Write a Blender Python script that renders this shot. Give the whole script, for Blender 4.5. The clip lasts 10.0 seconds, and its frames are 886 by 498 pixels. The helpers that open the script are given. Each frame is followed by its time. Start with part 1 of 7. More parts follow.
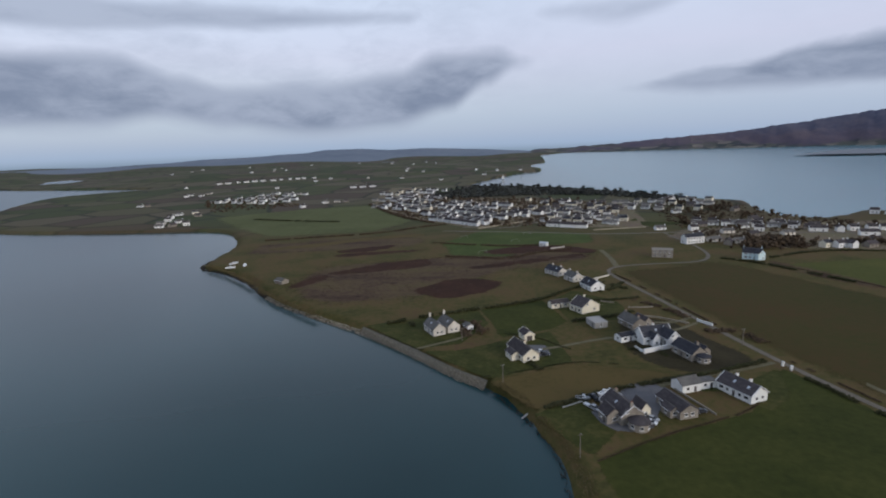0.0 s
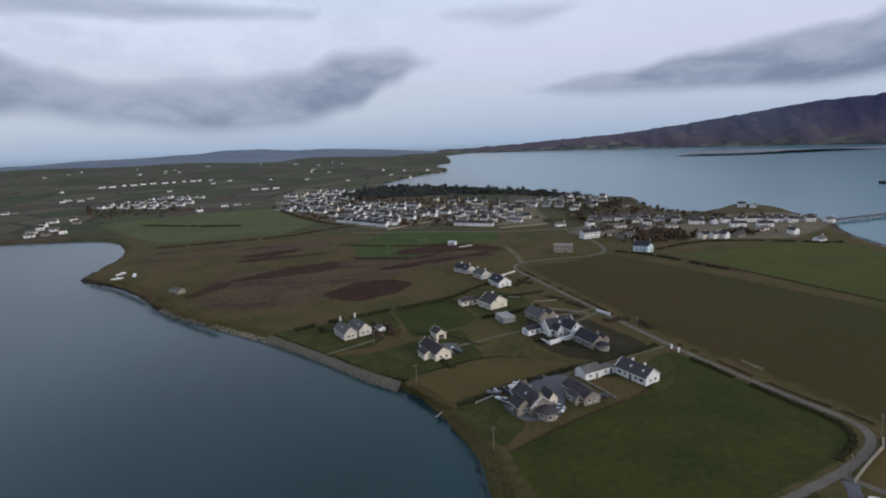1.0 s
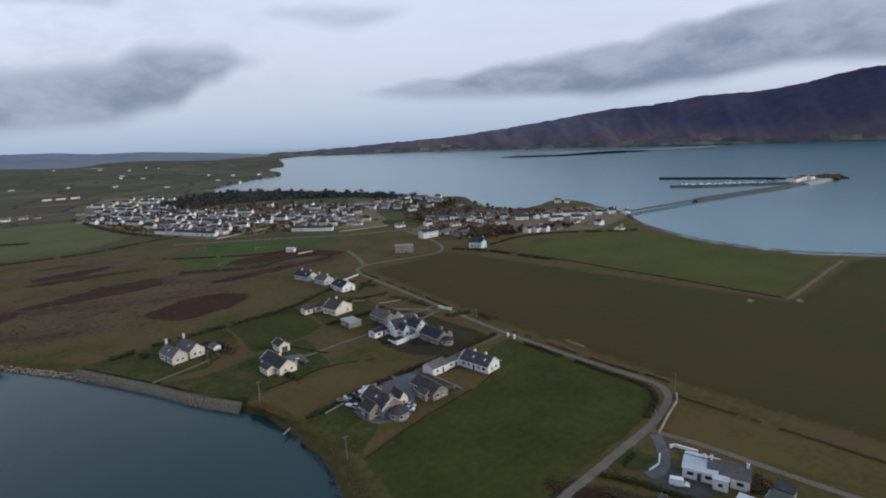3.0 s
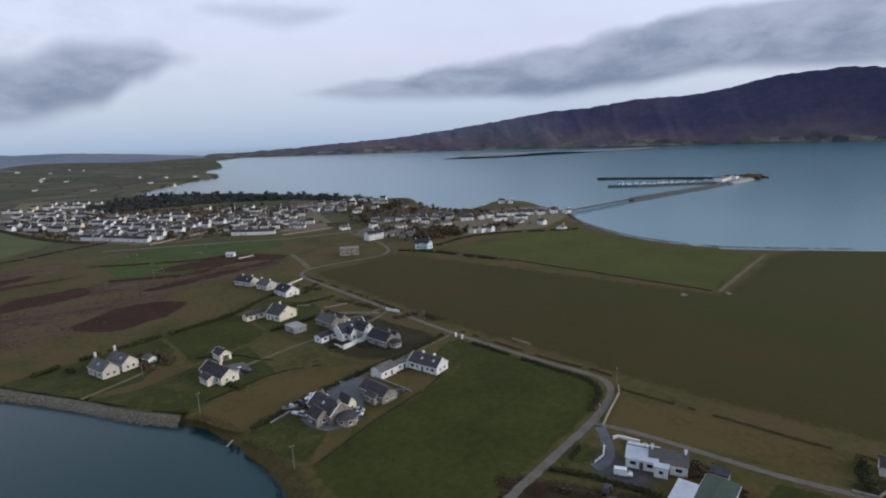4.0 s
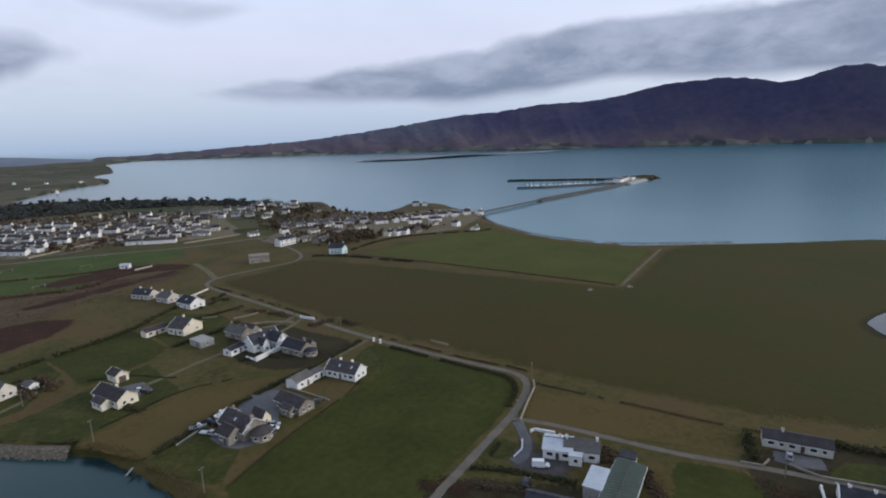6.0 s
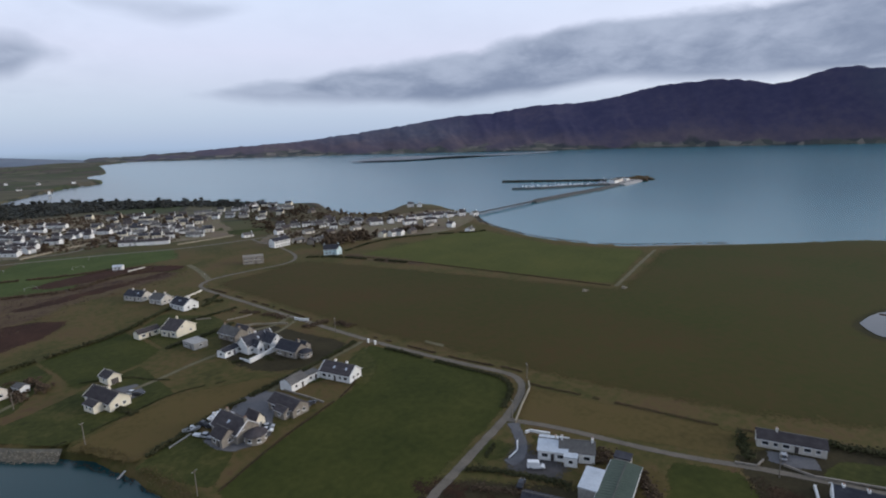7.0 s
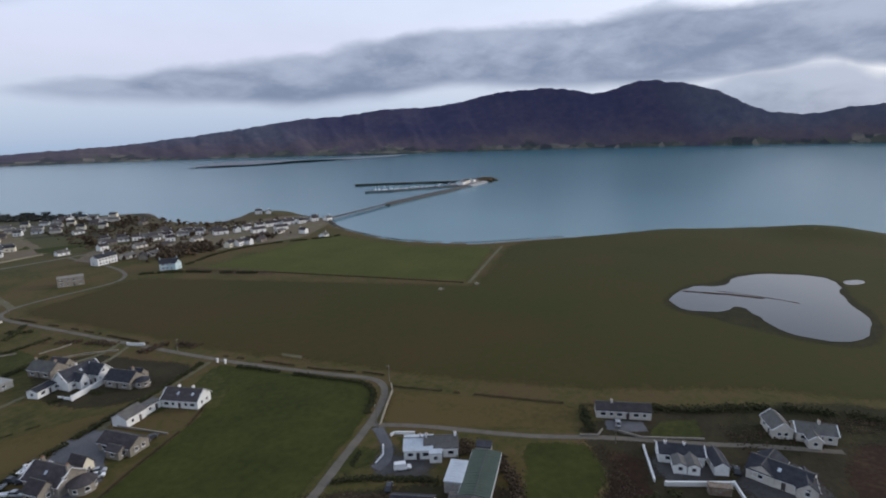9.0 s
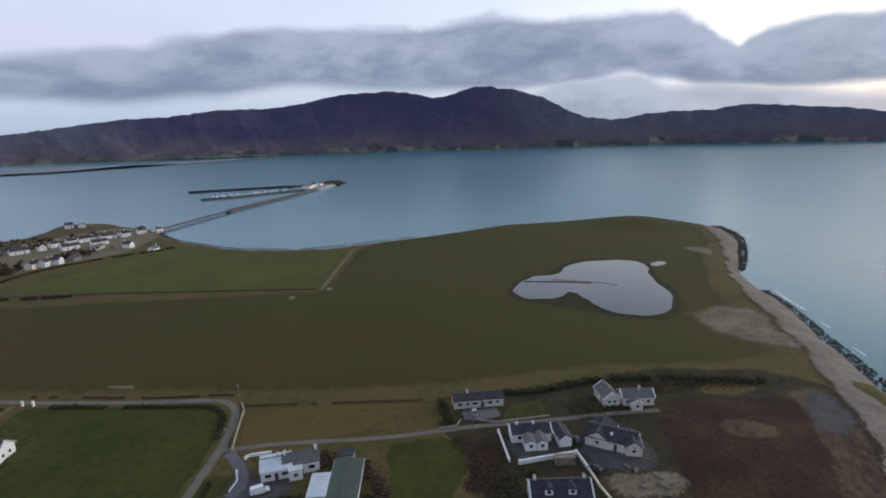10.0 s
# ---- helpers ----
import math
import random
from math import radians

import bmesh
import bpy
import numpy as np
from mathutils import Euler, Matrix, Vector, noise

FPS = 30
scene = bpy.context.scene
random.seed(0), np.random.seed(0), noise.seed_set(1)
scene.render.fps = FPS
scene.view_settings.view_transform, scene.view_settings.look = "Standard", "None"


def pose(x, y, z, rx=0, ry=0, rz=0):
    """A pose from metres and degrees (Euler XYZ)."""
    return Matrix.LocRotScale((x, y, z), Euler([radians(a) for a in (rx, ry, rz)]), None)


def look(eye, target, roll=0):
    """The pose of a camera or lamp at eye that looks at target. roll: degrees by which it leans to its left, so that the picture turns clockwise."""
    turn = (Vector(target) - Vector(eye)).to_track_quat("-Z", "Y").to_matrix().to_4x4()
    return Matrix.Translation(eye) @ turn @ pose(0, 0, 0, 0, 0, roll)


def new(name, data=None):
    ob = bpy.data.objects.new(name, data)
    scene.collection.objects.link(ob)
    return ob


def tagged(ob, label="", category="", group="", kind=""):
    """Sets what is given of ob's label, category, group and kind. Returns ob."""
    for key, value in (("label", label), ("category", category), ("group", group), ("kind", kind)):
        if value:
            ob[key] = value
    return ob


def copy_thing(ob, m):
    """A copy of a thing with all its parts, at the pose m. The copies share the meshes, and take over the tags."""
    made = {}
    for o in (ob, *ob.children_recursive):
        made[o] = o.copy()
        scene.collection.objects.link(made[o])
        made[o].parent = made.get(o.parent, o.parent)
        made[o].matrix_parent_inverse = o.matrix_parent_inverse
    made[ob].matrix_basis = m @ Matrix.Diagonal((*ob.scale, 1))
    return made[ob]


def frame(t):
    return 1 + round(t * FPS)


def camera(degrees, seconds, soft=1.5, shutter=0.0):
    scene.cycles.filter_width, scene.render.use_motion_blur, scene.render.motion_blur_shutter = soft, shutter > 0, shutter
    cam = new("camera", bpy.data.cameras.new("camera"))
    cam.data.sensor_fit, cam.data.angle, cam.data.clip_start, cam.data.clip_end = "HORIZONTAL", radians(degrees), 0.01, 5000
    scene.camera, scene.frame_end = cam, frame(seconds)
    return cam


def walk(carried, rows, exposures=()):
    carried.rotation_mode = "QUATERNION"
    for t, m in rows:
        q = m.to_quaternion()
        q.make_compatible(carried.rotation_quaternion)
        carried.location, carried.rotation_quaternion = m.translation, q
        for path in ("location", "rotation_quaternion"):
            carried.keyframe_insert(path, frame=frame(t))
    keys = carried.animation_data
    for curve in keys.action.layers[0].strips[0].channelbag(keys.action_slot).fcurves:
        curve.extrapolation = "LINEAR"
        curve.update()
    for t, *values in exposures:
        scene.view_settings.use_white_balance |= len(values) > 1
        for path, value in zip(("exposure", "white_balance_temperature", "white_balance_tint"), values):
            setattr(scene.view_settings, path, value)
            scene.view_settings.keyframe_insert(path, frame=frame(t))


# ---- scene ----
cam = camera(79.4, 10.0, soft=2.0)
PATH = [
    (0.0, pose(-0.10, -0.57, 90.25, 79.00, 2.03, 5.72)),
    (0.5, pose(-0.05, -0.12, 90.22, 78.88, 2.06, 2.33)),
    (1.0, pose(-0.01, 0.31, 90.19, 78.71, 1.93, -4.13)),
    (1.5, pose(0.02, 0.69, 90.15, 78.55, 1.98, -13.32)),
    (2.0, pose(0.05, 1.05, 90.12, 78.50, 1.95, -16.44)),
    (2.2, pose(0.06, 1.17, 90.11, 78.48, 1.93, -17.12)),
    (3.3, pose(0.14, 1.84, 90.03, 78.41, 1.82, -23.51)),
    (3.5, pose(0.15, 1.96, 90.02, 78.40, 1.80, -24.91)),
    (4.0, pose(0.20, 2.21, 89.98, 78.38, 1.72, -27.24)),
    (4.5, pose(0.26, 2.43, 89.95, 78.32, 1.60, -33.64)),
    (5.0, pose(0.33, 2.63, 89.91, 78.33, 1.60, -35.77)),
    (5.5, pose(0.42, 2.81, 89.88, 78.38, 1.57, -36.16)),
    (5.7, pose(0.47, 2.86, 89.87, 78.40, 1.56, -36.28)),
    (6.8, pose(0.76, 3.17, 89.79, 78.49, 1.50, -36.89)),
    (7.0, pose(0.81, 3.22, 89.78, 78.51, 1.49, -36.99)),
    (7.5, pose(1.00, 3.33, 89.74, 78.53, 1.45, -37.18)),
    (8.0, pose(1.21, 3.41, 89.71, 78.56, 1.47, -38.91)),
    (8.5, pose(1.46, 3.48, 89.68, 78.53, 1.45, -44.21)),
    (9.0, pose(1.74, 3.54, 89.64, 78.47, 1.47, -52.62)),
    (9.5, pose(2.07, 3.58, 89.61, 78.42, 1.55, -60.08)),
    (10.0, pose(2.43, 3.61, 89.58, 78.32, 1.54, -68.74)),
]
# the exposure opens a little as more land comes into view
walk(cam, PATH, [(0.0, -0.08), (2.0, -0.02), (4.5, 0.07), (7.5, 0.11), (10.0, 0.07)])

# ---------------------------------------------------------------- sky and sun
SUN_AZIMUTH, SUN_HEIGHT = 128.0, 6.0        # degrees clockwise from +y, degrees above the horizon

world = bpy.data.worlds.new("evening_sky")
scene.world = world
world.use_nodes = True
wt = world.node_tree
wt.nodes.clear()


def wnode(kind, **settings):
    n = wt.nodes.new(kind)
    for key, value in settings.items():
        setattr(n, key, value)
    return n


def wmath(op, a, b=None, c=None, clamp=False):
    n = wnode("ShaderNodeMath", operation=op, use_clamp=clamp)
    for i, v in enumerate((a, b, c)):
        if v is None:
            continue
        if isinstance(v, (int, float)):
            n.inputs[i].default_value = v
        else:
            wt.links.new(v, n.inputs[i])
    return n.outputs[0]


def wstep(value, low, high):
    n = wnode("ShaderNodeMapRange", interpolation_type="SMOOTHSTEP")
    wt.links.new(value, n.inputs["Value"])
    n.inputs["From Min"].default_value, n.inputs["From Max"].default_value = low, high
    return n.outputs["Result"]


def wmix(factor, a, b):
    n = wnode("ShaderNodeMix", data_type="RGBA")
    wt.links.new(factor, n.inputs["Factor"])
    for slot, v in (("A", a), ("B", b)):
        sockets = [s for s in n.inputs if s.name == slot and s.type == "RGBA"]
        if isinstance(v, tuple):
            sockets[0].default_value = (*v, 1)
        else:
            wt.links.new(v, sockets[0])
    return [s for s in n.outputs if s.type == "RGBA"][0]


coords = wnode("ShaderNodeTexCoord")
split = wnode("ShaderNodeSeparateXYZ")
wt.links.new(coords.outputs["Generated"], split.inputs[0])
sx, sy, sz = split.outputs
azimuth = wmath("MULTIPLY", wmath("ARCTAN2", sx, sy), 57.2958)
height = wmath("MULTIPLY", wmath("ARCSINE", sz), 57.2958)

flat = wnode("ShaderNodeCombineXYZ")
wt.links.new(wmath("MULTIPLY", azimuth, 0.055), flat.inputs[0])
wt.links.new(wmath("MULTIPLY", height, 0.125), flat.inputs[1])


def wnoise(scale, detail, rough, distortion=0.0):
    n = wnode("ShaderNodeTexNoise")
    wt.links.new(flat.outputs[0], n.inputs["Vector"])
    n.inputs["Scale"].default_value, n.inputs["Detail"].default_value = scale, detail
    n.inputs["Roughness"].default_value, n.inputs["Distortion"].default_value = rough, distortion
    return n.outputs["Fac"]


broad, fine = wnoise(1.1, 6, 0.55, 0.4), wnoise(4.0, 6, 0.6, 0.3)
ragged = wmath("ADD", wmath("MULTIPLY", wmath("SUBTRACT", broad, 0.5), 1.2),
               wmath("MULTIPLY", wmath("SUBTRACT", fine, 0.5), 1.0))

def wprofile(points, low=-60.0, high=130.0, top=20.0):
    """A height, in degrees, that follows the azimuth from point to point."""
    n = wnode("ShaderNodeValToRGB")
    wt.links.new(wmath("DIVIDE", wmath("SUBTRACT", azimuth, low), high - low, clamp=True), n.inputs[0])
    n.color_ramp.interpolation = "B_SPLINE" if len(points) > 30 else "EASE"
    e = n.color_ramp.elements
    for k, (a, h) in enumerate((points[0], points[-1])):
        e[k].position, e[k].color = (a - low) / (high - low), (h / top, h / top, h / top, 1)
    for a, h in points[1:-1]:
        e.new((a - low) / (high - low)).color = (h / top, h / top, h / top, 1)
    return wmath("MULTIPLY", n.outputs[0], top)


bands = wmath("ADD", wmath("MULTIPLY", broad, 0.6), wmath("MULTIPLY", fine, 0.4))

# cloud banks: the upper and the lower edge as azimuth and height, softness of both, weight
CLOUDS = [
    ([(9, 3.5), (12, 4.6), (20, 6.0), (29, 7.5), (40, 8.6), (46, 10.0), (50, 10.8), (56, 10.8), (66, 10.9), (74, 11.7), (81, 11.2), (91, 10.9), (93.6, 9.6), (95.6, 8.0), (96.6, 7.4), (97.6, 8.3), (99, 8.9), (102, 9.3), (107, 9.1), (125, 10)],
     [(9, 6.5), (12, 5.1), (20, 4.2), (29, 4.1), (38, 3.7), (46, 4.4), (54, 5.5), (64, 4.9), (75, 4.6), (83, 5.0), (87, 5.8), (90, 5.0), (94, 4.0), (101, 3.3), (107, 3.4), (125, 3.0)], 0.6, 0.8, 0.96),
    ([(-60, 9), (-44, 8.9), (-36, 9.0), (-31, 7.2), (-27, 6.2), (-18, 6.5), (-10, 7.5), (-6, 9.2), (0, 9.2), (3, 8.0), (6, 6.5)],
     [(-60, 2.7), (-44, 2.7), (-38, 2.8), (-33, 3.5), (-27, 2.6), (-19, 1.7), (-11, 2.2), (-5, 3.6), (-1, 6.0), (2, 7.6), (6, 8.5)], 1.1, 1.0, 0.93),
    ([(-60, 14), (-44, 13.4), (-26, 13.4), (-9, 12.9), (-3, 11.0)], [(-60, 10.3), (-44, 10.6), (-26, 11.4), (-9, 12.2), (-3, 14.5)], 0.9, 0.8, 0.75),
    ([(0, 10.5), (6, 13), (18, 13), (24, 10.0)], [(0, 14), (6, 11.8), (12, 10.9), (24, 14)], 0.8, 0.9, 0.45),
    ([(70, 0.2), (76, 4.0), (82, 5.6), (88, 5.8), (91, 4.6), (94, 4.8), (108, 3.2), (125, 2.6)], [(70, 3.0), (76, 0.8), (84, 0.8), (94, 0.8), (108, 0.6), (125, 0.6)], 1.2, 0.9, 0.85),
]
cover, depth = None, None
for upper, lower, soft_up, soft_low, weight in CLOUDS:
    up = wmath("SUBTRACT", wprofile(upper), height)
    low = wmath("SUBTRACT", height, wprofile(lower))
    m = wmath("MULTIPLY", wstep(wmath("ADD", up, wmath("MULTIPLY", ragged, 1.5)), -soft_up, soft_up),
              wstep(wmath("ADD", low, wmath("MULTIPLY", ragged, 1.2)), -soft_low, soft_low))
    m = wmath("MULTIPLY", m, weight)
    cover = m if cover is None else wmath("MAXIMUM", cover, m)
    thick = wmath("MULTIPLY", m, wstep(up, 0.0, 4.5))
    depth = thick if depth is None else wmath("MAXIMUM", depth, thick)
overhead = wmath("MULTIPLY", wstep(height, 14.0, 30.0), wstep(broad, 0.38, 0.62))
cover = wmath("MAXIMUM", cover, wmath("MULTIPLY", overhead, 0.7))
veil = wmath("MULTIPLY", wstep(bands, 0.40, 0.66), wmath("SUBTRACT", 0.45, wmath("MULTIPLY", wstep(azimuth, -15.0, 12.0), 0.36)))
cover = wmath("MAXIMUM", cover, wmath("MULTIPLY", veil, wstep(height, 1.5, 5.0)))

ramp = wnode("ShaderNodeValToRGB")
wt.links.new(wmath("DIVIDE", height, 40.0, clamp=True), ramp.inputs[0])
ramp.color_ramp.elements[0].position, ramp.color_ramp.elements[0].color = 0.0, (0.325, 0.44, 0.63, 1)
ramp.color_ramp.elements[1].position, ramp.color_ramp.elements[1].color = 1.0, (0.40, 0.47, 0.62, 1)
for at, colour in ((0.06, (0.36, 0.465, 0.665)), (0.15, (0.48, 0.525, 0.71)), (0.22, (0.56, 0.58, 0.765)), (0.36, (0.585, 0.65, 0.825))):
    ramp.color_ramp.elements.new(at).color = (*colour, 1)

sky = wnode("ShaderNodeTexSky", sky_type="NISHITA", sun_disc=False)
sky.sun_elevation, sky.sun_rotation = radians(SUN_HEIGHT), radians(SUN_AZIMUTH)
sky.air_density, sky.dust_density = 1.0, 1.5
dim = wnode("ShaderNodeVectorMath", operation="SCALE")
wt.links.new(sky.outputs[0], dim.inputs[0])
dim.inputs["Scale"].default_value = 0.05
glow_az = wmath("DIVIDE", wmath("SUBTRACT", azimuth, SUN_AZIMUTH), 44.0)
glow_el = wmath("DIVIDE", wmath("SUBTRACT", height, SUN_HEIGHT), 11.0)
glow = wmath("EXPONENT", wmath("MULTIPLY", wmath("ADD", wmath("MULTIPLY", glow_az, glow_az), wmath("MULTIPLY", glow_el, glow_el)), -1.0))
bright = wnode("ShaderNodeVectorMath", operation="SCALE")
bright.inputs[0].default_value = (0.58, 0.55, 0.47)
wt.links.new(glow, bright.inputs["Scale"])
warm = wnode("ShaderNodeVectorMath", operation="ADD")
wt.links.new(ramp.outputs[0], warm.inputs[0])
wt.links.new(bright.outputs[0], warm.inputs[1])
clear = wnode("ShaderNodeVectorMath", operation="ADD")
wt.links.new(warm.outputs[0], clear.inputs[0])
wt.links.new(dim.outputs[0], clear.inputs[1])

shade = wmix(wstep(wmath("SUBTRACT", bands, wmath("MULTIPLY", depth, 0.13)), 0.27, 0.58), (0.192, 0.242, 0.356), (0.385, 0.445, 0.58))
painted = wmix(cover, clear.outputs[0], shade)
sea_side = wmix(wstep(height, -1.2, 0.1), (0.22, 0.30, 0.40), painted)
back = wnode("ShaderNodeBackground")
wt.links.new(sea_side, back.inputs["Color"])
back.inputs["Strength"].default_value = 1.0
wout = wnode("ShaderNodeOutputWorld")
wt.links.new(back.outputs[0], wout.inputs[0])

sun = new("sun", bpy.data.lights.new("sun", "SUN"))
sun.data.energy, sun.data.angle, sun.data.color = 1.5, radians(18), (1.0, 0.93, 0.86)
toward = Vector((math.sin(radians(SUN_AZIMUTH)), math.cos(radians(SUN_AZIMUTH)), math.tan(radians(14))))
sun.matrix_world = look(toward * 100, (0, 0, 0))

# ---------------------------------------------------------------- materials
def material(name, colours, scale=1.0, rough=0.85, metal=0.0, bump=0.0, fine=None, stretch=(1, 1, 1), random_tint=0.0, detail=6, turn=0.0):
    """Two noises, broad and fine, lead from colour to colour; fine also gives the relief. scale: metres of the broad noise."""
    m = bpy.data.materials.new(name)
    m.use_nodes = True
    nt = m.node_tree
    bsdf = nt.nodes["Principled BSDF"]
    bsdf.inputs["Roughness"].default_value, bsdf.inputs["Metallic"].default_value = rough, metal
    bsdf.inputs["Specular IOR Level"].default_value = 0.12 if rough > 0.88 else 0.5
    where = nt.nodes.new("ShaderNodeNewGeometry")
    mapping = nt.nodes.new("ShaderNodeMapping")
    nt.links.new(where.outputs["Position"], mapping.inputs["Vector"])
    mapping.inputs["Scale"].default_value = stretch
    mapping.inputs["Rotation"].default_value = (0, 0, radians(turn))
    wide, small = nt.nodes.new("ShaderNodeTexNoise"), nt.nodes.new("ShaderNodeTexNoise")
    for n, s in ((wide, 1 / scale), (small, 1 / (fine or scale * 0.12))):
        nt.links.new(mapping.outputs[0], n.inputs["Vector"])
        n.inputs["Scale"].default_value, n.inputs["Detail"].default_value, n.inputs["Roughness"].default_value = s, detail, 0.6
    blend = nt.nodes.new("ShaderNodeMath")
    blend.operation = "MULTIPLY_ADD"
    nt.links.new(small.outputs["Fac"], blend.inputs[0])
    blend.inputs[1].default_value = 0.45
    half = nt.nodes.new("ShaderNodeMath")
    half.operation = "MULTIPLY"
    nt.links.new(wide.outputs["Fac"], half.inputs[0])
    half.inputs[1].default_value = 0.55
    nt.links.new(half.outputs[0], blend.inputs[2])
    ramp = nt.nodes.new("ShaderNodeValToRGB")
    nt.links.new(blend.outputs[0], ramp.inputs[0])
    e = ramp.color_ramp.elements
    spots = [0.36 + 0.28 * i / max(1, len(colours) - 1) for i in range(len(colours))]
    e[0].position, e[0].color = spots[0], (*colours[0], 1)
    e[1].position, e[1].color = spots[-1], (*colours[-1], 1)
    for at, c in list(zip(spots, colours))[1:-1]:
        e.new(at).color = (*c, 1)
    last = ramp.outputs[0]
    if random_tint:
        info = nt.nodes.new("ShaderNodeObjectInfo")
        hsv = nt.nodes.new("ShaderNodeHueSaturation")
        span = nt.nodes.new("ShaderNodeMapRange")
        nt.links.new(info.outputs["Random"], span.inputs["Value"])
        span.inputs["To Min"].default_value, span.inputs["To Max"].default_value = 1 - random_tint, 1 + random_tint
        nt.links.new(span.outputs[0], hsv.inputs["Value"])
        nt.links.new(last, hsv.inputs["Color"])
        last = hsv.outputs[0]
    nt.links.new(last, bsdf.inputs["Base Color"])
    if bump:
        b = nt.nodes.new("ShaderNodeBump")
        b.inputs["Strength"].default_value, b.inputs["Distance"].default_value = min(1, bump), bump
        nt.links.new(blend.outputs[0], b.inputs["Height"])
        nt.links.new(b.outputs[0], bsdf.inputs["Normal"])
    return m


def island_tint(m, amount):
    """Varies a joined mesh's pieces by their island."""
    nt = m.node_tree
    bsdf = nt.nodes["Principled BSDF"]
    source = bsdf.inputs["Base Color"].links[0].from_socket
    geo = nt.nodes.new("ShaderNodeNewGeometry")
    span = nt.nodes.new("ShaderNodeMapRange")
    nt.links.new(geo.outputs["Random Per Island"], span.inputs["Value"])
    span.inputs["To Min"].default_value, span.inputs["To Max"].default_value = 1 - amount, 1 + amount
    hsv = nt.nodes.new("ShaderNodeHueSaturation")
    nt.links.new(span.outputs[0], hsv.inputs["Value"])
    nt.links.new(source, hsv.inputs["Color"])
    nt.links.new(hsv.outputs[0], bsdf.inputs["Base Color"])
    return m


def water_material(name, deep, shoal, rough, wave, patch, inlet=None):
    m = bpy.data.materials.new(name)
    m.use_nodes = True
    nt = m.node_tree
    bsdf = nt.nodes["Principled BSDF"]
    bsdf.inputs["Roughness"].default_value, bsdf.inputs["IOR"].default_value = rough, 1.33
    bsdf.inputs["Specular IOR Level"].default_value = 0.5
    where = nt.nodes.new("ShaderNodeNewGeometry")
    wide = nt.nodes.new("ShaderNodeTexNoise")
    nt.links.new(where.outputs["Position"], wide.inputs["Vector"])
    wide.inputs["Scale"].default_value, wide.inputs["Detail"].default_value = 1 / patch, 4
    ramp = nt.nodes.new("ShaderNodeValToRGB")
    nt.links.new(wide.outputs["Fac"], ramp.inputs[0])
    ramp.color_ramp.elements[0].position, ramp.color_ramp.elements[0].color = 0.38, (*deep, 1)
    ramp.color_ramp.elements[1].position, ramp.color_ramp.elements[1].color = 0.62, (*shoal, 1)
    nt.links.new(ramp.outputs[0], bsdf.inputs["Base Color"])
    if inlet:
        # the western inlet is coloured darker than the bay, blended along x
        ramp2 = nt.nodes.new("ShaderNodeValToRGB")
        nt.links.new(wide.outputs["Fac"], ramp2.inputs[0])
        ramp2.color_ramp.elements[0].position, ramp2.color_ramp.elements[0].color = 0.38, (*inlet[0], 1)
        ramp2.color_ramp.elements[1].position, ramp2.color_ramp.elements[1].color = 0.62, (*inlet[1], 1)
        xyz = nt.nodes.new("ShaderNodeSeparateXYZ")
        nt.links.new(where.outputs["Position"], xyz.inputs[0])
        side = nt.nodes.new("ShaderNodeMapRange")
        nt.links.new(xyz.outputs[0], side.inputs["Value"])
        side.inputs["From Min"].default_value, side.inputs["From Max"].default_value = 0, 260
        both = nt.nodes.new("ShaderNodeMix")
        both.data_type = "RGBA"
        nt.links.new(side.outputs[0], both.inputs["Factor"])
        pair = [s for s in both.inputs if s.type == "RGBA"]
        nt.links.new(ramp2.outputs[0], pair[0])
        nt.links.new(ramp.outputs[0], pair[1])
        nt.links.new([s for s in both.outputs if s.type == "RGBA"][0], bsdf.inputs["Base Color"])
    ripple = nt.nodes.new("ShaderNodeTexNoise")
    nt.links.new(where.outputs["Position"], ripple.inputs["Vector"])
    ripple.inputs["Scale"].default_value, ripple.inputs["Detail"].default_value = 0.45, 5
    b = nt.nodes.new("ShaderNodeBump")
    b.inputs["Strength"].default_value, b.inputs["Distance"].default_value = 0.6, wave
    nt.links.new(ripple.outputs["Fac"], b.inputs["Height"])
    # ripples run short near the shore and are smoothed out over the open bay
    reach = nt.nodes.new("ShaderNodeVectorMath")
    reach.operation = "LENGTH"
    nt.links.new(where.outputs["Position"], reach.inputs[0])
    calm = nt.nodes.new("ShaderNodeMapRange")
    nt.links.new(reach.outputs["Value"], calm.inputs["Value"])
    calm.inputs["From Min"].default_value, calm.inputs["From Max"].default_value = 150, 650
    calm.inputs["To Min"].default_value, calm.inputs["To Max"].default_value = 0.6, 0.0
    nt.links.new(calm.outputs[0], b.inputs["Strength"])
    nt.links.new(b.outputs[0], bsdf.inputs["Normal"])
    return m


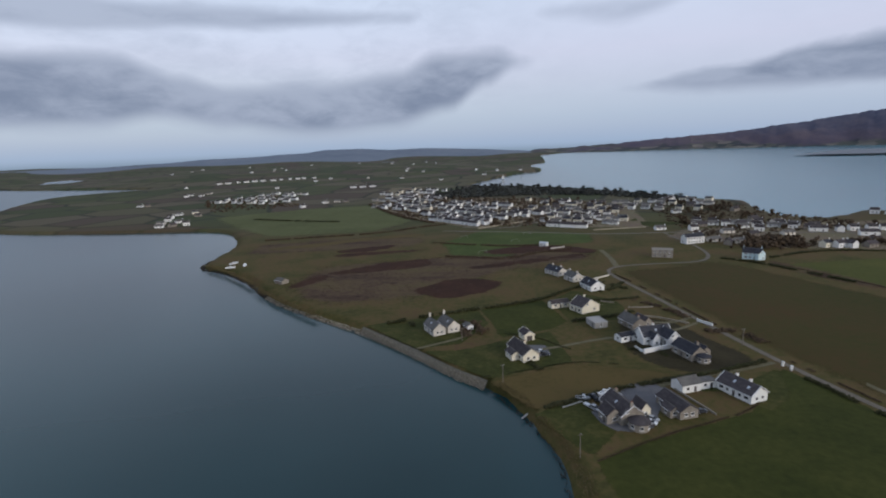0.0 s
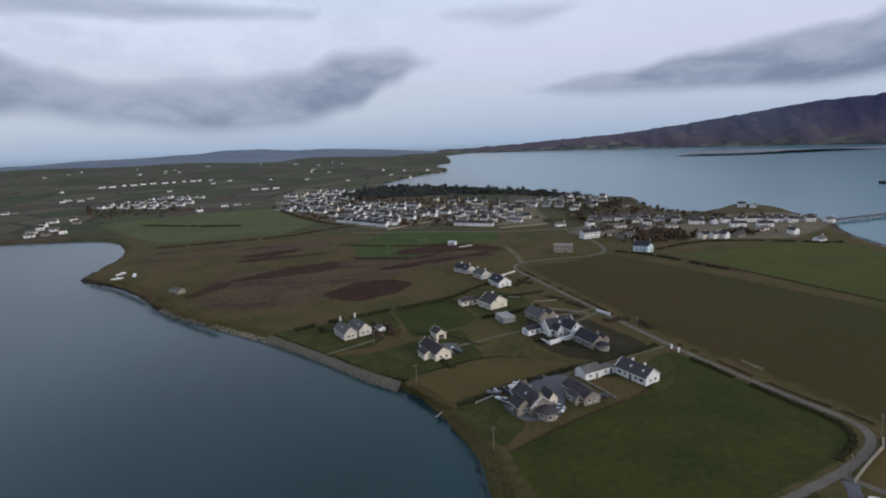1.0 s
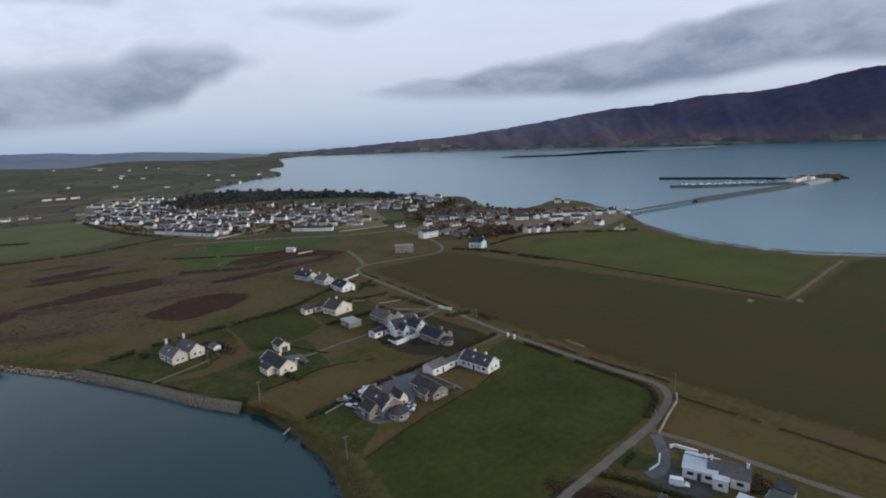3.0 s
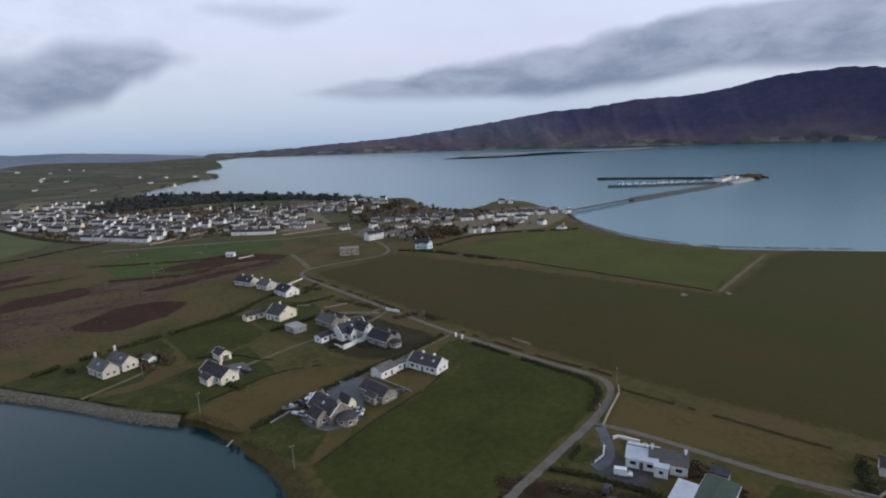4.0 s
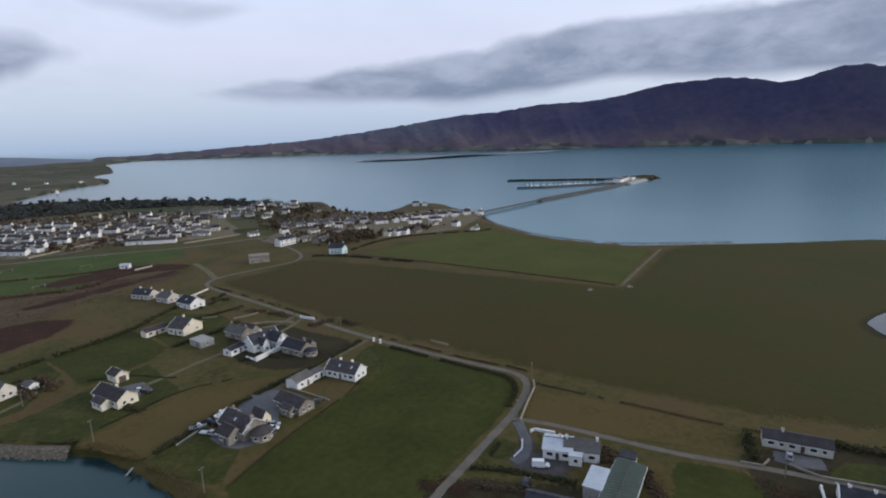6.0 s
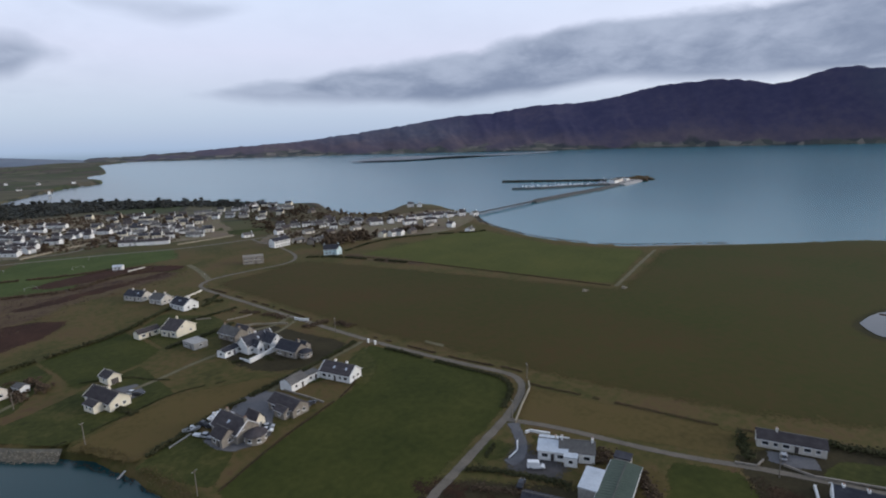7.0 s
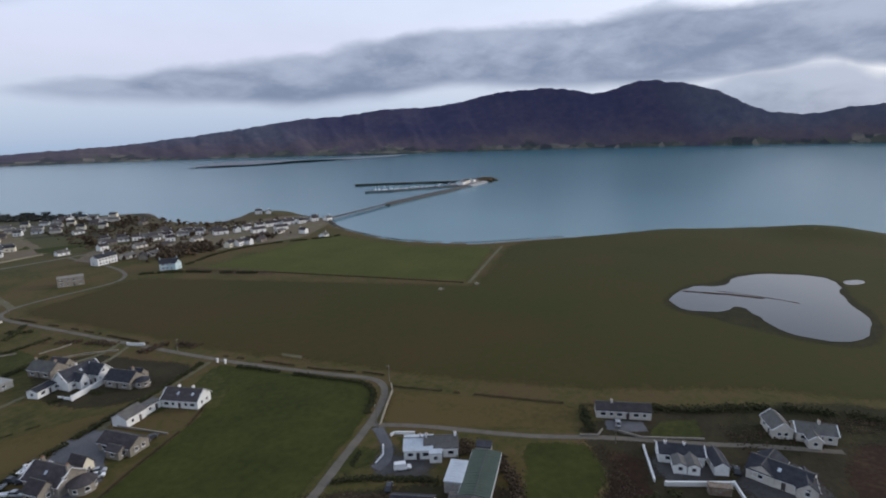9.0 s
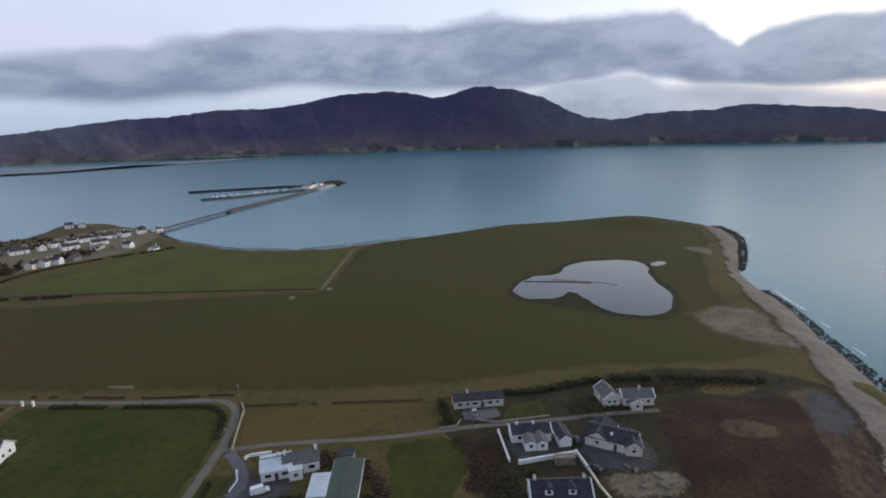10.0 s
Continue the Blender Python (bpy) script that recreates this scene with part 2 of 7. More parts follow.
def land_material():
    """Rough pasture; past the village the small fields of the plain, each with its own grass, paled by painted distance
    haze.
    """
    m = material("pasture_land", [(0.050, 0.049, 0.016), (0.076, 0.067, 0.022), (0.106, 0.076, 0.031), (0.096, 0.059, 0.031)], 34, 0.95, fine=3, bump=0.12)
    nt = m.node_tree
    bsdf = nt.nodes["Principled BSDF"]
    source = bsdf.inputs["Base Color"].links[0].from_socket
    where = nt.nodes.new("ShaderNodeNewGeometry")
    cells, edge = nt.nodes.new("ShaderNodeTexVoronoi"), nt.nodes.new("ShaderNodeTexVoronoi")
    edge.feature = "DISTANCE_TO_EDGE"
    for n in (cells, edge):
        nt.links.new(where.outputs["Position"], n.inputs["Vector"])
        n.inputs["Scale"].default_value = 1 / 95
        n.voronoi_dimensions = "2D"
    pick = nt.nodes.new("ShaderNodeValToRGB")
    pick.color_ramp.interpolation = "CONSTANT"
    sep = nt.nodes.new("ShaderNodeSeparateColor")
    nt.links.new(cells.outputs["Color"], sep.inputs[0])
    nt.links.new(sep.outputs[0], pick.inputs[0])
    e = pick.color_ramp.elements
    e[0].color, e[1].position, e[1].color = (0.060, 0.070, 0.034, 1), 0.3, (0.098, 0.088, 0.052, 1)
    for at, c in ((0.5, (0.074, 0.080, 0.038)), (0.68, (0.084, 0.064, 0.048)), (0.84, (0.112, 0.094, 0.062))):
        e.new(at).color = (*c, 1)
    hedge = nt.nodes.new("ShaderNodeMapRange")
    nt.links.new(edge.outputs["Distance"], hedge.inputs["Value"])
    hedge.inputs["From Min"].default_value, hedge.inputs["From Max"].default_value = 0.02, 0.06
    lines = nt.nodes.new("ShaderNodeMix")
    lines.data_type = "RGBA"
    nt.links.new(hedge.outputs[0], lines.inputs["Factor"])
    rgba = [s for s in lines.inputs if s.type == "RGBA"]
    rgba[0].default_value = (0.042, 0.042, 0.030, 1)
    nt.links.new(pick.outputs[0], rgba[1])
    xyz = nt.nodes.new("ShaderNodeSeparateXYZ")
    nt.links.new(where.outputs["Position"], xyz.inputs[0])
    far = nt.nodes.new("ShaderNodeMapRange")
    nt.links.new(xyz.outputs[1], far.inputs["Value"])
    far.inputs["From Min"].default_value, far.inputs["From Max"].default_value = 480, 700
    both = nt.nodes.new("ShaderNodeMix")
    both.data_type = "RGBA"
    nt.links.new(far.outputs[0], both.inputs["Factor"])
    rgba2 = [s for s in both.inputs if s.type == "RGBA"]
    nt.links.new(source, rgba2[0])
    nt.links.new([s for s in lines.outputs if s.type == "RGBA"][0], rgba2[1])
    nt.links.new([s for s in both.outputs if s.type == "RGBA"][0], bsdf.inputs["Base Color"])
    return m


def feathered(m, cache={}):
    """The same surface thinning out raggedly at a patch's rim, as turf gives way to earth."""
    if m.name in cache:
        return cache[m.name]
    f = m.copy()
    f.name = m.name + "_edge"
    nt = f.node_tree
    out = [n for n in nt.nodes if n.bl_idname == "ShaderNodeOutputMaterial"][0]
    rim = nt.nodes.new("ShaderNodeAttribute")
    rim.attribute_name = "rim"
    where = nt.nodes.new("ShaderNodeNewGeometry")
    total = rim.outputs["Fac"]
    for size, amount in ((9.0, 0.55), (1.1, 0.9), (0.3, 0.9)):
        rag = nt.nodes.new("ShaderNodeTexNoise")
        nt.links.new(where.outputs["Position"], rag.inputs["Vector"])
        rag.inputs["Scale"].default_value, rag.inputs["Detail"].default_value, rag.inputs["Roughness"].default_value = 1 / size, 3, 0.6
        add = nt.nodes.new("ShaderNodeMath")
        add.operation = "MULTIPLY_ADD"
        nt.links.new(rag.outputs["Fac"], add.inputs[0])
        add.inputs[1].default_value = amount
        nt.links.new(total, add.inputs[2])
        total = add.outputs[0]
    span = nt.nodes.new("ShaderNodeMapRange")
    nt.links.new(total, span.inputs["Value"])
    span.inputs["From Min"].default_value, span.inputs["From Max"].default_value = 1.64, 1.68
    clear, mix = nt.nodes.new("ShaderNodeBsdfTransparent"), nt.nodes.new("ShaderNodeMixShader")
    nt.links.new(span.outputs[0], mix.inputs[0])
    nt.links.new(clear.outputs[0], mix.inputs[1])
    nt.links.new(nt.nodes["Principled BSDF"].outputs[0], mix.inputs[2])
    nt.links.new(mix.outputs[0], out.inputs["Surface"])
    cache[m.name] = f
    return f


M_LAND = land_material()
M_SEA = water_material("sea_water", (0.032, 0.150, 0.188), (0.042, 0.176, 0.214), 0.2, 0.012, 240, ((0.010, 0.036, 0.040), (0.015, 0.056, 0.062)))
M_POND = water_material("pond_water", (0.020, 0.024, 0.030), (0.028, 0.032, 0.036), 0.06, 0.006, 30)
M_GREEN = material("green_grass", [(0.030, 0.037, 0.008), (0.044, 0.050, 0.011), (0.061, 0.062, 0.015)], 24, 0.95, fine=2.5, bump=0.08)
M_MEADOW = material("meadow_grass", [(0.058, 0.065, 0.015), (0.073, 0.079, 0.019), (0.092, 0.091, 0.022)], 40, 0.95, fine=3, bump=0.06)
M_SPORTS = material("sports_turf", [(0.046, 0.062, 0.016), (0.060, 0.082, 0.022), (0.078, 0.096, 0.028)], 30, 0.95, fine=3, bump=0.05)
M_SCRUB = material("scrub_ground", [(0.020, 0.020, 0.009), (0.034, 0.032, 0.014), (0.056, 0.046, 0.020)], 9, 0.95, fine=1.2, bump=0.2)
M_LAWN = material("lawn_grass", [(0.028, 0.035, 0.009), (0.049, 0.053, 0.014), (0.084, 0.072, 0.024)], 14, 0.95, fine=2, bump=0.06)
M_OLIVE = material("olive_pasture", [(0.046, 0.042, 0.012), (0.056, 0.043, 0.014), (0.065, 0.043, 0.016), (0.074, 0.040, 0.017)], 90, 0.95, fine=4, bump=0.08)
M_BLOWOUT = material("sandy_turf", [(0.105, 0.085, 0.050), (0.165, 0.132, 0.090), (0.225, 0.180, 0.132)], 14, 0.95, fine=2, bump=0.05)
M_PIERSTONE = material("dark_pier_stone", [(0.075, 0.077, 0.08), (0.105, 0.105, 0.105), (0.14, 0.138, 0.13)], 5, 0.9, fine=0.6, bump=0.05)
# paler than the near grass: distance haze is in the colour
M_FARGRASS = material("far_grass", [(0.078, 0.086, 0.034), (0.098, 0.107, 0.042), (0.120, 0.122, 0.055)], 70, 0.95, fine=7, bump=0.06)
M_SHINGLE = material("grey_shingle", [(0.048, 0.043, 0.041), (0.072, 0.067, 0.066), (0.094, 0.088, 0.087)], 6, 0.9, fine=0.8, bump=0.05)
M_WEEDY = material("weedy_ground", [(0.026, 0.022, 0.012), (0.040, 0.033, 0.017), (0.054, 0.044, 0.022)], 16, 0.95, fine=1.6, bump=0.1)
M_TAN = material("dead_grass", [(0.072, 0.055, 0.019), (0.103, 0.076, 0.027), (0.105, 0.072, 0.029)], 22, 0.95, fine=2, bump=0.1)
M_HEATH = material("rough_heath", [(0.039, 0.024, 0.018), (0.073, 0.046, 0.030), (0.107, 0.076, 0.041), (0.090, 0.076, 0.029)], 34, 0.95, fine=3, bump=0.2, stretch=(0.6, 1.4, 1), turn=20)
M_DARK = material("dark_sedge", [(0.030, 0.015, 0.010), (0.047, 0.022, 0.014), (0.064, 0.031, 0.019)], 20, 0.95, fine=2, bump=0.2)
M_PLOUGH = material("wet_soil", [(0.020, 0.012, 0.008), (0.035, 0.018, 0.010), (0.063, 0.038, 0.020)], 16, 0.9, fine=1.5, bump=0.15)
M_SAND = material("shore_sand", [(0.140, 0.112, 0.088), (0.195, 0.158, 0.126), (0.250, 0.206, 0.168)], 12, 0.9, fine=1.2, bump=0.08)
M_GRAVEL = material("grey_gravel", [(0.095, 0.094, 0.100), (0.130, 0.128, 0.134), (0.165, 0.160, 0.162)], 8, 0.92, fine=0.6, bump=0.04)
M_ROAD = material("worn_asphalt", [(0.122, 0.106, 0.084), (0.158, 0.137, 0.110), (0.188, 0.163, 0.130)], 6, 0.92, fine=0.8, bump=0.02)
M_TRACK = material("earth_track", [(0.100, 0.090, 0.051), (0.140, 0.123, 0.072), (0.170, 0.147, 0.093)], 7, 0.9, fine=1, bump=0.04)


def greener_east(m):
    """The pasture turns from browned to green towards the headland."""
    nt = m.node_tree
    bsdf = nt.nodes["Principled BSDF"]
    source = bsdf.inputs["Base Color"].links[0].from_socket
    where = nt.nodes.new("ShaderNodeNewGeometry")
    xyz = nt.nodes.new("ShaderNodeSeparateXYZ")
    nt.links.new(where.outputs["Position"], xyz.inputs[0])
    drift = nt.nodes.new("ShaderNodeTexNoise")
    nt.links.new(where.outputs["Position"], drift.inputs["Vector"])
    drift.inputs["Scale"].default_value, drift.inputs["Detail"].default_value = 0.012, 5
    shift = nt.nodes.new("ShaderNodeMath")
    shift.operation = "MULTIPLY_ADD"
    nt.links.new(drift.outputs["Fac"], shift.inputs[0])
    shift.inputs[1].default_value = 260
    nt.links.new(xyz.outputs[0], shift.inputs[2])
    span = nt.nodes.new("ShaderNodeMapRange")
    nt.links.new(shift.outputs[0], span.inputs["Value"])
    span.inputs["From Min"].default_value, span.inputs["From Max"].default_value = 170, 380
    hue = nt.nodes.new("ShaderNodeMix")
    hue.data_type = "RGBA"
    nt.links.new(span.outputs[0], hue.inputs["Factor"])
    pair = [s for s in hue.inputs if s.type == "RGBA"]
    nt.links.new(source, pair[0])
    green = nt.nodes.new("ShaderNodeMix")
    green.data_type, green.blend_type = "RGBA", "MULTIPLY"
    green.inputs["Factor"].default_value = 1.0
    pair2 = [s for s in green.inputs if s.type == "RGBA"]
    nt.links.new(source, pair2[0])
    pair2[1].default_value = (0.93, 1.19, 0.97, 1)
    nt.links.new([s for s in green.outputs if s.type == "RGBA"][0], pair[1])
    nt.links.new([s for s in hue.outputs if s.type == "RGBA"][0], bsdf.inputs["Base Color"])


greener_east(M_OLIVE)
M_TOWN = material("garden_ground", [(0.119, 0.093, 0.064), (0.177, 0.133, 0.094), (0.144, 0.127, 0.067), (0.289, 0.231, 0.187)], 26, 0.9, fine=5, bump=0.05)
M_STONE = island_tint(material("field_stone", [(0.168, 0.150, 0.114), (0.252, 0.220, 0.167), (0.326, 0.290, 0.220)], 2.5, 0.9, fine=0.4, bump=0.05), 0.3)
M_APRON = material("pale_stone_apron", [(0.111, 0.100, 0.078), (0.157, 0.143, 0.112), (0.200, 0.183, 0.146)], 3, 0.93, fine=0.4, bump=0.06)
M_ROCK = island_tint(material("wet_weed_rock", [(0.022, 0.018, 0.014), (0.04, 0.032, 0.024), (0.06, 0.05, 0.036)], 3, 0.92, fine=0.5, bump=0.08), 0.35)
M_FOAM = material("sea_foam", [(0.55, 0.57, 0.58), (0.75, 0.76, 0.76)], 2, 0.6, fine=0.5)
M_CONCRETE = material("grey_concrete", [(0.26, 0.25, 0.235), (0.34, 0.33, 0.31), (0.40, 0.385, 0.36)], 4, 0.85, fine=0.5, bump=0.02)
M_WHITE = material("white_render", [(0.657, 0.657, 0.636), (0.784, 0.784, 0.763), (0.848, 0.848, 0.827)], 3.5, 0.8, fine=0.4, bump=0.01, random_tint=0.06)
M_CREAM = material("cream_render", [(0.66, 0.60, 0.46), (0.74, 0.68, 0.54), (0.78, 0.73, 0.60)], 3.5, 0.8, fine=0.4, bump=0.01)
M_PALE = material("pale_grey_render", [(0.483, 0.448, 0.397), (0.598, 0.558, 0.494), (0.667, 0.632, 0.564)], 3.5, 0.8, fine=0.4, bump=0.01, random_tint=0.12)
M_BUFF = material("buff_stone_wall", [(0.187, 0.166, 0.137), (0.259, 0.230, 0.194), (0.317, 0.288, 0.245)], 1.5, 0.9, fine=0.35, bump=0.05, random_tint=0.1)
M_BLUEWALL = material("pale_blue_render", [(0.50, 0.64, 0.66), (0.58, 0.72, 0.74), (0.64, 0.78, 0.80)], 3.5, 0.8, fine=0.4, bump=0.01)
M_SLATE = material("blue_black_slate", [(0.032, 0.033, 0.041), (0.048, 0.049, 0.058), (0.068, 0.068, 0.077)], 2.2, 0.92, fine=0.3, bump=0.04, stretch=(1, 1, 3), random_tint=0.15)
M_BROWNROOF = material("brown_tile_roof", [(0.050, 0.043, 0.044), (0.068, 0.059, 0.060), (0.092, 0.081, 0.081)], 2.2, 0.92, fine=0.3, bump=0.04, stretch=(1, 1, 3), random_tint=0.18)
M_GREYROOF = material("grey_fibre_roof", [(0.10, 0.095, 0.09), (0.135, 0.128, 0.12), (0.17, 0.16, 0.15)], 2.5, 0.92, fine=0.4, bump=0.03, random_tint=0.12)
M_PALEROOF = material("pale_painted_roof", [(0.42, 0.46, 0.50), (0.52, 0.56, 0.60), (0.58, 0.62, 0.66)], 3, 0.55, fine=0.5, bump=0.01)
M_GREENROOF = material("green_sheet_roof", [(0.037, 0.057, 0.037), (0.050, 0.073, 0.048), (0.065, 0.086, 0.058)], 3, 0.5, fine=0.5, bump=0.02)
M_TRIM = material("white_trim", [(0.70, 0.70, 0.68), (0.80, 0.80, 0.78)], 1.5, 0.6, fine=0.2)
M_DOOR = material("dark_door_paint", [(0.05, 0.045, 0.045), (0.09, 0.075, 0.07)], 1, 0.5, fine=0.2, random_tint=0.3)
M_POT = material("clay_pot", [(0.30, 0.15, 0.09), (0.40, 0.21, 0.13)], 0.6, 0.8, fine=0.1)
M_WOOD = material("weathered_timber", [(0.12, 0.10, 0.08), (0.19, 0.165, 0.135), (0.24, 0.21, 0.175)], 0.8, 0.85, fine=0.1, bump=0.01, stretch=(1, 1, 0.15))
M_HEDGE = island_tint(material("hedge_leaves", [(0.028, 0.030, 0.013), (0.044, 0.046, 0.020), (0.062, 0.053, 0.028)], 9, 0.9, fine=0.5, bump=0.05), 0.35)
M_BRAMBLE = island_tint(material("bare_bramble", [(0.046, 0.032, 0.021), (0.074, 0.052, 0.034), (0.102, 0.075, 0.047)], 9, 0.95, fine=0.5, bump=0.05), 0.35)
M_REED = island_tint(material("dry_reed_clumps", [(0.070, 0.056, 0.026), (0.094, 0.074, 0.034), (0.116, 0.094, 0.048)], 9, 0.95, fine=0.5, bump=0.05), 0.3)
# lifted and greyed: haze over the distant wood is in this colour
M_PINE = island_tint(material("dark_pine", [(0.030, 0.032, 0.030), (0.044, 0.047, 0.042), (0.062, 0.064, 0.054)], 8, 0.9, fine=0.6, bump=0.05, random_tint=0.25), 0.35)
M_BARK = material("grey_bark", [(0.06, 0.05, 0.04), (0.10, 0.085, 0.07)], 1, 0.95, fine=0.15, bump=0.03, stretch=(1, 1, 0.3))


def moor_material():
    """Dark heather on the main massif, paler ridges beside it, bracken below, and a belt of small farms along the
    shore. Distance haze is painted in: violet-blue throughout, stronger on the paler ridges.
    """
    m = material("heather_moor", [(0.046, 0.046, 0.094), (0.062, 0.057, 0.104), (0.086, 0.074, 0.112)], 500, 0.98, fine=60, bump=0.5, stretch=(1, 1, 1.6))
    nt = m.node_tree
    bsdf = nt.nodes["Principled BSDF"]
    source = bsdf.inputs["Base Color"].links[0].from_socket
    where = nt.nodes.new("ShaderNodeNewGeometry")
    xyz = nt.nodes.new("ShaderNodeSeparateXYZ")
    nt.links.new(where.outputs["Position"], xyz.inputs[0])

    def texture(size, detail, rough=0.6):
        n = nt.nodes.new("ShaderNodeTexNoise")
        nt.links.new(where.outputs["Position"], n.inputs["Vector"])
        n.inputs["Scale"].default_value, n.inputs["Detail"].default_value, n.inputs["Roughness"].default_value = 1 / size, detail, rough
        return n.outputs["Fac"]

    def calc(op, a, b, c=None):
        n = nt.nodes.new("ShaderNodeMath")
        n.operation = op
        for i, v in enumerate((a, b, c)):
            if isinstance(v, (int, float)):
                n.inputs[i].default_value = v
            elif v is not None:
                nt.links.new(v, n.inputs[i])
        return n.outputs[0]

    def span(v, low, high):
        n = nt.nodes.new("ShaderNodeMapRange")
        n.interpolation_type = "SMOOTHSTEP"
        nt.links.new(v, n.inputs["Value"])
        n.inputs["From Min"].default_value, n.inputs["From Max"].default_value = low, high
        return n.outputs["Result"]

    def ramp(v, stops):
        n = nt.nodes.new("ShaderNodeValToRGB")
        nt.links.new(v, n.inputs[0])
        e = n.color_ramp.elements
        e[0].position, e[0].color = stops[0][0], (*stops[0][1], 1)
        e[1].position, e[1].color = stops[-1][0], (*stops[-1][1], 1)
        for at, c in stops[1:-1]:
            e.new(at).color = (*c, 1)
        return n.outputs[0]

    def mix(f, a, b):
        n = nt.nodes.new("ShaderNodeMix")
        n.data_type = "RGBA"
        nt.links.new(f, n.inputs["Factor"])
        pair = [q for q in n.inputs if q.type == "RGBA"]
        nt.links.new(a, pair[0])
        nt.links.new(b, pair[1])
        return [q for q in n.outputs if q.type == "RGBA"][0]

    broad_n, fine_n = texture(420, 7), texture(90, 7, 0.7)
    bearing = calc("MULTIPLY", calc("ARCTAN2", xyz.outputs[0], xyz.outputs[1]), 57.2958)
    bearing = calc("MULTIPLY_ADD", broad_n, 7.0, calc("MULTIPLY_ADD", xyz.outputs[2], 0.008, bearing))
    # side ridges: more haze put into the colour, paler and bluer
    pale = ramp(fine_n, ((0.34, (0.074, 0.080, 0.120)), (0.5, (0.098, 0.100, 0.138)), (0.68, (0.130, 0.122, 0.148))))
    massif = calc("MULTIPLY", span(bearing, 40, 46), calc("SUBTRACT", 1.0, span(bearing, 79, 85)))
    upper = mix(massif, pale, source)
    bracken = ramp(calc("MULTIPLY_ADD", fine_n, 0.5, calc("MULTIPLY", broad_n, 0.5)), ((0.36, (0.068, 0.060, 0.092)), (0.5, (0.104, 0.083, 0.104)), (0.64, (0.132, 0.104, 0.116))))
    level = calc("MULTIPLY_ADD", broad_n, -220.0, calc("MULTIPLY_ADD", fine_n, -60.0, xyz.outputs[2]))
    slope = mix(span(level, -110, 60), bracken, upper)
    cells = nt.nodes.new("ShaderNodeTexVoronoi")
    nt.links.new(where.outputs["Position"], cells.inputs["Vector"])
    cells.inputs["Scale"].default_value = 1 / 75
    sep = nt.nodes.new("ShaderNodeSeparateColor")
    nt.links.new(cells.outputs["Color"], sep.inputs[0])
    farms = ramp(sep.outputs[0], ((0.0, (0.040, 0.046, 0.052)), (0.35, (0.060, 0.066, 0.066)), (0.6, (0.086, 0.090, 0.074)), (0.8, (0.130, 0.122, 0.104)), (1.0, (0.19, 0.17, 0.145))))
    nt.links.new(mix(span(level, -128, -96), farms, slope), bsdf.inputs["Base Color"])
    return m


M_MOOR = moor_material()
# blue-grey is distance haze painted into the hills' base colour
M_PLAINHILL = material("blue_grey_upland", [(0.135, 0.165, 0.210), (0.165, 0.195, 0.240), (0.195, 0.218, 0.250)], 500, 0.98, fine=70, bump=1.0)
M_FLAT = material("tidal_flat", [(0.128, 0.144, 0.169), (0.183, 0.194, 0.211)], 60, 0.7, fine=9)
M_CARGLASS = material("car_glass", [(0.02, 0.022, 0.026), (0.03, 0.033, 0.038)], 1, 0.12, fine=0.3)
M_TYRE = material("black_rubber", [(0.02, 0.02, 0.02), (0.035, 0.035, 0.035)], 0.4, 0.85, fine=0.1)
M_RIM = material("wheel_alloy", [(0.45, 0.45, 0.46), (0.6, 0.6, 0.61)], 0.3, 0.35, metal=0.9, fine=0.1)
M_BLACKPAINT = material("dark_car_paint", [(0.025, 0.027, 0.035), (0.035, 0.037, 0.046)], 2, 0.25, fine=0.5)
M_WHITEPAINT = material("white_gloss_paint", [(0.70, 0.71, 0.72), (0.78, 0.79, 0.80)], 2, 0.25, fine=0.5)
M_SILVER = material("silver_car_paint", [(0.38, 0.39, 0.41), (0.48, 0.49, 0.51)], 2, 0.3, metal=0.4, fine=0.5)
M_BLUEPAINT = material("blue_hull_paint", [(0.04, 0.07, 0.16), (0.06, 0.10, 0.21)], 2, 0.35, fine=0.5)
M_RUST = material("rusty_clutter", [(0.12, 0.07, 0.045), (0.2, 0.15, 0.11), (0.3, 0.27, 0.24)], 1.2, 0.85, fine=0.3)


def glass_material():
    m = bpy.data.materials.new("window_glass")
    m.use_nodes = True
    b = m.node_tree.nodes["Principled BSDF"]
    b.inputs["Base Color"].default_value = (0.025, 0.028, 0.034, 1)
    b.inputs["Roughness"].default_value, b.inputs["IOR"].default_value = 0.06, 1.5
    return m


M_GLASS = glass_material()

# ---------------------------------------------------------------- tools
def mesh_object(name, verts, faces, mat, smooth=False):
    me = bpy.data.meshes.new(name)
    me.from_pydata([tuple(map(float, v)) for v in verts], [], [tuple(map(int, f)) for f in faces])
    me.materials.append(mat)
    if smooth:
        me.shade_smooth()
    me.update()
    return new(name, me)


def part(name, bm, mat, parent, label="", m=None, smooth=False):
    me = bpy.data.meshes.new(name)
    bm.to_mesh(me)
    bm.free()
    me.materials.append(mat)
    if smooth:
        me.shade_smooth()
    ob = new(name, me)
    ob.parent = parent
    if m is not None:
        ob.matrix_basis = m
    return tagged(ob, label)


def shared(name, me, parent, m, label=""):
    ob = new(name, me)
    ob.parent = parent
    ob.matrix_basis = m
    return tagged(ob, label)


def thing(name, m, label, category, group="", kind=""):
    ob = new(name)
    ob.empty_display_size = 0.5
    ob.matrix_basis = m
    return tagged(ob, label, category, group, kind)


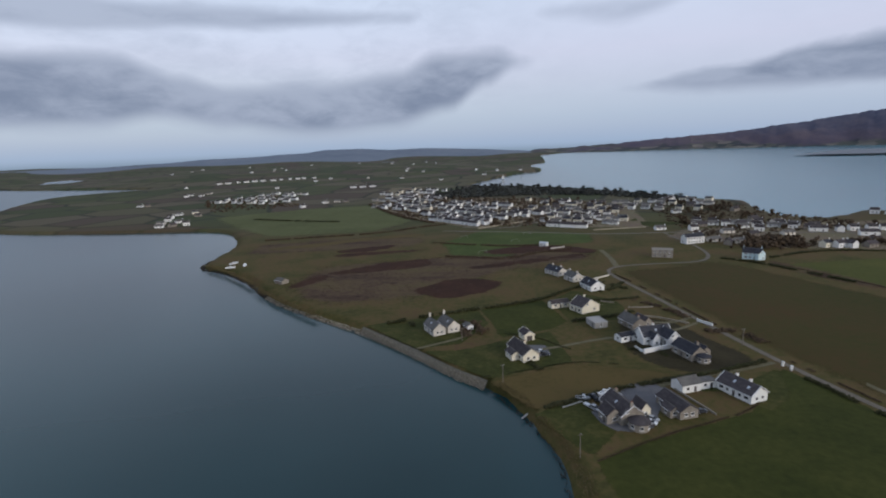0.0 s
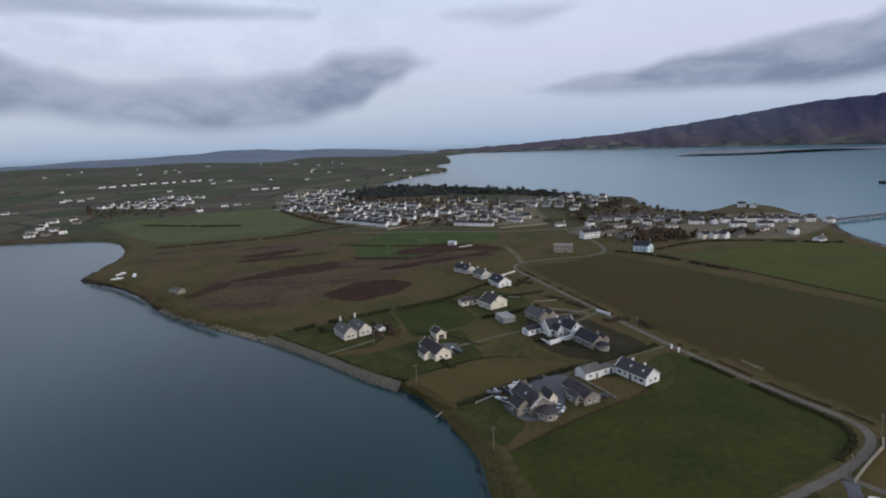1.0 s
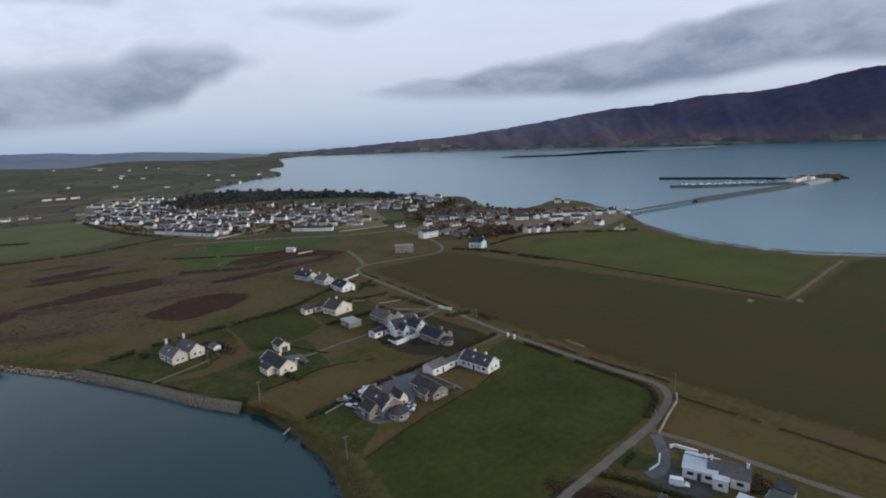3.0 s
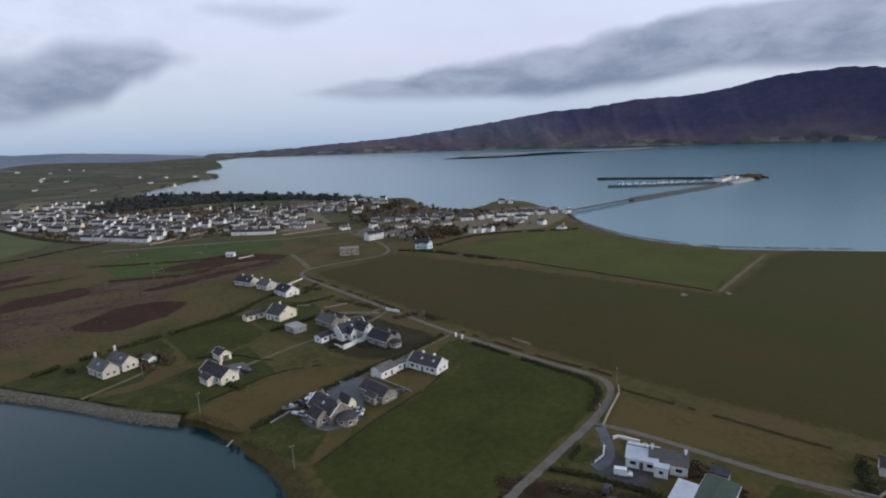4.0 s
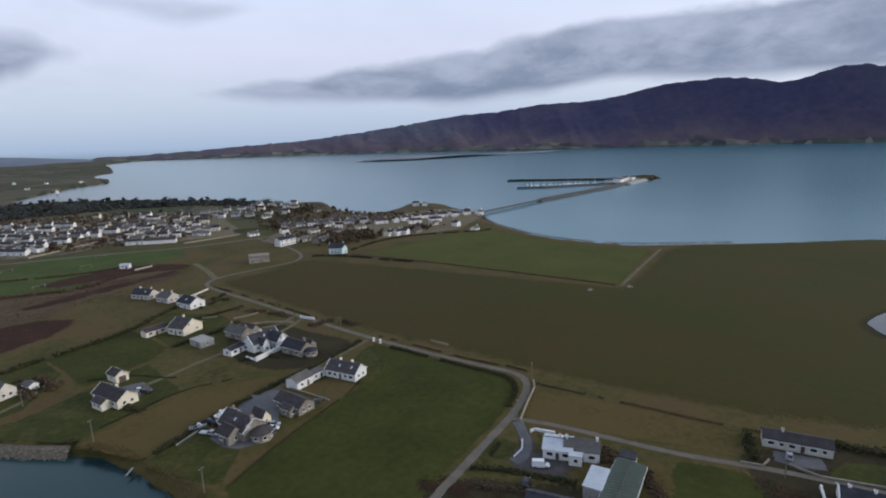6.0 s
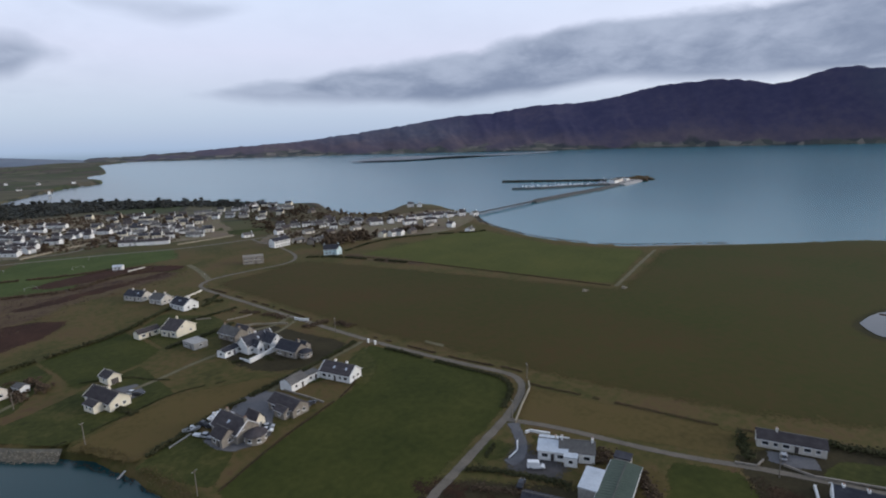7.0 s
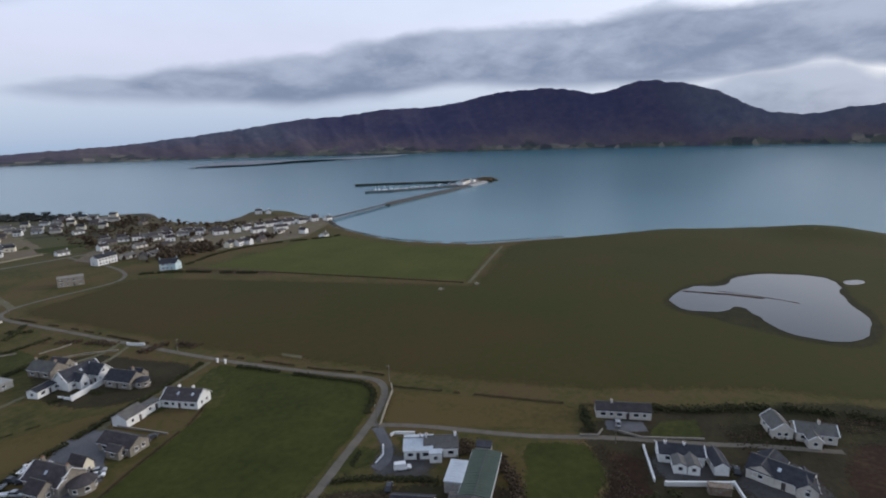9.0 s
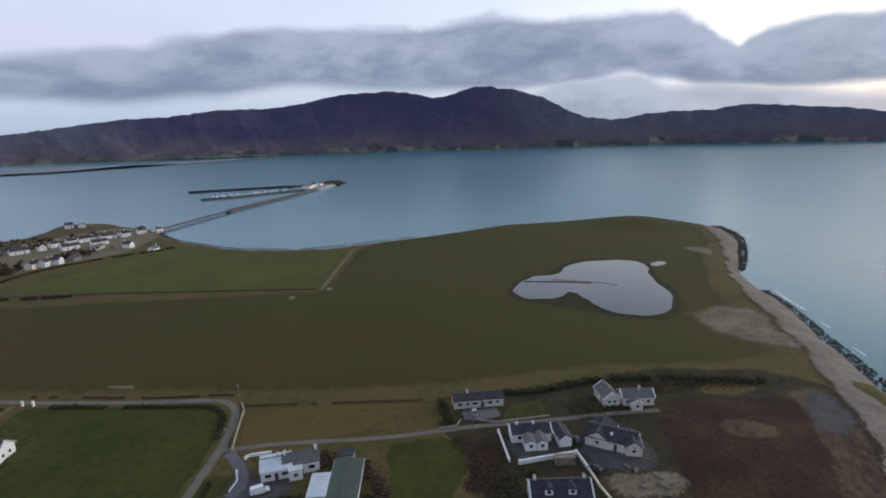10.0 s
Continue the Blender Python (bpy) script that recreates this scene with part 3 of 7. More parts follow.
def add_box(bm, x0, x1, y0, y1, z0, z1, m=None):
    vs = [bm.verts.new((x, y, z)) for x in (x0, x1) for y in (y0, y1) for z in (z0, z1)]
    for f in ((0, 1, 3, 2), (4, 6, 7, 5), (0, 4, 5, 1), (2, 3, 7, 6), (0, 2, 6, 4), (1, 5, 7, 3)):
        bm.faces.new([vs[i] for i in f])
    if m is not None:
        bmesh.ops.transform(bm, matrix=m, verts=vs)
    return vs


def add_tube(bm, p, q, r0, r1, sides=8):
    p, q = Vector(p), Vector(q)
    turn = (q - p).to_track_quat("Z", "Y").to_matrix()
    rings = []
    for c, r in ((p, r0), (q, r1)):
        rings.append([bm.verts.new(c + turn @ Vector((r * math.cos(a), r * math.sin(a), 0))) for a in (2 * math.pi * i / sides for i in range(sides))])
    for i in range(sides):
        j = (i + 1) % sides
        bm.faces.new((rings[0][i], rings[0][j], rings[1][j], rings[1][i]))
    bm.faces.new(rings[0][::-1])
    bm.faces.new(rings[1])


def smooth_line(points, closed=False, times=2):
    """Rounds a line's corners, by cutting each at a quarter."""
    pts = [np.array(p, float) for p in points]
    for _ in range(times):
        out = [] if closed else [pts[0]]
        n = len(pts)
        for i in range(n if closed else n - 1):
            a, b = pts[i], pts[(i + 1) % n]
            out += [a * 0.75 + b * 0.25, a * 0.25 + b * 0.75]
        if not closed:
            out.append(pts[-1])
        pts = out
    return np.array(pts)


def wiggle(line, amount, size):
    return np.array([(x + amount * noise.noise((x / size, y / size, 1.7)), y + amount * noise.noise((x / size, y / size, 9.1))) for x, y in line])


def inside(px, py, poly):
    hit = np.zeros(px.shape, bool)
    n = len(poly)
    for i in range(n):
        (x0, y0), (x1, y1) = poly[i], poly[(i + 1) % n]
        if y0 != y1:
            hit ^= ((y0 > py) != (y1 > py)) & (px < (x1 - x0) * (py - y0) / (y1 - y0) + x0)
    return hit


def distance(px, py, line):
    best = np.full(px.shape, 1e9)
    for (x0, y0), (x1, y1) in zip(line[:-1], line[1:]):
        dx, dy = x1 - x0, y1 - y0
        t = np.clip(((px - x0) * dx + (py - y0) * dy) / max(1e-9, dx * dx + dy * dy), 0, 1)
        best = np.minimum(best, np.hypot(px - x0 - t * dx, py - y0 - t * dy))
    return best


def ease(v, a, b):
    t = np.clip((v - a) / (b - a), 0, 1)
    return t * t * (3 - 2 * t)


# ---------------------------------------------------------------- land and water
SEA = -3.0
WEST = [(95, -45), (45, 10), (24, 80), (18, 129), (16, 150), (9, 169), (3, 181), (-6, 192), (-20, 203), (-38, 223), (-53, 237), (-71, 254), (-102, 277),
        (-131, 299), (-151, 320), (-182, 361), (-215, 390), (-246, 404), (-251, 440), (-261, 496), (-284, 546), (-324, 600), (-401, 608),
        (-472, 604), (-640, 614), (-790, 690), (-860, 800), (-1000, 1020), (-1077, 1189), (-1025, 1292), (-927, 1381), (-1053, 1440), (-1324, 1486),
        (-1600, 1571), (-2400, 1850), (-4850, 2300)]
NORTH = [(-4850, 4850), (560, 4850), (534, 4384), (224, 3682), (239, 2472), (111, 2198), (161, 1761), (68, 1680), (-17, 1425), (-78, 1210), (-10, 1180), (95, 1100),
         (200, 985), (323, 790), (309, 700), (297, 643), (320, 604), (365, 600), (425, 650), (440, 612), (430, 560), (429, 515)]
EAST = [(423, 503), (388, 446), (376, 405), (363, 346), (371, 300), (388, 266), (418, 243), (453, 213), (487, 184), (540, 147), (582, 82), (614, 12), (589, -55), (535, -68),
        (448, -60), (385, -51), (353, -59), (316, -67), (275, -70), (250, -74), (218, -76), (150, -92)]
coast = wiggle(smooth_line(WEST + NORTH + EAST, closed=True, times=2), 2.5, 14)
coast_ring = np.vstack([coast, coast[:1]])


def bump(x, y, cx, cy, rx, ry, turn=0.0):
    c, s = math.cos(radians(turn)), math.sin(radians(turn))
    u, v = ((x - cx) * c + (y - cy) * s) / rx, (-(x - cx) * s + (y - cy) * c) / ry
    return np.exp(-(u * u + v * v))


def ground_height(x, y):
    """The height of dry land, before the shore cuts it."""
    z = (6.0 * bump(x, y, 575, 20, 40, 40) + 1.5 * bump(x, y, 500, 110, 60, 70)) * ease(x, 410, 500)
    z = z + 9.0 * bump(x, y, 290, 690, 60, 70) + 5.0 * bump(x, y, 230, 740, 60, 60) + 6.0 * bump(x, y, 400, 600, 40, 40)
    far = ease(y, 1150, 2000)
    return z + far * (7 + 6 * np.sin(x / 310 + 1.0) * np.sin(y / 420) + 5 * np.sin(x / 170 + y / 230))


def graded(knots):
    out = []
    for (a, b, step) in knots:
        out += list(np.linspace(a, b, max(1, int(round((b - a) / step))), endpoint=False))
    return np.array(out + [knots[-1][1]])


gx = graded([(-4850, -1500, 120), (-1500, -400, 16), (-400, -60, 5), (-60, 220, 3.2), (220, 640, 5), (640, 1200, 60), (1200, 4850, 300)])
gy = graded([(-4850, -300, 300), (-300, -100, 20), (-100, 330, 3.4), (330, 720, 5.5), (720, 1600, 11), (1600, 2600, 40), (2600, 4850, 120)])
GX, GY = np.meshgrid(gx, gy)
shore = distance(GX, GY, coast_ring)
shore = np.where(inside(GX, GY, coast), shore, -shore)
beach = ease(GX, 205, 240) * (1 - ease(GY, 240, 300))
rise = np.where(beach > 0.5, ease(shore, -15, 14), ease(shore, -3, 4))
GZ = -7 + rise * (7 + ground_height(GX, GY))
ny, nx = GX.shape
idx = np.arange(nx * ny).reshape(ny, nx)
quads = np.stack([idx[:-1, :-1], idx[:-1, 1:], idx[1:, 1:], idx[1:, :-1]], -1).reshape(-1, 4)
ground = mesh_object("ground", np.stack([GX, GY, GZ], -1).reshape(-1, 3), quads, M_LAND, smooth=True)
tagged(ground, "rough winter pasture running to the horizon", "ground", kind="structure")

sea = mesh_object("water_sea", [(-4880, -4880, SEA), (4880, -4880, SEA), (4880, 4880, SEA), (-4880, 4880, SEA)], [(0, 1, 2, 3)], M_SEA)
tagged(sea, "calm grey-green sea of the sheltered bay", "sea", kind="structure")


def top_of(x, y):
    return float(ground_height(np.array(float(x)), np.array(float(y))))


RIMS = {"olive_pasture": 18, "rough_heath": 22, "dark_sedge": 10, "wet_soil": 9, "scrub_ground": 8, "sandy_turf": 14, "dead_grass": 5, "green_grass": 3.5, "meadow_grass": 6, "lawn_grass": 2.5, "grey_gravel": 1.2, "shore_sand": 6, "grey_shingle": 8, "far_grass": 30, "sports_turf": 14, "garden_ground": 10, "weedy_ground": 7}


def patch(name, outline, mat, label, lift=0.06, step=25.0, category="field", rounding=0, rough=0.8):
    """A field: the ground inside an outline, draped on the land; its rim thins out over a width of its own."""
    soft = RIMS.get(mat.name, 0)
    line = smooth_line(outline, closed=True, times=rounding)
    dense = []
    for a, b in zip(line, np.roll(line, -1, axis=0)):
        n = max(1, int(np.hypot(*(b - a)) / 5))
        dense += [a + (b - a) * k / n for k in range(n)]
    line = wiggle(dense, rough, 9)
    if soft:
        ahead = np.roll(line, -1, axis=0) - np.roll(line, 1, axis=0)
        out = np.stack([ahead[:, 1], -ahead[:, 0]], -1) / np.maximum(np.hypot(*ahead.T), 1e-6)[:, None]
        nxt = np.roll(line, -1, axis=0)
        turn = 1 if float((line[:, 0] * nxt[:, 1] - nxt[:, 0] * line[:, 1]).sum()) > 0 else -1
        line = line + out * turn * min(2.5, soft * 0.4)
    bm = bmesh.new()
    bm.faces.new([bm.verts.new((x, y, 0)) for x, y in line])
    bmesh.ops.triangulate(bm, faces=bm.faces[:])
    lo, hi = line.min(0), line.max(0)
    if soft:
        soft = min(soft, 0.3 * float(min(hi - lo)))
        step = min(step, max(soft * 0.8, float(max(hi - lo)) / 60))
    for axis in (0, 1):
        at = lo[axis] + step
        while at < hi[axis]:
            co, no = [0, 0, 0], [0, 0, 0]
            co[axis], no[axis] = at, 1
            bmesh.ops.bisect_plane(bm, geom=bm.verts[:] + bm.edges[:] + bm.faces[:], plane_co=co, plane_no=no)
            at += step
    if soft:
        rim = bm.verts.layers.float.new("rim")
        a, b = line, np.roll(line, -1, axis=0)
        d = b - a
        for v in bm.verts:
            p = np.array((v.co.x, v.co.y))
            k = np.clip(((p - a) * d).sum(1) / np.maximum((d * d).sum(1), 1e-9), 0, 1)[:, None]
            v[rim] = min(1.0, float(np.sqrt(((p - a - k * d) ** 2).sum(1)).min()) / soft)
        mat = feathered(mat)
    for v in bm.verts:
        z = top_of(v.co.x, v.co.y)
        v.co.z = z + lift * (0.15 + 0.85 * float(ease(z, 0.005, 0.05)))      # fields lie close on level land
    bmesh.ops.recalc_face_normals(bm, faces=bm.faces[:])
    if sum(f.normal.z for f in bm.faces) < 0:
        bmesh.ops.reverse_faces(bm, faces=bm.faces[:])
    ob = part(name, bm, mat, None)
    return tagged(ob, label, category, kind="structure")


def ribbon(name, line, width, mat, label, lift=0.12, category="road", rounding=2, base=None, wander=0.0):
    line = smooth_line(line, times=rounding)
    dense = [line[0]]
    for a, b in zip(line[:-1], line[1:]):
        n = max(1, int(np.hypot(*(b - a)) / 4))
        dense += [a + (b - a) * k / n for k in range(1, n + 1)]
    line = np.array(dense)
    verts, faces = [], []
    for i, p in enumerate(line):
        d = line[min(i + 1, len(line) - 1)] - line[max(i - 1, 0)]
        d = d / max(1e-6, np.hypot(*d))
        side = np.array((-d[1], d[0])) * width / 2
        for k, s in enumerate((-1, -0.5, 0, 0.5, 1)):
            q = p + side * s * (1 + wander * noise.noise((p[0] / 6, p[1] / 6, s * 3)))
            z = top_of(*q) if base is None else base
            z += lift * (1 if base is not None else 0.3 + 0.7 * float(ease(z, 0.005, 0.05))) + 0.03 * (1 - s * s)
            verts.append((q[0], q[1], z))
        if i:
            a = 5 * i
            faces += [(a - 5 + k, a - 4 + k, a + 1 + k, a + k) for k in range(4)]
    soft = base is None and mat.name in ("worn_asphalt", "earth_track", "grey_gravel")
    ob = mesh_object(name, verts, [f[::-1] for f in faces], feathered(mat) if soft else mat)
    if soft:
        ob.data.attributes.new("rim", "FLOAT", "POINT").data.foreach_set("value", [0.3, 1.0, 1.0, 1.0, 0.3] * len(line))
    return tagged(ob, label, category, kind="structure")


# far hills across the bay: azimuth and height of the crest, degrees
CREST = [(-2, -1.15), (4, -0.8), (10.5, -0.5), (17.5, 0.0), (22, 0.28), (27, 0.85), (31.5, 1.45), (35, 2.0), (38.2, 2.45), (42.4, 2.65), (46, 3.2), (51.5, 3.4), (54.5, 3.8),
         (58.2, 4.62), (63.4, 4.9), (65.8, 4.62), (68, 4.14), (70, 4.5), (71.9, 5.12), (73.8, 5.16), (74.6, 4.85), (76, 4.8), (78, 4.1), (78.9, 3.95), (79.7, 3.55), (81.4, 2.6), (83.2, 1.75), (85.6, 1.43),
         (87.3, 1.5), (88.9, 1.87), (91.4, 2.0), (94.8, 1.95), (97.1, 2.35), (100.2, 2.2), (102.7, 1.85), (105.1, 1.7), (107.6, 1.2), (116, 1.6), (128, 0.9), (140, 0.3)]
FOOT = [(-2, 4500), (8, 4300), (19, 4350), (30, 4350), (38, 4150), (47, 4000), (58, 4300), (68, 4440), (80, 4580), (92, 4690), (140, 4720)]


def mountain(name, crest, foot, reach, mat, label, rugged, steps):
    ca, ce = np.array(crest).T
    fa, fr = np.array(foot).T
    az = np.linspace(ca[0], ca[-1], steps)
    el = np.interp(az, ca, ce)
    el = np.convolve(np.pad(el, 2, mode="edge"), [0.02, 0.18, 0.6, 0.18, 0.02], mode="valid")
    verts = []
    rows = np.concatenate([np.linspace(0, 1, 46), [1.04, 1.12]])
    for a, e in zip(az, el):
        near = np.interp(a, fa, fr)
        top = 90 + reach * math.tan(radians(e)) + rugged * 0.16 * noise.fractal((a * 1.3, 0.3, 0), 0.9, 2.2, 4)
        for u in rows:
            r = near + (reach - near) * u
            x, y = r * math.sin(radians(a)), r * math.cos(radians(a))
            shape = u ** 1.25 if u <= 1 else 1 - (u - 1) * 3
            # spurs and gullies run down from the crest, slanting a little
            slant = a + 2.2 * u
            spur = noise.noise((slant * 0.3, u * 0.6, 2.0)) + 0.3 * noise.noise((slant * 0.9, u * 1.5, 7.0)) + 0.12 * noise.fractal((slant * 1.6, u * 5.0, 5.0), 0.9, 2.1, 5)
            gully = spur * rugged * math.sin(min(1, u) * math.pi) ** 0.7
            verts.append((x, y, SEA - 1.0 + (top - SEA + 1.0) * shape + gully * max(0.0, top / 300 + 0.1)))
    n = len(rows)
    faces = [(i * n + j, i * n + j + 1, (i + 1) * n + j + 1, (i + 1) * n + j) for i in range(steps - 1) for j in range(n - 1)]
    ob = mesh_object(name, verts, faces, mat, smooth=True)
    return tagged(ob, label, "mountain", kind="structure")


mountain("backdrop_mountain", CREST, FOOT, 4860, M_MOOR, "long dark heather mountain range across the bay, tinted by painted haze", 52, 1000)
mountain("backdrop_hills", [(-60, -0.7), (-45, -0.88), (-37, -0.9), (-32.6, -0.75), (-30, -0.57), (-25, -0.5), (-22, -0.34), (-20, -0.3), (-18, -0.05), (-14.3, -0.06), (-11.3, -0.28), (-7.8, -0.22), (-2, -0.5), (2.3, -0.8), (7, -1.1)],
         [(-60, 3900), (-20, 3500), (7, 4400)], 4840, M_PLAINHILL, "low hills far inland, blue-grey with painted haze", 10, 200)

# tidal flat before the far shore
patch("tidal_flat", [(1180, 2330), (1330, 2200), (1480, 2180), (1800, 2250), (2180, 2280), (2650, 2300), (2300, 2520), (1800, 2560), (1500, 2540)], M_FLAT, "dark tidal sandbank awash in the bay", lift=SEA + 0.3, step=300, category="sandbank", rough=25)

# ---------------------------------------------------------------- fields, roads, shore
patch("field_pasture", [(84, 378), (110, 383), (160, 405), (200, 332), (271, 193), (330, 214), (386, 236), (420, 232), (450, 208), (490, 178), (538, 143), (584, 76), (600, 10), (575, -42), (492, -48), (410, -37), (345, -36), (290, -42), (240, -50),
                         (222, -30), (205, 18), (170, 70), (142, 132), (139, 148), (114, 217), (96, 297), (80, 360)],
      M_OLIVE, "broad olive-brown pasture cropped short", 0.15, step=12)
patch("field_meadow", [(195, 386), (218, 337), (275, 196), (378, 240), (346, 305), (350, 400), (321, 412)], M_MEADOW, "green meadow reaching down to the strand", 0.2)
patch("field_tan_strip", [(135, 131), (161, 70.5), (145.5, 64), (114, 117.5)], M_TAN, "narrow field of pale dead grass", 0.08)
patch("field_green", [(26, 141), (46, 154), (82, 172), (94, 193), (110, 208), (131, 146), (129, 134), (118, 126), (66, 105), (34, 96)], M_GREEN, "green grazing field beside the lane", 0.08)
patch("field_reed", [(-5, 193), (30, 211), (66, 203), (63, 193), (46, 187), (11, 170)], M_TAN, "rough strip of dead grass by the shore", 0.08)
patch("lawn", [(-36, 224), (-20, 224), (24, 250), (30, 212), (-5, 195)], M_LAWN, "mown lawn falling to the sea wall", 0.07)
patch("lawn", [(-70, 258), (-40, 271), (-12, 284), (-6, 262), (-18, 232), (-38, 226)], M_LAWN, "rough lawn round a white house", 0.07)
patch("lawn", [(10, 168), (30, 180), (36, 158), (26, 142)], M_LAWN, "dark green lawn above the bank", 0.12)
patch("lawn", [(66, 186), (79, 186), (88, 172), (100, 182), (108, 208), (92, 196), (84, 194)], M_LAWN, "lawn round the long bungalow", 0.11)
patch("field_paddock", [(-5, 263), (-11, 284), (25, 302), (34, 264), (25, 252), (0, 240)], M_GREEN, "small green paddock between hedges", 0.08)
patch("field_paddock", [(36, 262), (28, 300), (44, 322), (66, 300), (70, 268)], M_LAWN, "grass plot among the houses", 0.08)
patch("field_heath", [(-150, 345), (-140, 402), (-57, 428), (37, 456), (82, 440), (76, 408), (8, 372), (-50, 300), (-100, 290), (-128, 303)], M_HEATH, "rough reddish heath with rushes", 0.05)
patch("field_sedge", [(-60, 318), (-46, 352), (-12, 360), (8, 340), (-6, 317), (-32, 301)], M_DARK, "dark patch of wet sedge", 0.10, rounding=2, rough=4)
patch("field_sedge", [(-20, 455), (40, 480), (84, 455), (80, 428), (40, 440), (-10, 428)], M_DARK, "dark rushy strip along a drain", 0.22, rounding=2, rough=4)
patch("field_sedge", [(-150, 425), (-60, 452), (-56, 466), (-140, 450)], M_DARK, "dark band of rushes", 0.10, rounding=2, rough=5)
patch("field_heath", [(-235, 440), (-70, 470), (-62, 520), (-120, 545), (-240, 500)], M_HEATH, "streaked rough grazing", 0.05)
patch("field_sedge", [(-151, 459), (-127, 476), (-95, 491), (-94, 468), (-120, 449), (-144, 446)], M_DARK, "dark streak of wet sedge", 0.12, rounding=1, rough=3)
patch("field_sedge", [(-135, 366), (-107, 399), (-66, 424), (-52, 425), (-48, 395), (-77, 381), (-108, 369)], M_DARK, "ragged dark sedge across the heath", 0.10, rounding=1, rough=6)
patch("field_sedge", [(-147, 338), (-139, 360), (-128, 377), (-118, 359), (-128, 340), (-139, 329)], M_DARK, "dark rushes near the shore", 0.11, rounding=1, rough=4)
patch("field_sedge", [(-34, 387), (7, 408), (53, 429), (78, 443), (74, 427), (33, 402), (-10, 380)], M_DARK, "long dark strip of sedge", 0.17, rounding=1, rough=3)
patch("field_rough", [(-220, 476), (-178, 499), (-130, 533), (-77, 549), (-76, 531), (-131, 513), (-172, 480), (-209, 464)], M_TAN, "pale strip of dead grass across the heath", 0.13, rounding=1, rough=3)
patch("field_green", [(-58, 492), (-42, 430), (8, 418), (38, 467), (88, 478), (94, 535), (-18, 570)], M_SPORTS, "bright green sports field", 0.09)
patch("field_green", [(-250, 530), (-130, 560), (-90, 640), (-190, 840), (-300, 820), (-420, 720), (-330, 610)], M_FARGRASS, "large green field behind the inlet", 0.06, step=30)
patch("rough_ground", [(66, 110), (80, 105), (100, 86), (112, 66), (112, 46), (88, 38), (58, 84)], M_WEEDY, "dark muddy ground round farm sheds", 0.03, category="rough ground", rough=1.5)
patch("rough_ground", [(150, 66), (172, 52), (193, 26), (226, -36), (214, -62), (116, -64), (100, -20), (100, 30), (118, 42), (140, 58)], M_WEEDY, "dark weedy ground between houses and the strand", 0.04, category="rough ground", rough=2)
patch("field_plough", [(172.4, -0.9), (190, -7), (198, -26), (203, -48), (181, -49), (160, -48), (124, -44), (116, -6), (134, -9), (146, -4)], M_PLOUGH, "dark wet bare ground", 0.10, rough=2)
patch("field_heath", [(208, -42), (216, -58), (196, -61), (172, -60), (149, -60), (118, -62), (116, -38), (145, -38), (172, -39)], M_HEATH, "brown rough grass above the strand", 0.08, rough=2)
patch("bare_ground", [(211, -49), (206, -59), (183, -58), (176, -49), (188, -46)], M_SHINGLE, "grey shingle thrown up behind the strand", 0.14, category="shingle", rounding=1, rough=3)
patch("field_scrub", [(192.6, 26.6), (206, 11), (215, -7), (224, -39), (202, -42.5), (193, -17), (183, -3), (169, 9), (162, 21), (172, 30)], M_SCRUB, "dark scrubby ground behind a house", 0.11, rounding=1, rough=2.5)
patch("field_tan_strip", [(200.8, -10.5), (214.4, -34.1), (199.8, -35.4), (193.3, -15.5)], M_TAN, "small patch of dead grass in scrub", 0.15, rounding=1, rough=2)
patch("bare_ground", [(177, -18), (182, -30), (177, -38), (170, -32), (168, -22)], M_HEATH, "weedy pale patch in bare ground", 0.15, category="bare ground", rounding=2, rough=2.5)
patch("bare_ground", [(138.9, 13.5), (140.5, 4.8), (145.8, -6.7), (139.5, -10.4), (132.4, -4.9), (127.3, 9.6)], M_BLOWOUT, "pale trodden dirt beside a gravel yard", 0.12, category="bare ground", rounding=1, rough=1.2)
patch("field_plough", [(140.5, 56.9), (146.4, 44.3), (131.1, 36), (119.9, 31), (113.8, 48.6), (129.8, 47.9)], M_PLOUGH, "dark red weedy ground", 0.10, rounding=1, rough=1.5)
patch("field_rough", [(125.4, 77.9), (125, 70.3), (109, 62.2), (106.6, 69.1)], M_TAN, "strip of brown rough grass by a barn", 0.10, rounding=1, rough=1)
patch("lawn", [(111.3, 108.3), (114.8, 104), (110, 101.5), (107.6, 103.4)], M_LAWN, "small lawn beside a farmhouse", 0.2, rough=0.2)
patch("field_green", [(131.5, 74), (142, 58), (128, 47), (112, 47), (104, 60), (116, 68)], M_GREEN, "small green field behind a barn", 0.07)
patch("field_rough", [(59.6, 268.1), (82.6, 270.2), (94.8, 239.7), (105.8, 212.1), (81.8, 199.3), (61.0, 207.1), (51.3, 228.6)], M_WEEDY, "brown rough garden round large houses", 0.09, rounding=1, rough=1.5)
patch("bare_ground", [(73.5, 114.1), (79.6, 105.2), (86.2, 90.5), (89.9, 82.2), (66.3, 106.8), (65.5, 110.8)], M_PLOUGH, "dark muddy ground beside a farmyard", 0.13, category="bare ground", rounding=1, rough=0.8)
patch("lawn", [(99.4, 117.1), (103.7, 107.9), (96.7, 104.4), (88.4, 107.2), (88.9, 112.7)], M_LAWN, "small lawn before a farmhouse", 0.15, rough=0.2)
patch("lawn", [(166, 45), (153.5, 46), (163, 31), (174, 36)], M_LAWN, "mown lawn inside a boundary wall", 0.10)
patch("town_ground", [(-225, 985), (-208, 860), (-125, 680), (-77, 625), (-24, 572), (35, 605), (94, 566), (160, 560), (178, 735), (103, 863), (39, 888), (-119, 954), (-169, 1190), (-240, 1190)], M_TOWN, "gardens and lanes of the village", 0.05, step=60, category="garden ground")
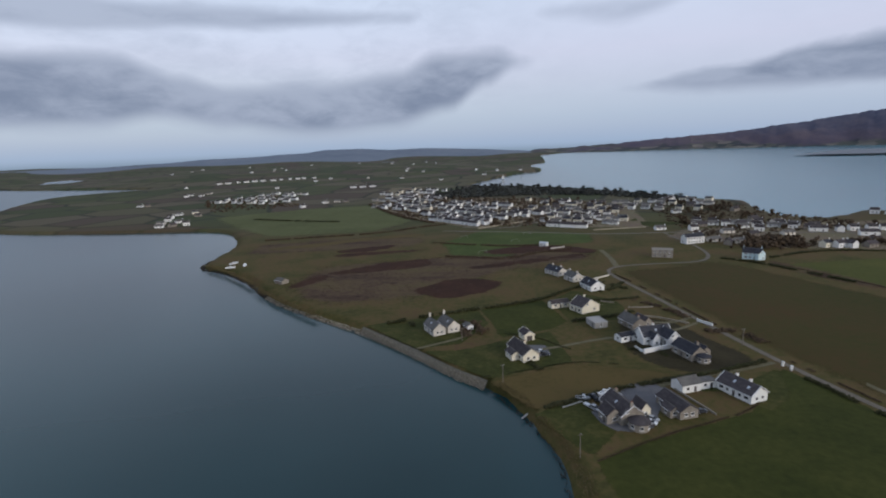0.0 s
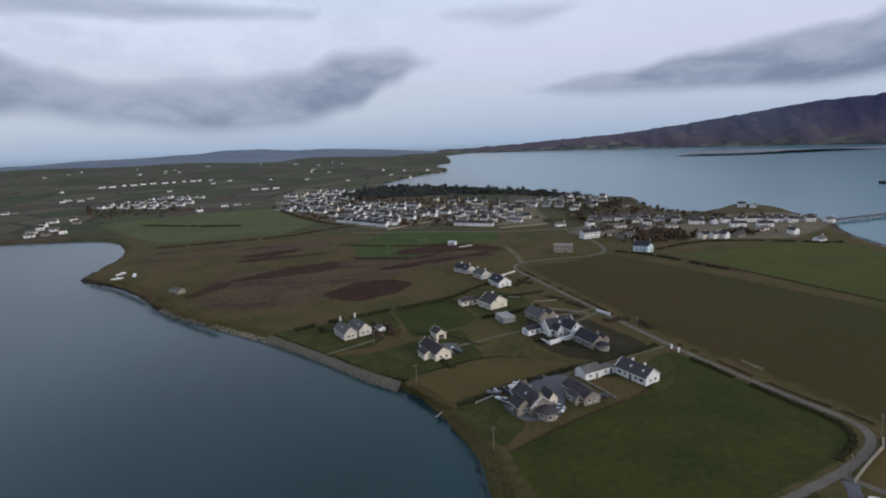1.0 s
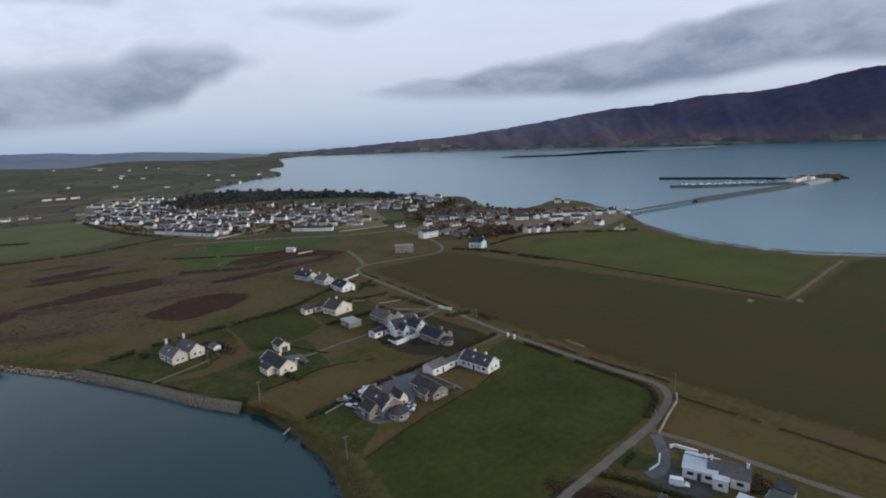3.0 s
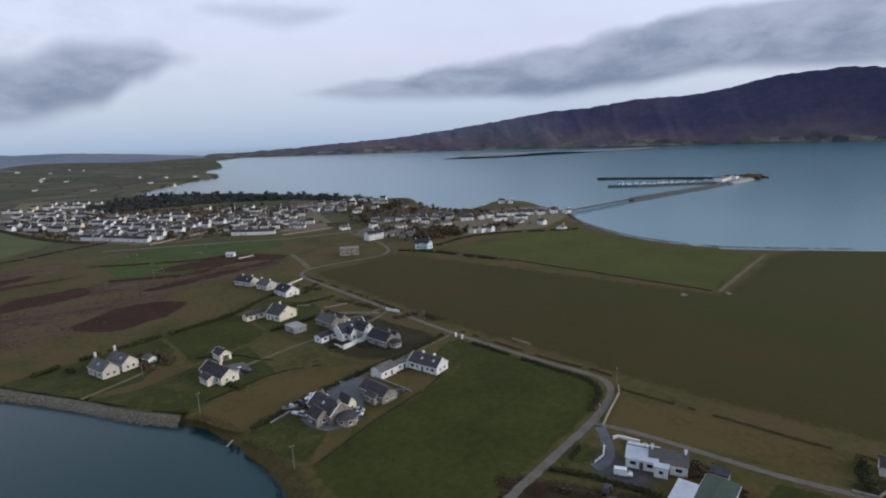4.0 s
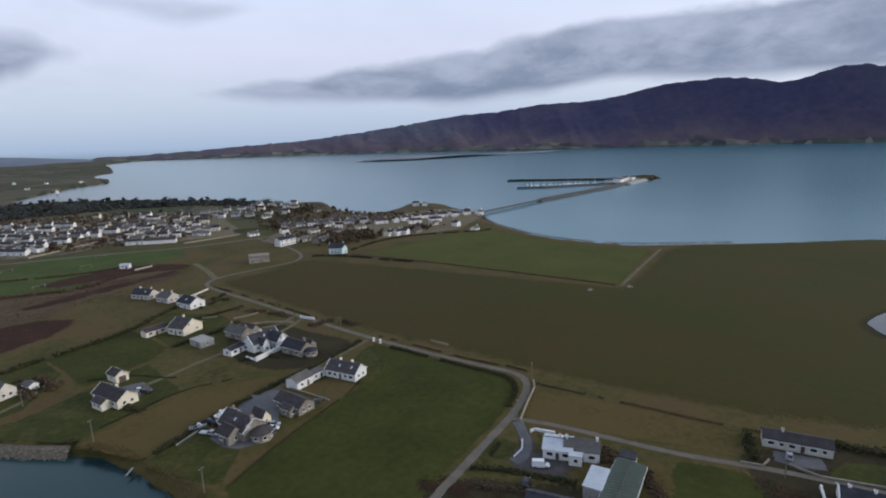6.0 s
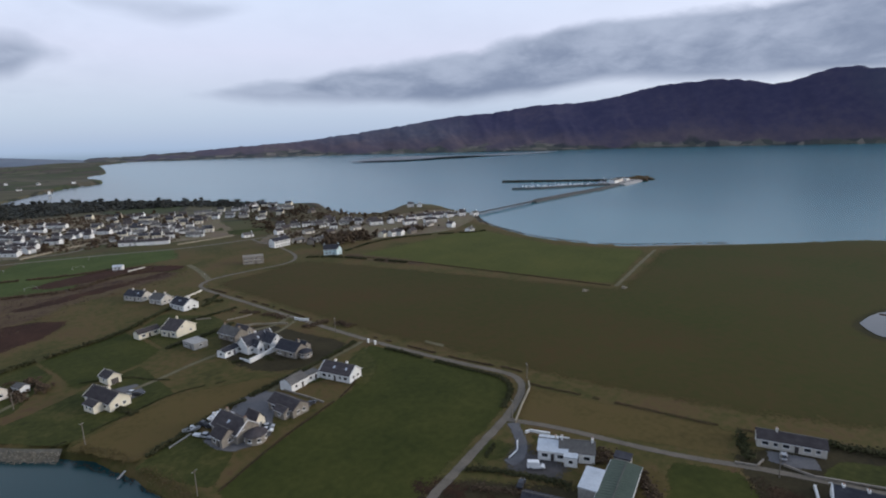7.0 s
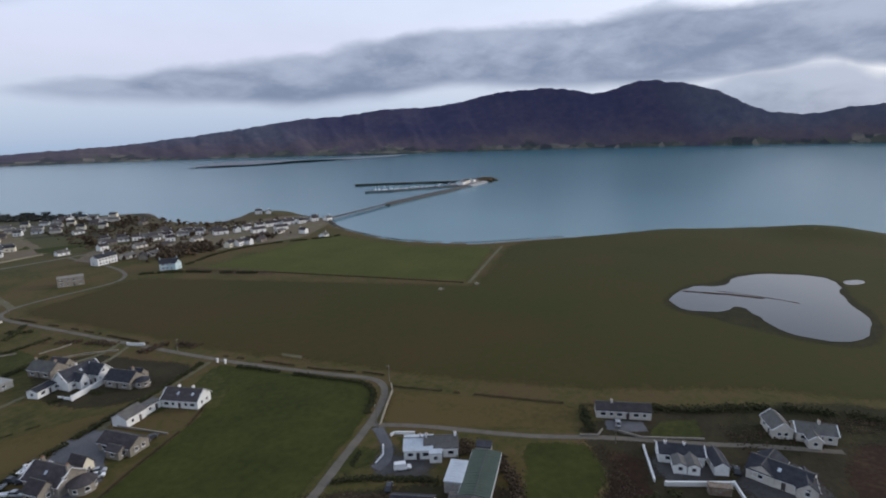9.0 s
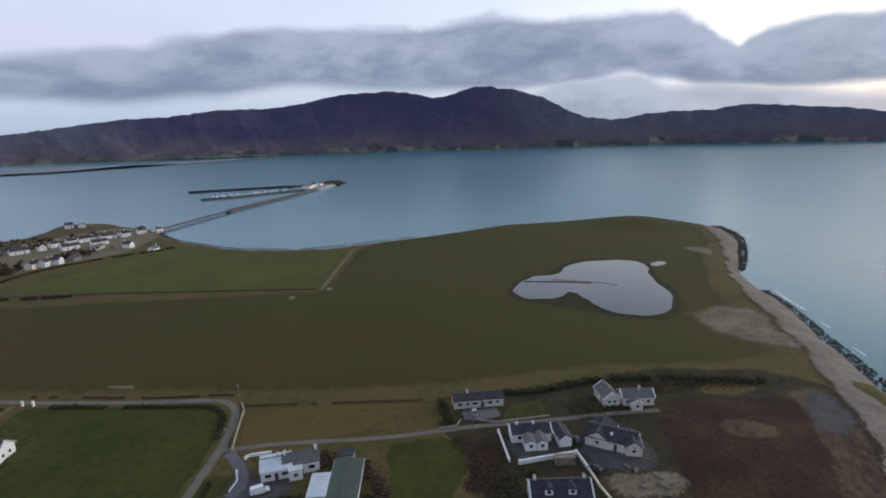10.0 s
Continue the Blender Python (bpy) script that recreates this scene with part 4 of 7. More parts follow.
patch("town_ground", [(150, 500), (230, 440), (330, 425), (400, 470), (430, 520), (420, 560), (300, 580), (240, 560), (180, 545)], M_TOWN, "gardens and lanes of the harbour village", 0.05, step=40, category="garden ground")
patch("field_green", [(140, 607), (201, 588), (160, 560), (150, 575), (165, 650)], M_GREEN, "green slope among the village houses", 0.11)
patch("yard_gravel", [(29.7, 170.2), (32, 162.3), (35.8, 158.1), (41.2, 157.6), (48, 160), (52, 170), (62.2, 185.8), (58, 192), (47.5, 192), (38.1, 179)], M_GRAVEL, "grey gravel yard", 0.14, category="yard", rough=0.3)
patch("yard_gravel", [(163, 20), (168, 8), (149, -5), (141, 0), (136, 14), (145, 21)], M_SHINGLE, "grey gravel yard round a house", 0.14, category="yard", rough=0.3)
patch("yard_gravel", [(148, 44.4), (152, 30), (149, 22), (144, 20.3), (134, 36.8)], M_SHINGLE, "paved yard inside white walls", 0.13, category="yard", rough=0.3)
patch("yard_tarmac", [(110, 111), (105.7, 101.3), (108.9, 90), (101, 85), (94, 95), (91.3, 100.8), (98.9, 106.2), (107.5, 113)], M_SHINGLE, "dark tarmac farmyard", 0.14, category="yard", rough=0.3)
patch("yard_tarmac", [(14, 216), (12, 232), (20, 231), (22, 220)], M_GRAVEL, "dark tarmac parking before a garage", 0.14, category="yard", rough=0.3)
patch("yard_tarmac", [(152, 57), (157, 60), (163, 49), (158, 46), (153, 52)], M_GRAVEL, "tarmac drive before a bungalow", 0.14, category="yard", rough=0.3)

road = ribbon("road", [(40, 88), (68, 103), (81, 108), (98, 115), (111, 120), (121, 125), (133, 133), (137, 141), (135, 149), (128, 165), (121, 185), (112, 212), (101, 256), (91, 298), (82, 334), (74, 366), (78, 380), (90, 388), (113, 393), (143, 396.5), (156, 408), (163, 430), (164, 462), (160, 500), (158, 528)],
              3.2, M_ROAD, "narrow worn asphalt lane", 0.16)
ribbon("road", [(111, 121), (121, 105), (128, 89), (135, 74), (147, 56), (154, 43), (161, 29), (168, 18), (178, -2)], 2.7, M_ROAD, "narrow side lane past bungalows", 0.20)
ribbon("road", [(84, 385), (86, 416), (84, 447)], 5, M_TRACK, "pale gravel spur", 0.14)
ribbon("track", [(109, 213), (90, 204), (66, 196), (58, 190)], 3, M_TRACK, "gravel drive to a bungalow", 0.18)
ribbon("track", [(98, 263), (80, 248), (47, 240), (28, 230), (18, 226)], 2.6, M_TRACK, "grassy drive to a yellow house", 0.14)
ribbon("track", [(92, 290), (98, 273), (88, 262), (74, 262)], 3, M_TRACK, "short gravel drive", 0.15)
ribbon("track", [(385, 236), (330, 215), (272, 192)], 3, M_TRACK, "worn track along a field wall", 0.16)
ribbon("track", [(-38, 226), (-14, 243), (-16, 252)], 2.4, M_TRACK, "grass drive from the shore", 0.14)
ribbon("road", [(-60, 562), (-32, 556), (5, 549), (45, 541), (86, 527), (120, 524), (158, 528), (200, 529), (251, 517), (295, 511), (342, 503), (400, 508), (428, 512)], 5, M_ROAD, "village street leading to the pier", 0.15)
ribbon("road", [(-40, 586), (-18, 578), (9, 574), (28, 594), (45, 616), (95, 650)], 5, M_ROAD, "pale housing estate road", 0.15)

patch("field_heath", [(187, 414), (206, 390), (222, 354), (230, 322), (212, 320), (197, 350), (186, 378)], M_HEATH, "rough brown strip beside a meadow", 0.24, rough=2)
patch("bare_ground", [(132.2, 195.3), (135.5, 185), (133.3, 182.8), (130.4, 193)], M_TRACK, "pale bare strip beside the lane", 0.19, category="bare ground", rough=0.4)

ribbon("track", [(111.6, 116.9), (106.2, 107.2), (100.1, 101.9), (95.3, 101.8)], 4.0, M_GRAVEL, "grey drive from the fork to a farmyard", 0.18)

# east strand: sand, weed and foam
EASTSAND = [(600, -30), (554, -47), (460, -51), (384, -44), (337, -47), (306, -50), (269, -55), (247, -58), (227, -58), (200, -59), (175, -58), (150, -60), (150, -95), (218, -81), (250, -79), (316, -72), (353, -64), (385, -56), (448, -65), (535, -73), (592, -60)]
verts_sand = patch("beach_sand", EASTSAND, M_SAND, "pale sand and shingle strand", 0.5, step=6, category="beach", rounding=2, rough=5)
for v in verts_sand.data.vertices:
    d = float(distance(np.array(v.co.x), np.array(v.co.y), coast_ring))
    d = d if inside(np.array(v.co.x), np.array(v.co.y), coast) else -d
    v.co.z = -7 + float(ease(np.array(d), -15, 14)) * (7 + top_of(v.co.x, v.co.y)) + 0.45
patch("beach_sand", [(284, -10), (306, -27), (312, -46), (298, -55), (276, -61), (246, -64), (243, -56), (250, -47), (254, -36), (260, -20)], M_BLOWOUT, "bare sandy blow-out in the turf", 0.24, category="sand", rounding=1, rough=5)
patch("beach_sand", [(455, -8), (440, -30), (420, -40), (440, -44), (470, -40)], M_BLOWOUT, "trampled sandy ground", 0.4, category="sand", rounding=2, rough=4)
patch("pond_rim", [(302, 84), (341, 79), (352, 64), (384, 62), (407, 30), (402, 2), (356, -3), (328, -15), (279, -16), (266, 6), (273, 28), (279, 50), (281, 72)], M_SCRUB, "trodden muddy pond edge", 0.19, category="mud", rounding=2, rough=2)
patch("water_pond", [(392.9, 3.4), (403.6, -2.9), (401.6, -9.2), (390, -5.4), (386.6, 0.8)], M_POND, "small pool beside the pond", 0.26, step=200, category="pond", rounding=2, rough=0.5)
pond = patch("water_pond", [(301, 78), (337, 76), (342, 59), (378, 58), (401, 28), (396, 5), (356, 4), (327, -9), (284, -10), (272, 7), (279, 24), (296, 36), (312, 46), (291, 49), (286, 69)], M_POND, "still pond reflecting the sky", 0.2, step=200, category="pond", rounding=2, rough=2.5)
for v in pond.data.vertices:
    v.co.z = 0.26
for a, b, w in (((322, 76), (330, 36), 3.0), ((333, 60), (330, 20), 1.2)):
    ribbon("mud_bank", [a, ((a[0] + b[0]) / 2 + 2, (a[1] + b[1]) / 2), b], w, M_DARK, "thin mud spit in the pond", 0.3, category="mud", base=0.0, wander=0.8)

# ---------------------------------------------------------------- houses
def box_mesh(name, x0, x1, y0, y1, z0, z1, mat):
    bm = bmesh.new()
    add_box(bm, x0, x1, y0, y1, z0, z1)
    me = bpy.data.meshes.new(name)
    bm.to_mesh(me)
    bm.free()
    me.materials.append(mat)
    return me


def window_meshes(w, h):
    """A frame with a middle bar and a sill, and its pane, facing +y, the centre of the opening at the origin."""
    bm = bmesh.new()
    t = 0.09
    loops = []
    for y in (-0.05, 0.06):
        for i in (0, t):
            loops.append([bm.verts.new((sx * (w / 2 - i), y, sz * (h / 2 - i))) for sx, sz in ((-1, -1), (1, -1), (1, 1), (-1, 1))])
    for a, b in ((0, 1), (1, 3), (3, 2), (2, 0)):
        for i in range(4):
            j = (i + 1) % 4
            bm.faces.new((loops[a][i], loops[a][j], loops[b][j], loops[b][i]))
    bmesh.ops.recalc_face_normals(bm, faces=bm.faces[:])
    frame_me = bpy.data.meshes.new("window")
    bm.to_mesh(frame_me)
    bm.free()
    frame_me.materials.append(M_TRIM)
    sill = box_mesh("sill", -w / 2 - 0.1, w / 2 + 0.1, -0.05, 0.16, -h / 2 - 0.1, -h / 2 - 0.004, M_TRIM)
    return frame_me, sill, box_mesh("pane", -w / 2 + 0.05, w / 2 - 0.05, -0.03, 0.025, -h / 2 + 0.05, h / 2 - 0.05, M_GLASS)


WINDOW = {"wide": window_meshes(1.8, 1.2), "plain": window_meshes(1.2, 1.15), "small": window_meshes(0.8, 0.8)}
DOOR_ME = box_mesh("door", -0.48, 0.48, -0.05, 0.05, 0, 2.05, M_DOOR)


def put_window(parent, m, kind="plain", far=False):
    frame_me, sill_me, pane_me = WINDOW[kind]
    if far:
        return shared("window", pane_me, parent, m)
    w = shared("window", frame_me, parent, m)
    shared("sill", sill_me, w, Matrix.Identity(4))
    shared("pane", pane_me, w, Matrix.Identity(4), "dark reflecting glass")
    return w


def wing(parent, m, L, W, eave, ridge, wall, roof, front=3, back=2, gables=(1, 1), upper=False, chimneys=(), verge=None, hip=0.0, door=True, roof_lights=0, base=-0.5, far=False):
    """One gabled range, its ridge along x: walls, roof, chimneys, windows, door."""
    hl, hw = L / 2, W / 2
    ridge = eave + (ridge - eave) * 0.82
    bm = bmesh.new()
    prof = [(-hw, base), (hw, base), (hw, eave), (0, ridge), (-hw, eave)] if hip == 0 and ridge > eave + 0.3 else [(-hw, base), (hw, base), (hw, eave), (-hw, eave)]
    rings = [[bm.verts.new((x, y, z)) for y, z in prof] for x in (-hl, hl)]
    bm.faces.new(rings[0][::-1])
    bm.faces.new(rings[1])
    for i in range(len(prof)):
        j = (i + 1) % len(prof)
        bm.faces.new((rings[0][i], rings[0][j], rings[1][j], rings[1][i]))
    bmesh.ops.recalc_face_normals(bm, faces=bm.faces[:])
    bmesh.ops.bevel(bm, geom=[e for e in bm.edges if abs(e.verts[0].co.z - e.verts[1].co.z) > 1], offset=0.03, segments=1, affect="EDGES")
    part("wall", bm, wall, parent, m=m)
    over, gap, thick = 0.38, 0.28, 0.2
    bm = bmesh.new()
    if ridge <= eave + 0.3:
        add_box(bm, -hl - 0.15, hl + 0.15, -hw - 0.15, hw + 0.15, eave + 0.004, eave + 0.3)
    else:
        slope = (ridge - eave) / hw
        low = eave - over * slope
        sections = []
        for x, k in ((-hl - gap, hip), (hl + gap, hip)):
            s = 1 if x > 0 else -1
            sections.append((x, x - s * k))
        prof = [(-hw - over, low + 0.03, 0), (0, ridge + 0.03, 1), (hw + over, low + 0.03, 0), (hw + over, low + 0.03 + thick, 0), (0, ridge + 0.03 + thick, 1), (-hw - over, low + 0.03 + thick, 0)]
        rings = [[bm.verts.new((xi if up else xe, y, z)) for y, z, up in prof] for xe, xi in sections]
        for i in range(6):
            j = (i + 1) % 6
            bm.faces.new((rings[0][i], rings[0][j], rings[1][j], rings[1][i]))
        for r in rings:
            bm.faces.new((r[0], r[1], r[4], r[5]))
            bm.faces.new((r[1], r[2], r[3], r[4]))
        if hip:
            for r in rings:
                bm.faces.new((r[5], r[4], r[3]))
        bmesh.ops.recalc_face_normals(bm, faces=bm.faces[:])
    roof_ob = part("roof", bm, roof, parent, m=m)
    if ridge > eave + 0.3 and not far:
        bm = bmesh.new()
        add_box(bm, -hl - gap + hip, hl + gap - hip, -0.14, 0.14, ridge + 0.15, ridge + 0.31)
        part("ridge_tiles", bm, M_GREYROOF, roof_ob)
        for s in (-1, 1):
            bm = bmesh.new()
            add_tube(bm, (-hl, s * (hw + over + 0.05), low + 0.09), (hl, s * (hw + over + 0.05), low + 0.09), 0.07, 0.07, 6)
            part("gutter", bm, M_TRIM, roof_ob)
        if verge is not None and not hip:
            run = math.hypot(hw + over, ridge - low)
            tilt = math.degrees(math.atan2(ridge - low, hw + over))
            for x in (-hl - gap - 0.02, hl + gap + 0.02):
                for s in (-1, 1):
                    bm = bmesh.new()
                    add_box(bm, -0.16, 0.16, 0, run, -0.06, 0.12)
                    part("bargeboard", bm, verge, roof_ob, m=Matrix.Translation((x, s * (hw + over), low + 0.14)) @ pose(0, 0, 0, 0, 0, 0 if s < 0 else 180) @ pose(0, 0, 0, tilt, 0, 0))
    for x, y, tall in chimneys:
        bm = bmesh.new()
        foot = ridge - abs(y) / hw * (ridge - eave) - 0.5
        add_box(bm, x - 0.3, x + 0.3, y - 0.45, y + 0.45, foot, ridge + tall)
        add_box(bm, x - 0.36, x + 0.36, y - 0.51, y + 0.51, ridge + tall, ridge + tall + 0.14)
        stack = part("chimney", bm, wall, parent, m=m)
        for dy in () if far else (-0.2, 0.2):
            bm = bmesh.new()
            add_tube(bm, (x, y + dy, ridge + tall + 0.14), (x, y + dy, ridge + tall + 0.55), 0.14, 0.11, 8)
            part("pot", bm, M_POT, stack)
    for i in range(roof_lights):
        x = (i + 0.5) / roof_lights * L * 0.8 - L * 0.4
        s = -1 if i % 2 else 1
        tilt = math.degrees(math.atan2(ridge - eave, hw))
        bm = bmesh.new()
        add_box(bm, -0.4, 0.4, -0.55, 0.55, 0, 0.08)
        part("roof_light", bm, M_PALEROOF, roof_ob, m=Matrix.Translation((x, s * hw * 0.5, (eave + ridge) / 2 + 0.27)) @ pose(0, 0, 0, -s * tilt, 0, 0))
    floors = (0, 2.7) if upper else (0,)
    for count, s in ((front, -1), (back, 1)):
        for floor in floors:
            for i in range(count):
                x = (i + 0.5) / count * (L - 1.6) - (L - 1.6) / 2
                is_door = door and floor == 0 and s == -1 and i == count // 2 and count > 1
                turn = m @ Matrix.Translation((x, s * (hw + 0.01), 0)) @ pose(0, 0, 0, 0, 0, 180 if s < 0 else 0)
                if is_door:
                    shared("door", DOOR_ME, parent, turn)
                else:
                    put_window(parent, turn @ Matrix.Translation((0, 0, 1.5 + floor)), "wide" if i % 2 == 0 and count > 2 else "plain", far)
    for n, s in zip(gables, (-1, 1)):
        for i in range(n):
            y = (i + 0.5) / n * (W - 2) - (W - 2) / 2
            z = 1.5 if i or ridge < 6 else min(eave + 1.3, ridge - 1.6)
            put_window(parent, m @ Matrix.Translation((s * (hl + 0.01), y, z)) @ pose(0, 0, 0, 0, 0, -90 * s), "plain", far)
    return roof_ob


def corners(a, b, c):
    """Centre, turn, length and width of a range whose long side runs from a to b, and which reaches from there to c."""
    a, b, c = (np.array(p, float) for p in (a, b, c))
    d = b - a
    L = np.hypot(*d)
    d = d / L
    n = np.array((-d[1], d[0]))
    W = float((c - b) @ n)
    mid = (a + b) / 2 + n * W / 2
    turn = math.degrees(math.atan2(d[1], d[0]))
    if W < 0:
        turn += 180
    return mid, turn, L, abs(W)


def house_at(a, b, c, label, category="house", name="house", group=""):
    mid, turn, L, W = corners(a, b, c)
    home = thing(name, pose(mid[0], mid[1], top_of(*mid) + 0.1, 0, 0, turn), label, category, group)
    return home, L, W


def beside(home, a, b, c):
    """The place of a further range in a house's own space."""
    mid, turn, L, W = corners(a, b, c)
    inv = home.matrix_basis.inverted()
    return inv @ pose(mid[0], mid[1], home.matrix_basis.translation.z, 0, 0, turn), L, W


I4 = Matrix.Identity(4)

# long white bungalow with its annexe
h, L, W = house_at((77.8, 189.3), (84.3, 176.8), (91.3, 180.2), "long white bungalow with a dark slate roof")
wing(h, I4, L, W, 2.9, 6.2, M_WHITE, M_BROWNROOF, 5, 4, (1, 2), chimneys=((-2.5, 0.4, 0.9), (3.0, 0.4, 0.9)), verge=M_TRIM, roof_lights=4)
m, l, w = beside(h, (64.2, 184.0), (71.5, 186.9), (69.2, 192.5))
wing(h, m, l, w, 3.0, 5.0, M_WHITE, M_GREYROOF, 2, 1, (0, 0))
m, l, w = beside(h, (71.5, 187.6), (78.0, 189.8), (76.9, 193.4))
wing(h, m, l, w, 2.6, 2.6, M_WHITE, M_GREYROOF, 2, 0, (0, 0))

# dark bungalow in the gravel yard
h, L, W = house_at((53.3, 177.5), (57.4, 165.3), (63.8, 167.4), "buff bungalow with a dark brown roof")
wing(h, I4, L, W, 2.7, 5.2, M_BUFF, M_BROWNROOF, 3, 2, (1, 2))
m, l, w = beside(h, (53.0, 171.0), (54.6, 166.2), (57.6, 167.2))
wing(h, m, l, w, 2.6, 3.8, M_BUFF, M_BROWNROOF, 1, 0, (0, 1), door=False)

# large house with a round sun room
h, L, W = house_at((33.6, 173.5), (37.9, 161.0), (45.6, 163.6), "large stone-faced house with a round sun room")
wing(h, I4, L, W, 3.1, 6.8, M_BUFF, M_BROWNROOF, 4, 3, (2, 3), chimneys=((-4, 0.3, 1.0), (6.5, -0.5, 1.2)), roof_lights=3, verge=M_TRIM)
m, l, w = beside(h, (31.8, 167.0), (33.6, 161.6), (38.5, 163.2))
wing(h, m, l, w, 3.0, 5.6, M_BUFF, M_BROWNROOF, 2, 1, (1, 1))
m, l, w = beside(h, (43.4, 171.0), (45.2, 165.8), (48.6, 167.0))
wing(h, m, l, w, 3.0, 5.8, M_CREAM, M_BROWNROOF, 2, 1, (1, 1))


def sun_room(home, m, r, wall, roof):
    bm = bmesh.new()
    n = 14
    low = [bm.verts.new((r * math.cos(a), r * math.sin(a), -0.4)) for a in np.linspace(0, 2 * math.pi, n, endpoint=False)]
    top = [bm.verts.new((v.co.x, v.co.y, 2.5)) for v in low]
    for i in range(n):
        j = (i + 1) % n
        bm.faces.new((low[i], low[j], top[j], top[i]))
    bm.faces.new(top)
    part("sun_room_wall", bm, wall, home, m=m)
    bm = bmesh.new()
    rim = [bm.verts.new(((r + 0.35) * math.cos(a), (r + 0.35) * math.sin(a), 2.45)) for a in np.linspace(0, 2 * math.pi, n, endpoint=False)]
    rim2 = [bm.verts.new((v.co.x, v.co.y, 2.6)) for v in rim]
    tip = bm.verts.new((0, 0, 3.9))
    for i in range(n):
        j = (i + 1) % n
        bm.faces.new((rim2[i], rim2[j], tip))
        bm.faces.new((rim[i], rim[j], rim2[j], rim2[i]))
    bm.faces.new(rim[::-1])
    part("sun_room_roof", bm, roof, home, m=m)
    for i in range(0, n, 2):
        a = 2 * math.pi * (i + 0.5) / n
        rr = r * math.cos(math.pi / n) + 0.01
        put_window(home, m @ Matrix.Translation((rr * math.cos(a), rr * math.sin(a), 1.4)) @ pose(0, 0, 0, 0, 0, math.degrees(a) - 90), "plain")


inv = h.matrix_basis.inverted()
sun_room(h, inv @ pose(43.2, 160.0, h.matrix_basis.translation.z), 3.3, M_BUFF, M_BROWNROOF)

# yellow house and its garage
h, L, W = house_at((2.7, 225.3), (9.2, 210.8), (16.0, 213.8), "yellow bungalow with a brown tiled roof")
wing(h, I4, L, W, 2.8, 5.9, M_CREAM, M_BROWNROOF, 3, 3, (1, 2), chimneys=((1.0, 0.5, 1.0),), verge=M_CREAM)
m, l, w = beside(h, (2.0, 218.5), (4.5, 212.8), (8.0, 214.4))
wing(h, m, l, w, 2.6, 3.9, M_CREAM, M_BROWNROOF, 2, 0, (0, 0), door=False)
h, L, W = house_at((8.6, 242.5), (11.0, 235.8), (15.6, 237.5), "small yellow garage with a gabled roof", "garage", "garage")
wing(h, I4, L, W, 2.7, 4.7, M_CREAM, M_BROWNROOF, 1, 1, (1, 0), verge=M_CREAM)
bm = bmesh.new()
add_box(bm, -0.05, 0.05, -1.3, 1.3, 0, 2.2)
part("garage_door", bm, M_DOOR, h, m=Matrix.Translation((L / 2 + 0.02, 0, 0)))

# white twin-gabled house by the shore
h, L, W = house_at((-38.1, 251.8), (-32.1, 241.6), (-26.5, 244.9), "pale twin-gabled house with tall chimneys")
wing(h, I4, L, W, 3.2, 6.6, M_PALE, M_GREYROOF, 3, 1, (1, 2), chimneys=((-5.4, 0.0, 2.2),), roof_lights=3)
m, l, w = beside(h, (-31.6, 256.2), (-25.6, 246.0), (-19.8, 249.4))
wing(h, m, l, w, 3.2, 6.6, M_PALE, M_GREYROOF, 2, 2, (1, 2), chimneys=((-5.4, 0.0, 2.2),), roof_lights=2)
h, L, W = house_at((-19.5, 255.5), (-15.5, 248.5), (-12.5, 250.3), "small white garden shed beside a house", "shed", "garden_shed")
wing(h, I4, L * 0.6, W, 2.0, 3.0, M_WHITE, M_GREYROOF, 1, 0, (0, 0), door=False)

# white house with navy roof, terrace and annexe
h, L, W = house_at((63.0, 231.5), (76.5, 235.5), (74.2, 243.2), "white dormer house with a navy slate roof")
wing(h, I4, L, W, 3.6, 7.8, M_WHITE, M_SLATE, 4, 3, (2, 2), chimneys=((0.0, 0.3, 0.9),), roof_lights=3, verge=M_TRIM)
m, l, w = beside(h, (70.5, 236.5), (72.8, 229.0), (78.6, 230.8))
wing(h, m, l, w, 3.6, 7.4, M_WHITE, M_SLATE, 2, 2, (0, 2), verge=M_TRIM)
m, l, w = beside(h, (64.6, 236.0), (66.6, 229.5), (70.0, 230.5))
wing(h, m, l, w, 3.2, 6.0, M_WHITE, M_SLATE, 1, 1, (0, 1), verge=M_TRIM)
h, L, W = house_at((54.0, 233.9), (63.3, 238.6), (61.2, 243.0), "low white annexe with a flat slate roof", "outbuilding", "annexe")
wing(h, I4, L, W, 2.6, 3.8, M_WHITE, M_SLATE, 3, 1, (1, 0))

# stone house with round bay
h, L, W = house_at((72.8, 224.5), (77.3, 213.2), (83.9, 216.0), "stone bungalow with a round bay and slate roof")
wing(h, I4, L, W, 3.0, 6.4, M_BUFF, M_SLATE, 3, 3, (1, 2), chimneys=((3.5, 1.2, 0.8),))
m, l, w = beside(h, (80.0, 222.0), (82.4, 216.5), (86.5, 218.4))
wing(h, m, l, w, 2.8, 5.2, M_BUFF, M_SLATE, 1, 1, (1, 1), door=False)
inv = h.matrix_basis.inverted()
sun_room(h, inv @ pose(81.8, 213.0, h.matrix_basis.translation.z), 2.6, M_BUFF, M_SLATE)

# cream house with twin gables and a low wing
h, L, W = house_at((37.6, 284.4), (43.0, 275.6), (53.0, 281.8), "cream gabled house with a low side wing")
wing(h, I4, L, W, 3.3, 7.6, M_CREAM, M_BROWNROOF, 3, 3, (1, 2), chimneys=((-1.0, 0.6, 1.2),), verge=M_CREAM)
m, l, w = beside(h, (28.2, 284.9), (38.0, 288.8), (36.2, 293.2))
wing(h, m, l, w, 2.6, 4.4, M_CREAM, M_BROWNROOF, 3, 0, (0, 0))

